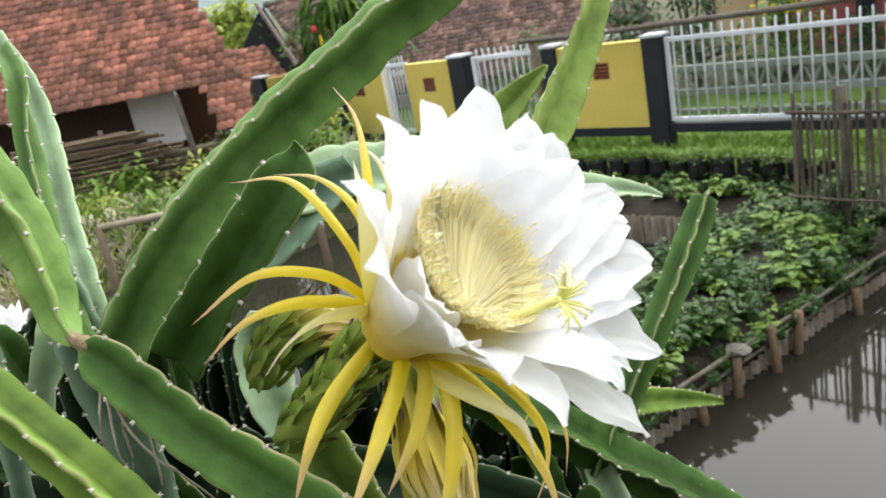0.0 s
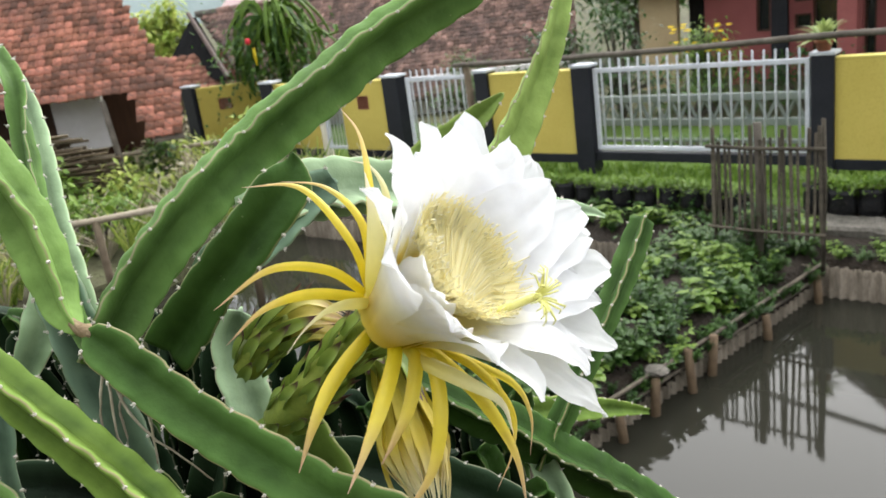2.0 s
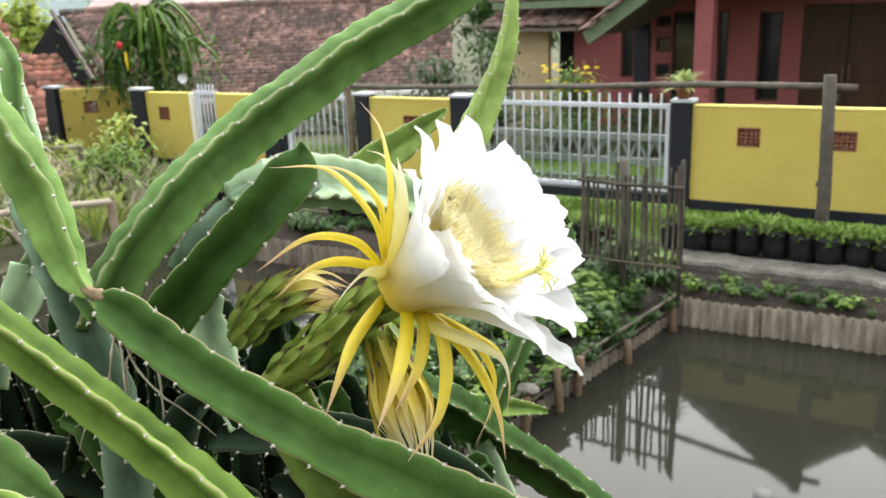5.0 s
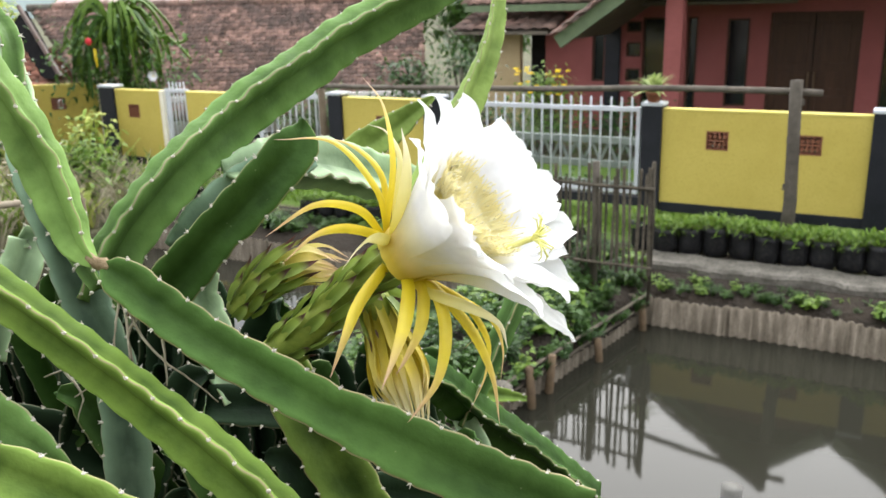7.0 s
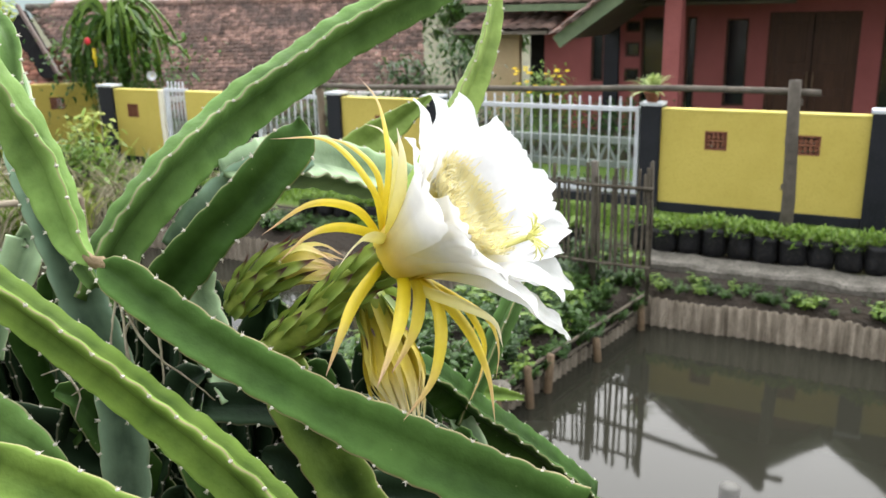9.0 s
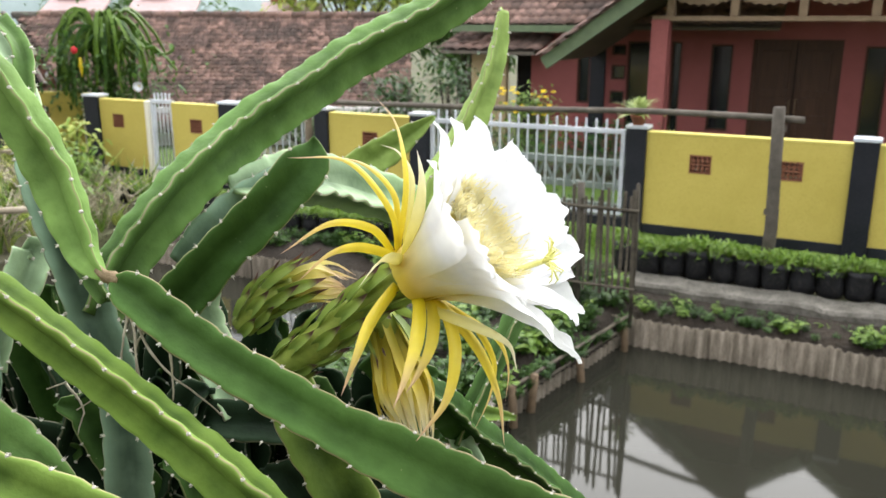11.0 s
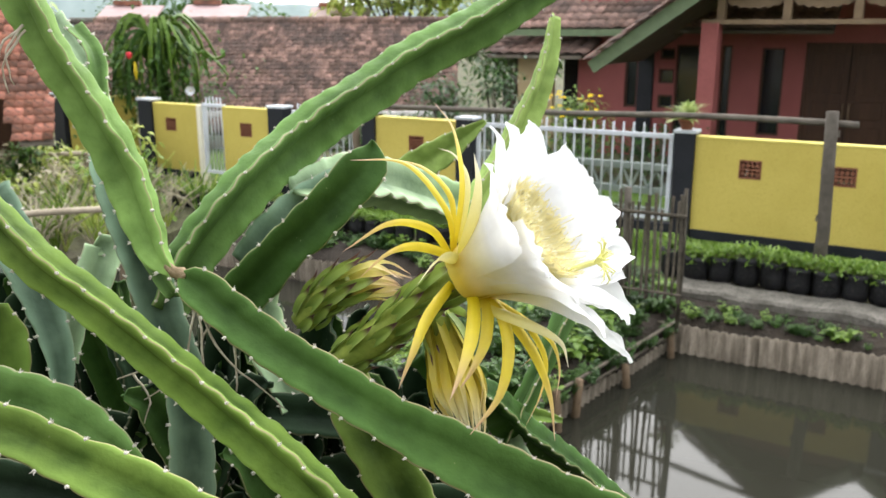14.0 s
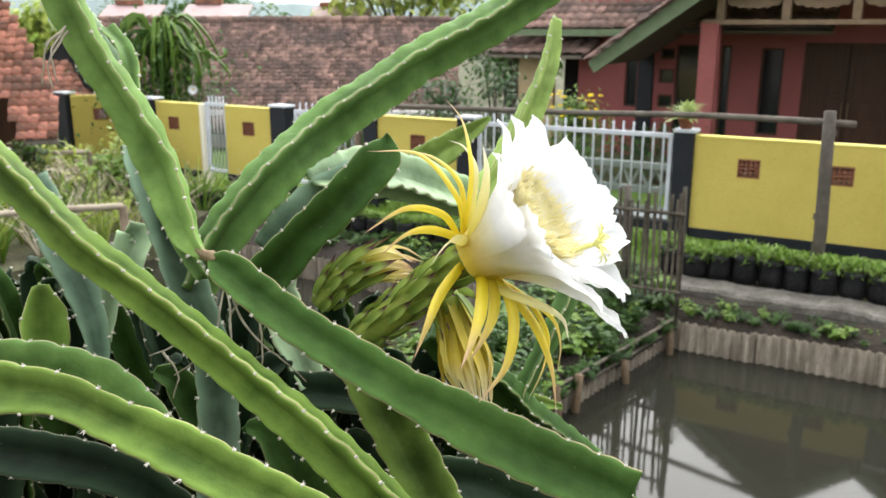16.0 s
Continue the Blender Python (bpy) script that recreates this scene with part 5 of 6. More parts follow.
SEPALS = (
    ( (-0.057, 0.720, 1.990), (-0.048, 0.737, 2.053), (-0.057, 0.771, 2.104), (-0.077, 0.790, 2.129) ),
    ( (-0.057, 0.721, 1.995), (-0.065, 0.721, 2.034), (-0.104, 0.742, 2.075), (-0.162, 0.764, 2.075) ),
    ( (-0.058, 0.731, 1.992), (-0.060, 0.744, 2.041), (-0.090, 0.762, 2.069), (-0.132, 0.774, 2.075) ),
    ( (-0.049, 0.745, 2.006), (-0.043, 0.768, 2.053), (-0.056, 0.784, 2.077), (-0.074, 0.786, 2.084) ),
    ( (-0.065, 0.721, 1.995), (-0.081, 0.697, 2.020), (-0.117, 0.679, 2.029), (-0.159, 0.663, 2.007) ),
    ( (-0.062, 0.710, 1.990), (-0.091, 0.683, 2.006), (-0.116, 0.653, 2.008), (-0.142, 0.637, 1.990) ),
    ( (-0.054, 0.708, 1.984), (-0.068, 0.661, 2.001), (-0.079, 0.630, 2.001), (-0.091, 0.617, 1.989) ),
    ( (-0.060, 0.712, 1.960), (-0.081, 0.676, 1.941), (-0.094, 0.650, 1.918), (-0.109, 0.639, 1.884) ),
    ( (-0.039, 0.699, 1.950), (-0.042, 0.653, 1.933), (-0.051, 0.627, 1.911), (-0.063, 0.606, 1.887) ),
    ( (-0.026, 0.708, 1.942), (-0.028, 0.680, 1.917), (-0.040, 0.664, 1.895), (-0.052, 0.659, 1.876) ),
    ( (-0.013, 0.706, 1.936), (-0.006, 0.678, 1.907), (-0.015, 0.662, 1.867), (-0.043, 0.657, 1.829) ),
    ( (-0.021, 0.707, 1.939), (0.012, 0.684, 1.932), (0.042, 0.670, 1.918), (0.049, 0.664, 1.895) ),
    ( (-0.009, 0.725, 1.930), (0.023, 0.724, 1.888), (0.042, 0.727, 1.838), (0.047, 0.720, 1.790) ),
    ( (0.010, 0.743, 1.918), (0.044, 0.756, 1.888), (0.055, 0.757, 1.856), (0.051, 0.749, 1.824) ),
    ( (0.016, 0.741, 1.912), (0.040, 0.750, 1.866), (0.036, 0.759, 1.823), (0.019, 0.750, 1.790) ),
    ( (0.007, 0.743, 1.918), (0.029, 0.756, 1.891), (0.029, 0.761, 1.871), (0.014, 0.757, 1.856) ),
    ( (-0.046, 0.702, 2.000), (-0.037, 0.691, 2.035), (-0.035, 0.689, 2.067), (-0.040, 0.700, 2.091) ),
)
SEPAL_STYLE = ((0.013, 0), (0.010, 0), (0.010, 0), (0.011, 1), (0.012, 0), (0.014, 0), (0.019, 1), (0.017, 0), (0.019, 0), (0.017, 0), (0.017, 0), (0.018, 1), (0.016, 0), (0.010, 0), (0.011, 0), (0.010, 0), (0.022, 1))
for k, (pts, (w, c_)) in enumerate(zip(SEPALS, SEPAL_STYLE)):
    first = F0 + (Vector(pts[0]) - F0) * 0.45
    pts = (tuple(first),) + pts
    blade(pts, w * (0.66 if k < 6 else 0.70), SEPAL_CREAM if c_ else SEPAL, flower, "sepal", "long yellow sepal bent back" if not c_ else "cream-tipped sepal", cup=-0.5, wavy=0.08, seed=100 + k, face=(0.35, -0.85, 0.42), nu=24, nv=6, strap=True)

# petals: angle, reach, height, width, wave
OUTER = ((86.8, 0.110, 0.105, 0.044), (62.8, 0.117, 0.109, 0.048), (38.6, 0.146, 0.114, 0.056), (12.9, 0.119, 0.135, 0.062), (-15, 0.120, 0.142, 0.062), (-37.9, 0.139, 0.132, 0.064), (-62.4, 0.151, 0.111, 0.060), (-84.3, 0.161, 0.096, 0.046),
         (-94.2, 0.117, 0.120, 0.050), (-120, 0.117, 0.106, 0.048), (-140, 0.094, 0.106, 0.054), (-162, 0.080, 0.098, 0.056), (176, 0.074, 0.104, 0.052), (156, 0.098, 0.098, 0.050), (124, 0.105, 0.100, 0.036), (103, 0.088, 0.104, 0.044))
INNER = ((48, 0.116, 0.122, 0.054), (26.3, 0.114, 0.136, 0.056), (1.2, 0.107, 0.139, 0.058), (-25, 0.128, 0.132, 0.060), (-50, 0.128, 0.120, 0.058), (-75, 0.126, 0.107, 0.054), (88, 0.085, 0.115, 0.044))
for k, (a, R, h, w) in enumerate(OUTER + INNER):
    inner = k >= len(OUTER)
    g = (0.0 if inner else 0.009) + 0.0016 * (k % 3)
    pts = [flo(a + i * 0.5, 0.014 + g + (R - 0.014 - g) * q, h * z) for i, (q, z) in enumerate(((0, 0), (0.10, 0.27), (0.25, 0.53), (0.46, 0.77), (0.70, 0.93), (0.88, 1.01), (1, 1)))]
    inward = FA * 0.8 - (flo(a, 1, 0) - F0) * 0.6
    blade([tuple(p) for p in pts], w, PETAL_INNER if inner else PETAL, flower, "petal", cup=0.26, wavy=0.7, seed=200 + k, face=tuple(inward), nu=30, nv=12, foot=0.35, sharp=0.95, calm=0.4)

# stamens lining the cup, and the style with its star of lobes
r = random.Random(21)
bm = bmesh.new()
ba = bmesh.new()


def filament_path(a, lay, wob):
    """One filament up the inside of the cup: its foot, its rise along the petals and its inward nodding end."""
    top = 0.100 + 0.010 * lay + wob[0] * 0.006
    foot = flo(226, 0.034, 0.080)
    low_ = flo(a + wob[1] * 7, 0.035 + 0.004 * lay, 0.085 + 0.002 * wob[3])
    return [foot, foot.lerp(low_, 0.5) - FA * (0.006 + 0.002 * wob[2]), low_,
            flo(a + wob[1] * 10 + wob[2] * 4, 0.046 + 0.005 * lay, top - 0.007), flo(a + wob[1] * 13 + wob[2] * 8, 0.046 + 0.006 * lay + wob[3] * 0.005, top + 0.002)]


for k in range(300):
    wob = [r.uniform(-1, 1) for _ in range(4)]
    pts = filament_path(r.uniform(0, 360), r.uniform(-0.7, 0.9), wob)
    tube(bm, [tuple(p - BASE) for p in pts], [0.0005, 0.0005, 0.0005, 0.0005, 0.0004], 3, closed=False)
    d = (pts[4] - pts[3]).normalized()
    w_ = pts[4] - BASE
    tube(ba, [tuple(w_ - d * 0.0016), tuple(w_), tuple(w_ + d * 0.0018)], [0.0003, 0.0007, 0.0002], 4)
# the tightly packed filaments behind the loose ones
bb = bmesh.new()
rows = []
for i in range(361):
    jit = 0.9 * noise.noise(Vector((math.cos(radians(i)) * 9, math.sin(radians(i)) * 9, 0)))
    rows.append([bb.verts.new(p - BASE) for p in filament_path(i, 0.75 + 0.35 * math.sin(i * 2.1) * math.sin(i * 0.37), (jit, 0, 0, 0))[:4]])
for a_, b_2 in zip(rows, rows[1:]):
    for k in range(3):
        bb.faces.new((a_[k], a_[k + 1], b_2[k + 1], b_2[k]))
part("filament_cushion", bb, STAMEN, flower, "packed pale yellow filaments", smooth=True)
# throat of the cup
bt_ = bmesh.new()
rows = []
for i in range(7):
    t = i / 6
    rows.append([bt_.verts.new(flo(360 * k / 20, 0.012 + 0.024 * t ** 0.8, 0.002 + 0.045 * t) - BASE) for k in range(20)])
for a_, b_2 in zip(rows, rows[1:]):
    for k in range(20):
        bt_.faces.new((a_[k], a_[(k + 1) % 20], b_2[(k + 1) % 20], b_2[k]))
bt_.faces.new(rows[0][::-1])
part("throat", bt_, STAMEN, flower, "pale yellow throat of the flower", smooth=True)
st = part("stamen_ring", bm, STAMEN, flower, "dense ring of pale yellow stamens", smooth=True)
st["kind"] = "stuff"
an = part("pollen_ring", ba, ANTHER, flower, "golden pollen-bearing anthers", smooth=True)
an["kind"] = "stuff"
SG = Vector((0.073, 0.684, 1.992))
bm = bmesh.new()
sp_ = spline([tuple(F0), tuple(flo(-70, 0.02, 0.05)), tuple(F0.lerp(SG, 0.72) + Vector((0, 0, -0.006))), tuple(SG)], 0.005)
tube(bm, [tuple(Vector(p[:3]) - BASE) for p in sp_], 0.0030, 8)
pistil = part("pistil", bm, STIGMA, flower, "pale yellow style", smooth=True)
bm = bmesh.new()
dirn = (SG - F0).normalized()
s1 = dirn.cross(Vector((0, 0, 1))).normalized()
s2 = dirn.cross(s1)
for k in range(22):
    a = 2 * math.pi * k / 22 + r.uniform(-0.15, 0.15)
    o = s1 * math.cos(a) + s2 * math.sin(a)
    e = SG + dirn * r.uniform(0.006, 0.016) + o * r.uniform(0.014, 0.022)
    tube(bm, [tuple(SG - BASE), tuple(SG + dirn * 0.008 + o * 0.008 - BASE), tuple(e - BASE), tuple(e + o * 0.003 - dirn * 0.003 - BASE)], [0.0011, 0.0009, 0.0007, 0.0004], 5)
part("stigma", bm, STIGMA, flower, "star of thin yellow stigma lobes", smooth=True)


# ---- wilted flower and spent bud ----
def spent_flower(pts, radius, n_scales, n_sepals, label, seed, length, fan, droop, tissue_):
    s = spline(pts, 0.006)
    bm = bmesh.new()
    tube(bm, [tuple(Vector(p[:3]) - BASE) for p in s], [radius * (0.6 + 0.5 * math.sin(math.pi * min(1, 0.2 + 0.7 * i / len(s)))) for i in range(len(s))], 12)
    body = part("spent_flower", bm, TUBE, plant, label, smooth=True)
    scales(pts, lambda t: radius * 1.05, n_scales, body, SCALE, seed, 0.040)
    r = random.Random(seed)
    end = Vector(pts[-1])
    d = (Vector(pts[-1]) - Vector(pts[-2])).normalized()
    a = d.cross(Vector((0, 0, 1))).normalized()
    b = a.cross(d)
    for k in range(n_sepals):
        ang = k * 2.4
        o = a * math.cos(ang) + b * math.sin(ang)
        rr = radius * (0.5 + 0.5 * (k % 3) / 2)
        ln = length * r.uniform(0.75, 1.05)
        q = [end - d * 0.02 + o * rr * 0.8, end + d * ln * 0.3 + o * (rr + fan * 0.5), end + d * ln * 0.65 + o * (rr + fan) + Vector((0, 0, -droop * 0.4)), end + d * ln + o * (rr * 0.4 + fan * 0.6) + Vector((0, 0, -droop))]
        blade([tuple(x) for x in q], 0.011 * r.uniform(0.8, 1.3), tissue_, body, "wilted_sepal", cup=-0.5, wavy=0.5, seed=seed * 10 + k, face=tuple(-o), nu=14, nv=4, strap=True)
    return body


spent_flower([(-0.232, 0.850, 1.872), (-0.214, 0.848, 1.894), (-0.192, 0.845, 1.911), (-0.170, 0.842, 1.919)], 0.016, 22, 16, "spent yellowing flower with green scales", 31, 0.070, 0.004, 0.016, WILT_PINK)
spent_flower([(-0.100, 0.850, 1.885), (-0.085, 0.825, 1.893), (-0.075, 0.806, 1.891), (-0.069, 0.795, 1.875)], 0.017, 16, 30, "drooping wilted flower with closed yellow sepals", 32, 0.115, 0.013, 0.010, WILT)


# small half-open flower further back on the plant
G0 = Vector((-1.045, 1.455, 1.640))
GA = Vector((-0.10, -0.45, 0.85)).normalized()
GU = Vector((0, 0, 1)).cross(GA).normalized()
GV = GA.cross(GU)
bm = bmesh.new()
tube(bm, [tuple(G0 - GA * 0.10 + Vector((0, 0, -0.03)) - BASE), tuple(G0 - GA * 0.05 - BASE), tuple(G0 - BASE)], [0.014, 0.018, 0.016], 10)
bloom = part("small_flower", bm, TUBE, plant, "smaller white flower with yellow sepals, half open", smooth=True)
r = random.Random(91)
for k in range(27):
    a = k * 137.5
    o = GU * math.cos(radians(a)) + GV * math.sin(radians(a))
    if k < 18:
        q = [G0, G0 + GA * 0.042 + o * 0.020, G0 + GA * 0.082 + o * 0.042, G0 + GA * (0.105 + 0.007 * (k % 3)) + o * 0.068]
        blade([tuple(x) for x in q], 0.042, PETAL, bloom, "petal", cup=0.2, wavy=0.4, seed=900 + k, face=tuple(GA - o * 0.5), nu=10, nv=6)
    else:
        q = [G0, G0 + o * 0.022 + GA * 0.024, G0 + o * 0.045 + GA * 0.030, G0 + o * 0.070 + GA * 0.006]
        blade([tuple(x) for x in q], 0.011, SEPAL, bloom, "sepal", cup=0.4, seed=900 + k, face=tuple(GA), nu=10, nv=4, foot=0.9)


# ---- tiled roofs ----
def tile_bm(w, ln, bm=None, m=None, seed=0):
    """A curved clay tile: arched across, thick at its lower edge."""
    bm = bm or bmesh.new()
    k = 5
    top, low = [], []
    new_v = []
    for i in range(k + 1):
        x = w * (i / k - 0.5)
        z = 0.2 * w * math.sin(math.pi * i / k) ** 0.8 + (0.08 * w if i == 0 else 0)
        for y, dz, lst in ((0, 0.022, top), (ln, 0.0, low)):
            v = bm.verts.new((x, y, z + dz))
            lst.append(v)
            new_v.append(v)
    under = []
    for i in range(k + 1):
        v = bm.verts.new((top[i].co.x, 0, top[i].co.z - 0.016))
        under.append(v)
        new_v.append(v)
    for i in range(k):
        bm.faces.new((top[i], top[i + 1], low[i + 1], low[i]))
        bm.faces.new((under[i], under[i + 1], top[i + 1], top[i]))
    if m is not None:
        bmesh.ops.transform(bm, matrix=m, verts=new_v)
    return bm


def tile_field(parent, place, u0, u1, y1, keep, w, ln, material, seed, singles=300, jitter=0.022):
    """Rows of tiles on a slope (x along the eave, y up the slope). The lowest rows are tiles of their own, the rest is joined."""
    r = random.Random(seed)
    me = mesh_of(tile_bm(w * 1.08, ln * 1.3), "tile", material, True)
    spots = []
    for j in range(int((y1[1] - y1[0]) / ln) + 2):
        y = y1[0] + j * ln
        if y > y1[1]:
            break
        for i in range(int((u1 - u0) / w) + 1):
            x = u0 + i * w + 0.06 * w * math.sin(j * 1.3)
            if keep(x, y):
                spots.append((x, y))
    joined = []
    vs_, fs_ = [], []
    base = [v.co.copy() for v in me.vertices]
    polys = [tuple(p.vertices) for p in me.polygons]
    for k, (x, y) in enumerate(spots):
        m = place @ pose(x + r.uniform(-jitter, jitter), y + r.uniform(-jitter, jitter), 0.006 * r.random(), r.uniform(-2, 2), r.uniform(-3, 3), r.uniform(-3, 3))
        if k < singles:
            ob = new("tile", me)
            ob.parent = parent
            ob.matrix_world = m
        else:
            o = len(vs_)
            vs_ += [m @ c for c in base]
            fs_ += [tuple(a + o for a in p) for p in polys]
    if vs_:
        jm = bpy.data.meshes.new("tiles_far")
        jm.from_pydata(vs_, [], fs_)
        jm.materials.append(material)
        for p in jm.polygons:
            p.use_smooth = True
        ob = new("tiles_far", jm)
        ob.parent = parent
        ob.matrix_parent_inverse = parent.matrix_world.inverted()
        ob["kind"] = "stuff"


def slab(bm, pts, thick):
    """A flat plate with the given outline, thick downwards."""
    a = [bm.verts.new(p) for p in pts]
    b = [bm.verts.new((p[0], p[1], p[2] - thick)) for p in pts]
    bm.faces.new(a)
    bm.faces.new(b[::-1])
    for i in range(len(a)):
        j = (i + 1) % len(a)
        bm.faces.new((a[i], b[i], b[j], a[j]))
    return bm


# ---- shed with the red clay roof ----
shed = thing("tiled_shed", pose(-5.43, 9.84, 0.05, 0, 0, math.degrees(math.atan2(0.283, 0.96))), "old shed with a sagging red clay tile roof", "shed")
SH = shed.matrix_world.copy()
SLOPE = math.degrees(math.atan(0.8))
roof_m = SH @ pose(0, 0, 1.41, SLOPE, 0, 0)


def rake_x(y):
    return 0.70 - 0.37 * y if y > 0 else min(0.86, 0.70 - 0.33 * y)


def keep_shed(x, y):
    if x > rake_x(y):
        return False
    if y < 0.0:
        return x > 0.16 + 0.31 * (-y)
    return x > -4.6


tile_field(shed, roof_m, -4.6, 1.1, (-0.80, 4.4), keep_shed, 0.105, 0.135, TILE_RED, 3, jitter=0.012)
bm = bmesh.new()
cs, sn = math.cos(radians(SLOPE)), math.sin(radians(SLOPE))
slab(bm, [(-4.6, 0.12, 1.47), (0.2, 0.12, 1.47), (0.47, -0.78 * cs, 1.39 - 0.8 * sn), (0.82, -0.78 * cs, 1.39 - 0.8 * sn), (0.66, 0.02, 1.39), (-0.95, 4.4 * cs, 1.38 + 4.4 * sn), (-4.6, 4.4 * cs, 1.38 + 4.4 * sn)], 0.03)
part("roof_deck", bm, SOFFIT, shed)
# dark wood on this wall puts the shade under the eave into its colour
part("back_wall", boxes((-4.4, 0.1, 1.5, 1.6, 0, 2.3)), DARKWOOD, shed)
part("white_wall", boxes((-1.0, -0.36, 0.8, 0.9, 0.72, 2.0)), PLASTER, shed, "dirty white plastered wall")
part("side_wall", boxes((-4.4, -4.3, 0.1, 1.6, 0, 1.6)), SOFFIT, shed)
bm = bmesh.new()
tube(bm, [(-0.06, -0.02, 0.0), (-0.16, 0.02, 1.38)], 0.04, 8)
part("corner_post", bm, GREYWOOD, shed, smooth=True)
bm = bmesh.new()
tube(bm, [(-1.05, -0.3, 0.0), (-1.13, -0.15, 1.15)], 0.03, 8)
part("prop_post", bm, GREYWOOD, shed, smooth=True)
pile = thing("wood_pile", SH @ pose(-1.0, -0.35, 0.0), "stacked split bamboo and boards under the shed eave", "wood pile")
r = random.Random(14)
for j in range(15):
    for k in range(3):
        bm = bmesh.new()
        z = 0.25 + 0.058 * j
        y = 0.12 * k + r.uniform(-0.03, 0.03)
        x0, x1 = -1.2 + r.uniform(-0.25, 0.1), 1.2 + r.uniform(-0.5, 0.1) - 0.04 * j
        tube(bm, [(x0, y, z + r.uniform(-0.03, 0.03)), ((x0 + x1) / 2, y + 0.02, z), (x1, y, z + r.uniform(-0.03, 0.03))], r.uniform(0.025, 0.04), 6, squash=0.6)
        part("board", bm, BAMBOO, pile)

# ---- long low house with the brown roof ----
low = thing("low_house", pose(-4.2, 17.85, -0.13, 0, 0, 0), "long low house with a weathered brown tile roof", "house")
LM = low.matrix_world.copy()
sl2 = math.atan(0.575)
rm = LM @ pose(0, 0, 2.44, math.degrees(sl2), 0, 0)
tile_field(low, rm, -3.6, 4.4, (-3.75, 0.0), lambda x, y: x > -3.45 + (-y) * 0.62, 0.112, 0.13, TILE_BROWN, 9, 300, 0.012)
bm = bmesh.new()
c2, s2_ = math.cos(sl2), math.sin(sl2)
slab(bm, [(-3.45, 0, 2.43), (-1.1, -3.75 * c2, 2.43 - 3.75 * s2_), (4.4, -3.75 * c2, 2.43 - 3.75 * s2_), (4.4, 0, 2.43)], 0.04)
slab(bm, [(-3.45, 0, 2.43), (4.4, 0, 2.43), (4.4, 3.4, 0.5), (-3.45, 3.4, 0.5)], 0.04)
part("roof_deck", bm, SOFFIT, low)
bm = bmesh.new()
tube(bm, [(-3.5, 0, 2.47), (0, 0, 2.46), (4.4, 0, 2.47)], 0.07, 8)
part("ridge", bm, CONCRETE, low, "grey mortar ridge")
for k in range(26):
    bm = bmesh.new()
    tube(bm, [(0, 0, 0), (0.27, 0, 0.012)], [0.075, 0.085], 8)
    rt = part("ridge_tile", bm, TILE_BROWN, low, smooth=True)
    rt.matrix_local = pose(-3.0 + 0.28 * k, 0, 2.475, 0, 0, 0)
# solid near-black triangle that stands for the shade in the open gable
bm = bmesh.new()
a = [bm.verts.new(p) for p in ((-3.62, 0.0, 2.42), (-2.2, -2.15, 1.2), (-4.6, -0.1, 1.2))]
b = [bm.verts.new(Vector(v.co) + Vector((0.05, 0.12, 0))) for v in a]
bm.faces.new(a)
bm.faces.new(b[::-1])
for i in range(3):
    bm.faces.new((a[i], b[i], b[(i + 1) % 3], a[(i + 1) % 3]))
part("gable", bm, SHADE_BLACK, low, "near-black panel painting the shade of the open gable")
part("front_wall", boxes((-2.0, 4.3, -2.9, -2.8, 0, 0.9)), PLASTER, low)
tube_b = bmesh.new()
tube(tube_b, [(-3.66, -0.02, 2.50), (-2.15, -2.2, 1.24)], 0.05, 6)
part("verge_board", tube_b, DARKWOOD, low)
lean = thing("lean_to", pose(-7.35, 16.0, 0.1, 0, 0, 12), "small lean-to with red clay tiles beside the low house", "lean-to")
tile_field(lean, lean.matrix_world @ pose(0, 0, 0.92, 25, 0, 0), -1.0, 1.5, (-0.3, 1.0), lambda x, y: True, 0.19, 0.21, TILE_RED, 12, 100)
part("wall", boxes((-0.9, 1.4, 0.1, 0.9, 0, 0.85)), SOFFIT, lean)
far = thing("far_roof", pose(-4.6, 23.5, 0, 0, 0, 3), "distant pale pinkish sheet roofs", "roof")
for x0, x1, z in ((-4.4, -2.9, 2.78), (-2.3, -0.6, 2.80), (1.0, 2.6, 2.74)):
    bm = bmesh.new()
    slab(bm, [(x0, -1.2, z - 0.4), (x1, -1.2, z - 0.4), (x1, 0, z), (x0, 0, z)], 0.06)
    part("roof_sheet", bm, METALROOF, far)
    part("ridge_box", boxes((x0 + 0.2, x0 + 0.9, -0.1, 0.1, z, z + 0.12)), TILE_RED, far)
    part("wall", boxes((x0, x1, -1.0, 0.6, 0, z - 0.5)), PLASTER, far)

# ---- pink house ----
house = thing("pink_house", Matrix.Translation((0, 0, 2.2)) @ Matrix.Scale(1.06, 4) @ Matrix.Translation((0, 0, -2.2)) @ at_fence(0, 5.0, 0.1), "pink rendered house with dark windows and a tiled gable porch", "house")
HM = house.matrix_world.copy()
OPEN = [(-2.41, -2.21, 0.89, 1.75), (-1.62, -1.24, 0.1, 1.85), (-0.95, -0.80, 0.0, 1.85), (-0.38, -0.07, 0.57, 1.82), (0.20, 1.38, 0.0, 1.90), (1.66, 1.95, 0.57, 1.82)]
SMALL = [(0.90, 1.10), (1.27, 1.49), (1.64, 1.80)]
bm = bmesh.new()
TOP = 2.75
x = -3.19
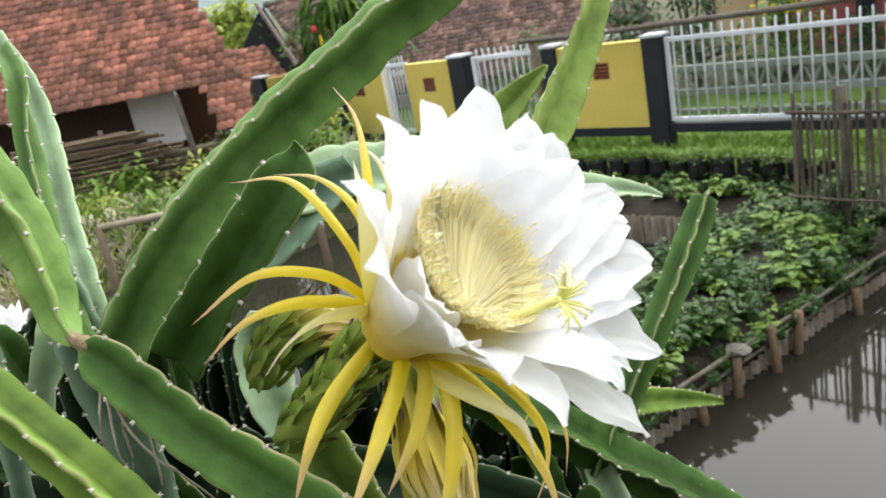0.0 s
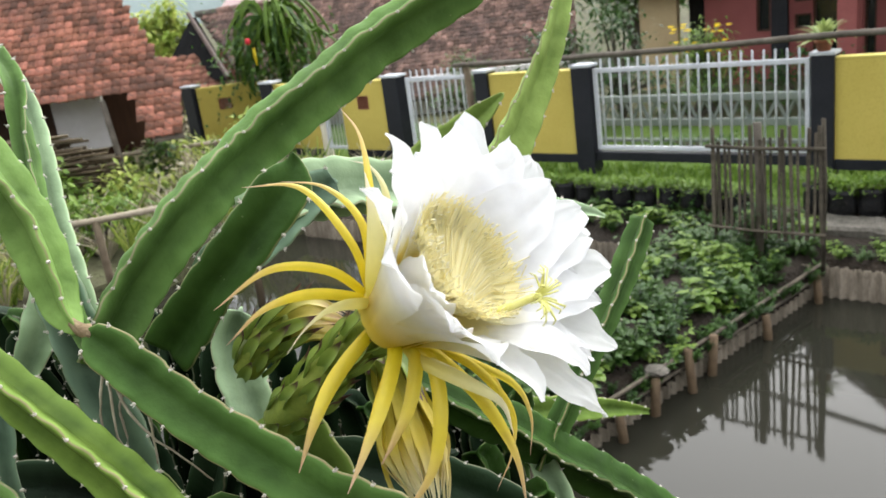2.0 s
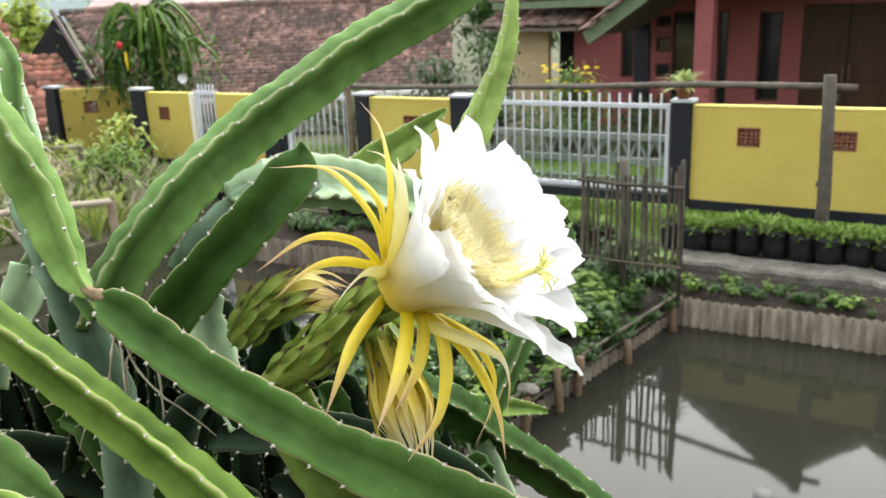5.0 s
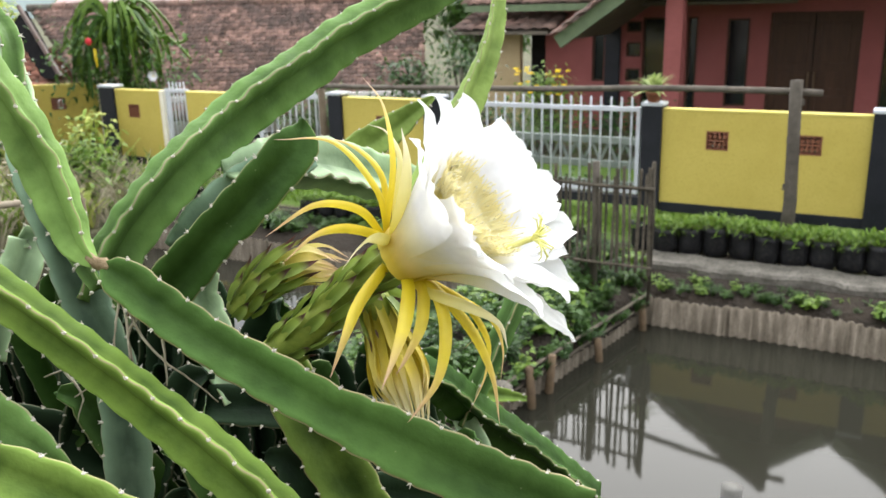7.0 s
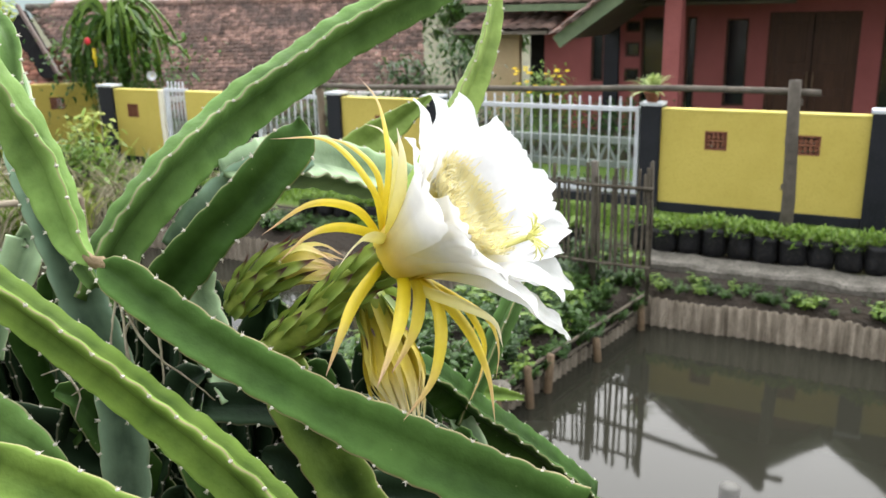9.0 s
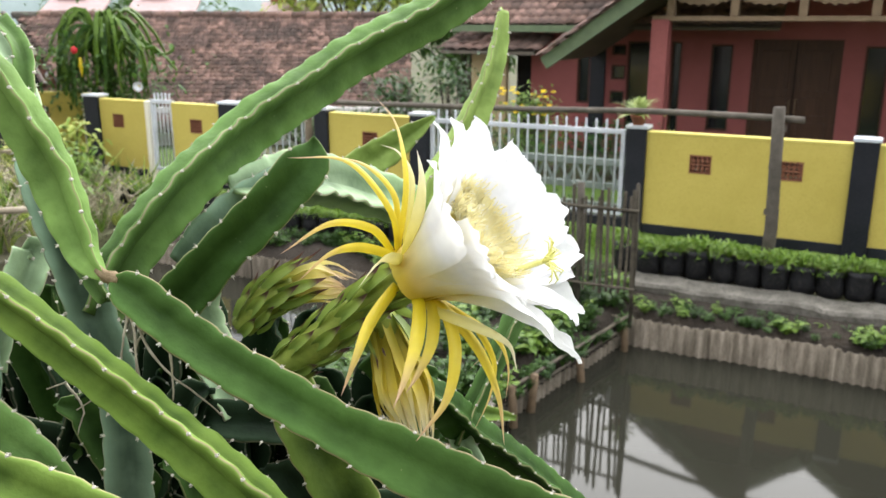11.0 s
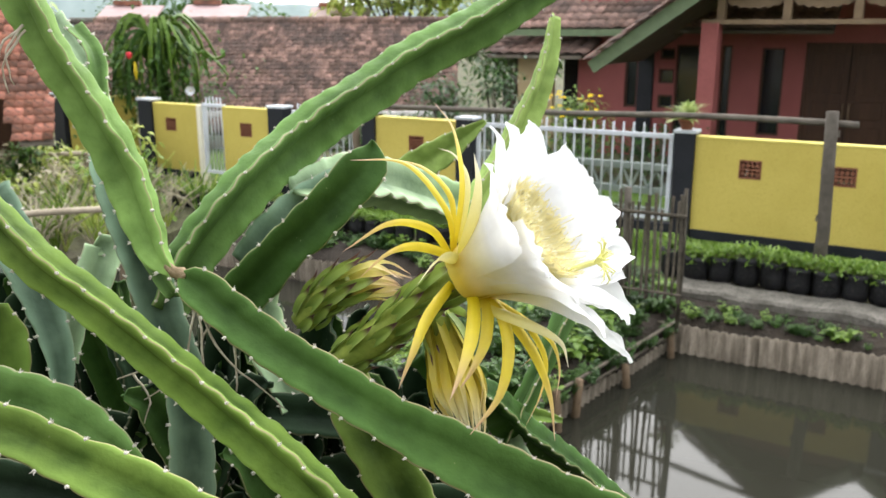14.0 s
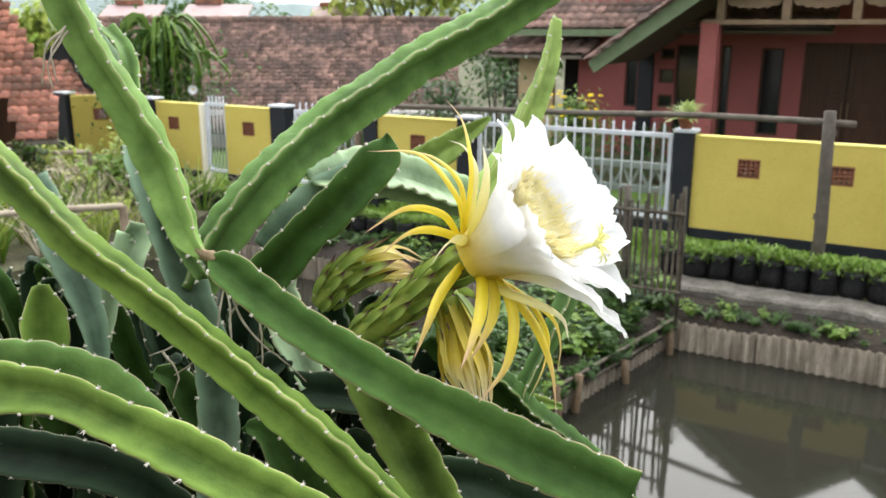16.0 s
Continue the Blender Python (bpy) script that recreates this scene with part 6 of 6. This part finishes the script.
for a, b, z0, z1 in OPEN:
    if a == -1.62:
        box(bm, x, -1.87, 0, 0.14, 0, TOP)
        zz = 0.0
        for s0, s1 in SMALL:
            box(bm, -1.87, -1.64, 0, 0.14, zz, s0)
            zz = s1
        box(bm, -1.87, -1.64, 0, 0.14, zz, TOP)
        box(bm, -1.64, a, 0, 0.14, 0, TOP)
    else:
        box(bm, x, a, 0, 0.14, 0, TOP)
    if z0 > 0.01:
        box(bm, a, b, 0, 0.14, 0, z0)
    box(bm, a, b, 0, 0.14, z1, TOP)
    x = b
box(bm, x, 6.0, 0, 0.14, 0, TOP)
bmesh.ops.remove_doubles(bm, verts=bm.verts, dist=1e-5)
part("front_wall", bm, PINK, house)
part("side_wall", boxes((-3.19, -3.05, 0.142, 5.0, 0, TOP)), PINK, house)
part("back_wall", boxes((-3.19, 6.0, 5.0, 5.1, 0, TOP)), PINK, house)
# near-black sheet behind the openings paints the unlit rooms
part("inner_dark", boxes((-3.0, 5.9, 0.5, 0.55, 0, 2.6)), SHADE_BLACK, house)
part("house_floor", boxes((-3.0, 5.9, -1.9, 0.5, -0.1, -0.004)), CONCRETE, house)


def window(a, b, z0, z1, name="window"):
    w = part(name, boxes((a + 0.03, b - 0.03, 0.06, 0.07, z0 + 0.03, z1 - 0.03)), GLASS, house, "dark reflecting window")
    bm = bmesh.new()
    for q in ((a, a + 0.03, z0, z1), (b - 0.03, b, z0, z1), (a + 0.03, b - 0.03, z0, z0 + 0.03), (a + 0.03, b - 0.03, z1 - 0.03, z1)):
        box(bm, q[0], q[1], 0.03, 0.10, q[2], q[3])
    part("frame", bm, DARKWOOD, w, "dark stained wooden frame")
    return w


for a, b, z0, z1 in (OPEN[0], OPEN[2], OPEN[3], OPEN[5]):
    window(a, b, z0, z1)
for s0, s1 in SMALL:
    window(-1.87, -1.64, s0, s1)
window(-1.62, -1.24, 0.1, 1.85)
door = part("door", boxes((0.24, 1.34, 0.05, 0.09, 0.0, 1.87)), DARKWOOD, house, "dark brown panelled double door")
for cx in (0.52, 1.06):
    for z0, z1 in ((0.15, 0.75), (0.85, 1.1), (1.2, 1.75)):
        part("panel", boxes((cx - 0.19, cx + 0.19, 0.035, 0.05, z0, z1), bevel=0.008), DARKWOOD, door)
bm = bmesh.new()
box(bm, 0.785, 0.795, 0.03, 0.05, 0, 1.87)
part("meeting_rail", bm, SHADE_BLACK, door)
for xx in (0.75, 0.83):
    bm = bmesh.new()
    tube(bm, [(xx, 0.045, 0.86), (xx, 0.01, 0.88), (xx, 0.01, 1.05), (xx, 0.045, 1.07)], 0.008, 6)
    part("door_handle", bm, FRET, door, "brass pull handle")
bm = bmesh.new()
box(bm, 0.20, 0.24, 0.02, 0.12, 0, 1.90)
box(bm, 1.34, 1.38, 0.02, 0.12, 0, 1.90)
box(bm, 0.24, 1.34, 0.02, 0.12, 1.87, 1.90)
part("door_frame", bm, DARKWOOD, house)
part("black_pilaster", boxes((-2.19, -1.95, -0.05, -0.002, 0, 1.95), bevel=0.01), BLACK, house)
# porch
for xx in (-0.80, 2.9):
    part("porch_column", boxes((xx, xx + 0.22, -1.95, -1.73, -0.1, 2.16), bevel=0.012), PINK, house)
part("porch_beam", boxes((-0.8, 4.2, -1.93, -1.75, 2.14, 2.20), bevel=0.006), FRET, house)
part("porch_beam", boxes((-0.8, 4.2, -1.93, -1.75, 2.46, 2.52), bevel=0.006), FRET, house)
for k in range(5):
    x0 = -0.58 + 0.78 * k
    part("fretwork_post", boxes((x0 - 0.05, x0 + 0.05, -1.90, -1.78, 2.202, 2.458), bevel=0.006), FRET, house)
    bm = bmesh.new()
    front = []
    for q in range(33):
        t = q / 32
        low = 2.452 - 0.030 - 0.075 * math.sin(math.pi * t) ** 0.6 - 0.025 * math.sin(math.pi * t * 6) ** 2
        front.append((x0 + 0.06 + 0.66 * t, low))
    for (xa, za), (xb, zb) in zip(front, front[1:]):
        vv = [bm.verts.new((x_, y_, z_)) for y_ in (-1.86, -1.83) for x_, z_ in ((xa, za), (xb, zb), (xb, 2.456), (xa, 2.456))]
        for f_ in ((0, 1, 2, 3), (7, 6, 5, 4), (0, 4, 5, 1), (3, 2, 6, 7)):
            bm.faces.new([vv[i] for i in f_])
    bmesh.ops.remove_doubles(bm, verts=bm.verts, dist=1e-5)
    part("fretwork", bm, FRET, house, "scalloped wooden fretwork board")
part("porch_ceiling", boxes((-1.9, 4.3, -1.95, 0.0, 2.53, 2.56)), SOFFIT, house)
part("porch_gable", boxes((0.0, 1.5, -1.9, -1.8, 2.56, 3.1)), PINK, house)
# gable roof over the porch
AP = (0.75, 3.62)
EL = (-2.12, 1.66)
ER = (1.62, 2.93)
rake = math.degrees(math.atan2(AP[1] - EL[1], AP[0] - EL[0]))
bm = bmesh.new()
slab(bm, [(EL[0], -2.35, EL[1]), (AP[0], -2.35, AP[1]), (AP[0], 3.0, AP[1]), (EL[0], 3.0, EL[1])], 0.05)
slab(bm, [(AP[0], -2.35, AP[1]), (ER[0], -2.35, ER[1]), (ER[0], 3.0, ER[1]), (AP[0], 3.0, AP[1])], 0.05)
slab(bm, [(ER[0], -2.35, ER[1]), (2.75, -2.35, 3.75), (2.75, 3.0, 3.75), (ER[0], 3.0, ER[1])], 0.05)
slab(bm, [(2.75, -2.35, 3.75), (5.6, -2.35, 1.8), (5.6, 3.0, 1.8), (2.75, 3.0, 3.75)], 0.05)
part("porch_roof", bm, SOFFIT, house)
bm = bmesh.new()
for (xa, za), (xb, zb) in ((EL, AP), (AP, ER), (ER, (2.75, 3.75))):
    d = math.degrees(math.atan2(zb - za, xb - xa))
    ln = math.hypot(xb - xa, zb - za)
    box(bm, 0, ln, -2.40, -2.36, -0.16, 0.01, m=Matrix.Translation((xa, 0, za)) @ Matrix.Rotation(radians(-d), 4, "Y"))
part("fascia", bm, GREENFASCIA, house, "green painted barge board")
ln = math.hypot(AP[0] - EL[0], AP[1] - EL[1])
tile_field(house, HM @ Matrix.Translation((EL[0], -2.4, EL[1] + 0.02)) @ Matrix.Rotation(radians(-rake), 4, "Y") @ pose(0, 0, 0, 0, 0, -90), -3.4, 0.05, (0, ln), lambda x, y: True, 0.15, 0.20, TILE_BROWN, 41, 150, 0.01)
# main roof with its eave over the front wall
sl3 = 32
tile_field(house, HM @ pose(-3.6, -0.62, 2.08, sl3, 0, 0), -0.7, 4.2, (0, 4.6), lambda x, y: True, 0.15, 0.20, TILE_BROWN, 43, 200, 0.01)
bm = bmesh.new()
c3, s3 = math.cos(radians(sl3)), math.sin(radians(sl3))
slab(bm, [(-4.3, -0.62, 2.06), (0.6, -0.62, 2.06), (0.6, -0.62 + 4.6 * c3, 2.06 + 4.6 * s3), (-4.3, -0.62 + 4.6 * c3, 2.06 + 4.6 * s3)], 0.04)
part("main_roof", bm, SOFFIT, house)
part("eave_board", boxes((-4.3, -2.0, -0.66, -0.63, 1.98, 2.08)), GREENFASCIA, house, "green painted eave board")
annex = thing("tan_annex", at_fence(-3.95, 5.5, 0.1), "old tan plastered annex beside a gap painted dark as shade", "annex")
part("wall", boxes((-0.55, 0.1, 0, 0.12, 0, 1.72)), TAN, annex)
# near-black board fills the gap beside the wall with painted shade
part("dark_recess", boxes((0.1, 0.8, 0.5, 0.55, 0, 1.8)), SHADE_BLACK, annex)
bm = bmesh.new()
slab(bm, [(-0.9, -0.5, 1.66), (0.8, -0.5, 1.66), (0.8, 1.0, 2.1), (-0.9, 1.0, 2.1)], 0.05)
part("eave", bm, SOFFIT, annex)
tile_field(annex, annex.matrix_world @ pose(-0.85, -0.52, 1.67, 16, 0, 0), 0, 1.6, (0, 1.4), lambda x, y: True, 0.2, 0.24, TILE_BROWN, 44, 60)

# pale balustrade behind the gate
bal = thing("balustrade", at_fence(-3.2, 1.5, 0.1), "pale grey-green pierced concrete balustrade behind the gate", "balustrade")
for z0, z1 in ((0.22, 0.30), (0.50, 0.58)):
    part("rail", boxes((0, 3.4, -0.04, 0.04, z0, z1), bevel=0.008), PALEWALL, bal)
part("plinth", boxes((0, 3.4, -0.05, 0.05, 0, 0.06)), PALEWALL, bal)
for k in range(34):
    bm = bmesh.new()
    s_ = 1 if k % 2 else -1
    tube(bm, [(0.05 + 0.1 * k - 0.05 * s_, 0, 0.29), (0.05 + 0.1 * k + 0.05 * s_, 0, 0.51)], 0.02, 5)
    part("lattice_bar", bm, PALEWALL, bal)


# ---- trees and shrubs ----
def bush(name, place, rx, ry, rz, n_leaves, size, material, seed, label, category="shrub", trunk=0.0, clumps=14):
    """Trunk and limbs with a crown of leaves gathered in uneven clumps."""
    t = thing(name, place, label, category)
    r = random.Random(seed)
    bt = bmesh.new()
    bl = bmesh.new()
    cz = trunk + rz * 0.8
    cl = []
    for k in range(clumps):
        a, e = r.uniform(0, 6.28), r.uniform(-0.5, 1.4)
        q = r.uniform(0.35, 1.0)
        c = Vector((rx * q * math.cos(a) * math.cos(e), ry * q * math.sin(a) * math.cos(e), cz + rz * q * math.sin(e)))
        cl.append(c)
        tube(bt, [(0, 0, 0), (c.x * 0.25, c.y * 0.25, max(0.1, cz * 0.55)), tuple(c)], [0.05 + 0.012 * trunk, 0.025 + 0.006 * trunk, 0.008], 6)
    for i in range(n_leaves):
        c = r.choice(cl)
        g = Vector((r.gauss(0, 1), r.gauss(0, 1), r.gauss(0, 0.8))) * (0.22 * (rx + rz) / 2)
        b, el = r.uniform(0, 6.28), r.uniform(-0.6, 0.7)
        leaf(bl, c + g, (math.cos(b) * math.cos(el), math.sin(b) * math.cos(el), math.sin(el)), (0, 0, 1), size * r.uniform(0.6, 1.3), size * r.uniform(0.3, 0.6), 0.2, 0.4)
    part("trunk", bt, GREYWOOD, t)
    part("crown", bl, material, t)
    return t


bush("shrub", pose(0.0, 11.8, 0.1), 0.7, 0.6, 0.75, 1300, 0.10, LEAF_DARK, 51, "dark green garden shrub behind the fence")
bush("shrub", pose(0.75, 12.4, 0.1), 0.6, 0.6, 0.9, 1300, 0.09, LEAF_DARK, 52, "dark green garden shrub behind the fence")
bush("shrub", pose(-1.5, 13.2, 0.1), 0.6, 0.5, 0.65, 1000, 0.08, LEAF_MID, 53, "greyish green shrub before the brown roof")
bush("shrub", pose(-0.7, 12.2, 0.1), 0.4, 0.4, 0.5, 500, 0.08, LEAF_MID, 54, "small green garden shrub")
bush("shrub", at_fence(-1.2, 3.2, 0.1), 0.8, 0.5, 0.5, 900, 0.08, LEAF_DARK, 55, "low dark shrub before the pink house")
bush("shrub", at_fence(-2.4, 2.6, 0.1), 0.7, 0.5, 0.4, 700, 0.07, LEAF_MID, 56, "low green shrub behind the gate")
bush("shrub", at_fence(-1.6, 0.9, 0.1), 0.7, 0.25, 0.12, 500, 0.06, LEAF_MID, 57, "low green bedding plants behind the gate")
bush("tree", pose(-1.2, 22.5, 0.1), 2.2, 1.6, 1.7, 3000, 0.28, LEAF_YELLOW, 58, "light green leafy tree behind the roofs", "tree", 1.9, 22)
bush("tree", pose(1.6, 21.0, 0.1), 1.6, 1.4, 0.9, 2000, 0.26, LEAF_MID, 59, "green leafy tree behind the roofs", "tree", 0.9, 20)
bush("tree", pose(-11.1, 23.3, 0.1), 0.9, 0.9, 1.1, 900, 0.32, LEAF_YELLOW, 60, "pale yellow-green tree between the roofs", "tree", 0.8, 16)
bush("tree", pose(-8.0, 27, 0.1), 2.5, 1.5, 1.0, 1400, 0.3, LEAF_MID, 61, "distant green trees beyond the roofs", "tree", 1.5, 20)
bush("shrub", SH @ pose(0.25, 0.45, 0.0), 0.32, 0.25, 0.42, 500, 0.10, LEAF_MID, 71, "green shrub growing beside the shed opening")
bush("shrub", pose(-5.0, 10.6, 0.0), 0.5, 0.5, 0.5, 500, 0.11, LEAF_YELLOW, 62, "yellow-green leafy shrub in the kitchen garden")
bush("shrub", pose(-4.2, 10.9, 0.0), 0.35, 0.35, 0.55, 330, 0.13, LEAF_YELLOW, 63, "tall yellow-green garden plant by the fence")
bush("shrub", pose(-6.1, 8.9, 0.0), 0.8, 0.5, 0.4, 900, 0.12, LEAF_BRIGHT, 64, "bright green sprawling garden plants")
bush("shrub", pose(-5.2, 9.3, 0.0), 0.7, 0.4, 0.35, 700, 0.10, LEAF_YELLOW, 65, "yellow-green sprawling garden plants")
bush("shrub", pose(-6.8, 10.6, 0.0), 1.0, 0.4, 0.4, 600, 0.09, LEAF_DRY, 66, "dry brownish brush before the shed")
bush("shrub", pf.matrix_world @ pose(0.25, 0.06, -0.08), 0.16, 0.1, 0.26, 420, 0.045, LEAF_DARK, 67, "dark climbing plant on the picket fence", clumps=8)
r = random.Random(69)
for k in range(14):
    bush("garden_shrub", at_fence(r.uniform(-11.5, -5.8), r.uniform(-4.2, -0.9), 0.05), r.uniform(0.5, 0.9), r.uniform(0.4, 0.7), r.uniform(0.22, 0.40), 420, 0.12, (LEAF_YELLOW, LEAF_BRIGHT, LEAF_DRY)[k % 3], 300 + k, ("yellow-green", "bright green", "half-dry brownish")[k % 3] + " sprawling shrub in the kitchen garden", clumps=12)
for k in range(7):
    bush("dry_brush", at_fence(r.uniform(-12.8, -9.2), r.uniform(-0.6, 2.2), 0.05), r.uniform(0.7, 1.0), r.uniform(0.4, 0.7), r.uniform(0.25, 0.40), 260, 0.09, (LEAF_DRY, LEAF_YELLOW)[k % 2], 400 + k, "dry greyish vine brush on the garden edge", clumps=26)
fl = bush("flower_bush", at_fence(-2.5, 3.5, 0.1), 0.5, 0.35, 0.62, 1800, 0.07, LEAF_BRIGHT, 68, "bush with yellow flowers before the house", clumps=20)
bm = bmesh.new()
r = random.Random(70)
for k in range(26):
    c = Vector((r.uniform(-0.5, 0.35), r.uniform(-0.35, 0.1), r.uniform(0.80, 1.2)))
    for q in range(6):
        a = q * math.pi / 3
        leaf(bm, c, (math.cos(a), math.sin(a) * 0.6, 0.4), (0, -1, 1), 0.045, 0.035, 0.1, 0.1)
part("bloom_cluster", bm, YFLOWER, fl, "clustered yellow blooms")["kind"] = "stuff"

# second dragon fruit behind the fence
dp = thing("hanging_cactus", pose(-4.35, 13.0, 0.1), "tall dragon fruit plant with drooping stems behind the fence", "cactus")
bm = bmesh.new()
tube(bm, [(0, 0, 0), (0.02, 0, 1.0), (0, 0, 1.7)], 0.09, 8)
part("support_post", bm, GREYWOOD, dp)
r = random.Random(77)
for k in range(80):
    a = r.uniform(0, 6.28)
    rad = r.uniform(0.35, 0.95)
    up = r.uniform(0.15, 0.7)
    end = r.uniform(0.9, 1.9)
    o = Vector((math.cos(a), math.sin(a) * 0.6, 0))
    p = [Vector((0, 0, 1.5 + r.uniform(-0.3, 0.2))), Vector((0, 0, 1.6 + up)) + o * rad * 0.4, Vector((0, 0, 1.45 + up * 0.8)) + o * rad * 0.85, Vector((0, 0, end)) + o * rad * r.uniform(0.9, 1.1)]
    s = spline([tuple(q) for q in p], 0.12)
    bm = bmesh.new()
    tube(bm, [tuple(q[:3]) for q in s], [0.035 * (1 - 0.6 * (i / len(s)) ** 3) for i in range(len(s))], 3)
    part("hanging_stem", bm, LEAF_BRIGHT if k % 3 else LEAF_MID, dp)
bm = bmesh.new()
for k in range(2600):
    b, el = r.uniform(0, 6.28), r.uniform(-0.9, 0.7)
    leaf(bm, (r.gauss(0, 0.45), r.gauss(-0.15, 0.25), r.gauss(1.25, 0.40)), (math.cos(b) * math.cos(el), math.sin(b) * math.cos(el), math.sin(el)), (0, 0, 1), r.uniform(0.06, 0.13), r.uniform(0.03, 0.06))
part("foliage", bm, LEAF_MID, dp, "climbing leaves round the post")
bm = bmesh.new()
bmesh.ops.create_icosphere(bm, subdivisions=2, radius=0.045, matrix=Matrix.Translation((-0.23, -0.62, 1.72)) @ Matrix.Diagonal((1, 1, 1.2, 1)))
part("fruit", bm, RED, dp, "ripe red fruit")
bm = bmesh.new()
tube(bm, [(-0.16, -0.62, 1.62), (-0.15, -0.64, 1.5), (-0.15, -0.63, 1.36)], [0.02, 0.028, 0.008], 7)
part("bud", bm, SEPAL, dp, "hanging yellow bud")
bm = bmesh.new()
bmesh.ops.create_icosphere(bm, subdivisions=1, radius=0.016, matrix=Matrix.Translation((0.62, -0.62, 1.22)))
bloom = part("white_bloom", bm, SEPAL, dp, "open white flower")
for k in range(18):
    bm = bmesh.new()
    a = k * 2.4
    leaf(bm, (0.62, -0.62, 1.22), (math.cos(a), -0.5, math.sin(a)), (0, -1, 0), 0.085, 0.04, 0.1, 0.0)
    part("petal", bm, WHITE, bloom)

# poles in the kitchen garden
for pts, rr in ((((-4.4, 6.1, 0.77), (-3.9, 6.4, 0.74), (-3.3, 6.65, 0.75), (-2.75, 6.75, 0.76)), 0.028), (((-8.0, 11.5, 0.55), (-6.2, 10.6, 0.62), (-4.6, 10.6, 0.66)), 0.03)):
    rl = thing("garden_pole", Matrix(), "pale weathered bamboo pole tied across the garden", "pole")
    bm = bmesh.new()
    tube(bm, pts, rr, 8)
    part("pole_body", bm, PALE_BAMBOO, rl, smooth=True)
    for p in (pts[0], pts[-1], pts[1]):
        bm = bmesh.new()
        tube(bm, [(p[0], p[1], -0.4), (p[0], p[1], p[2])], 0.035, 8)
        part("pole_support", bm, BAMBOO, rl, smooth=True)

# far hills
bm = bmesh.new()
rows = []
for i in range(60):
    a = radians(40 + 100 * i / 59)
    h = 26 + 14 * noise.noise(Vector((i * 0.13, 0, 3))) + 5 * noise.noise(Vector((i * 0.5, 0, 8)))
    rows.append((bm.verts.new((700 * math.cos(a), 700 * math.sin(a), -5)), bm.verts.new((720 * math.cos(a), 720 * math.sin(a), h)), bm.verts.new((800 * math.cos(a), 800 * math.sin(a), -5))))
for a, b in zip(rows, rows[1:]):
    bm.faces.new((a[0], b[0], b[1], a[1]))
    bm.faces.new((a[1], b[1], b[2], a[2]))
hills = part("far_hills", bm, HILL, smooth=True)
tagged(hills, "hazy blue-green hills on the horizon", "hills", kind="structure")
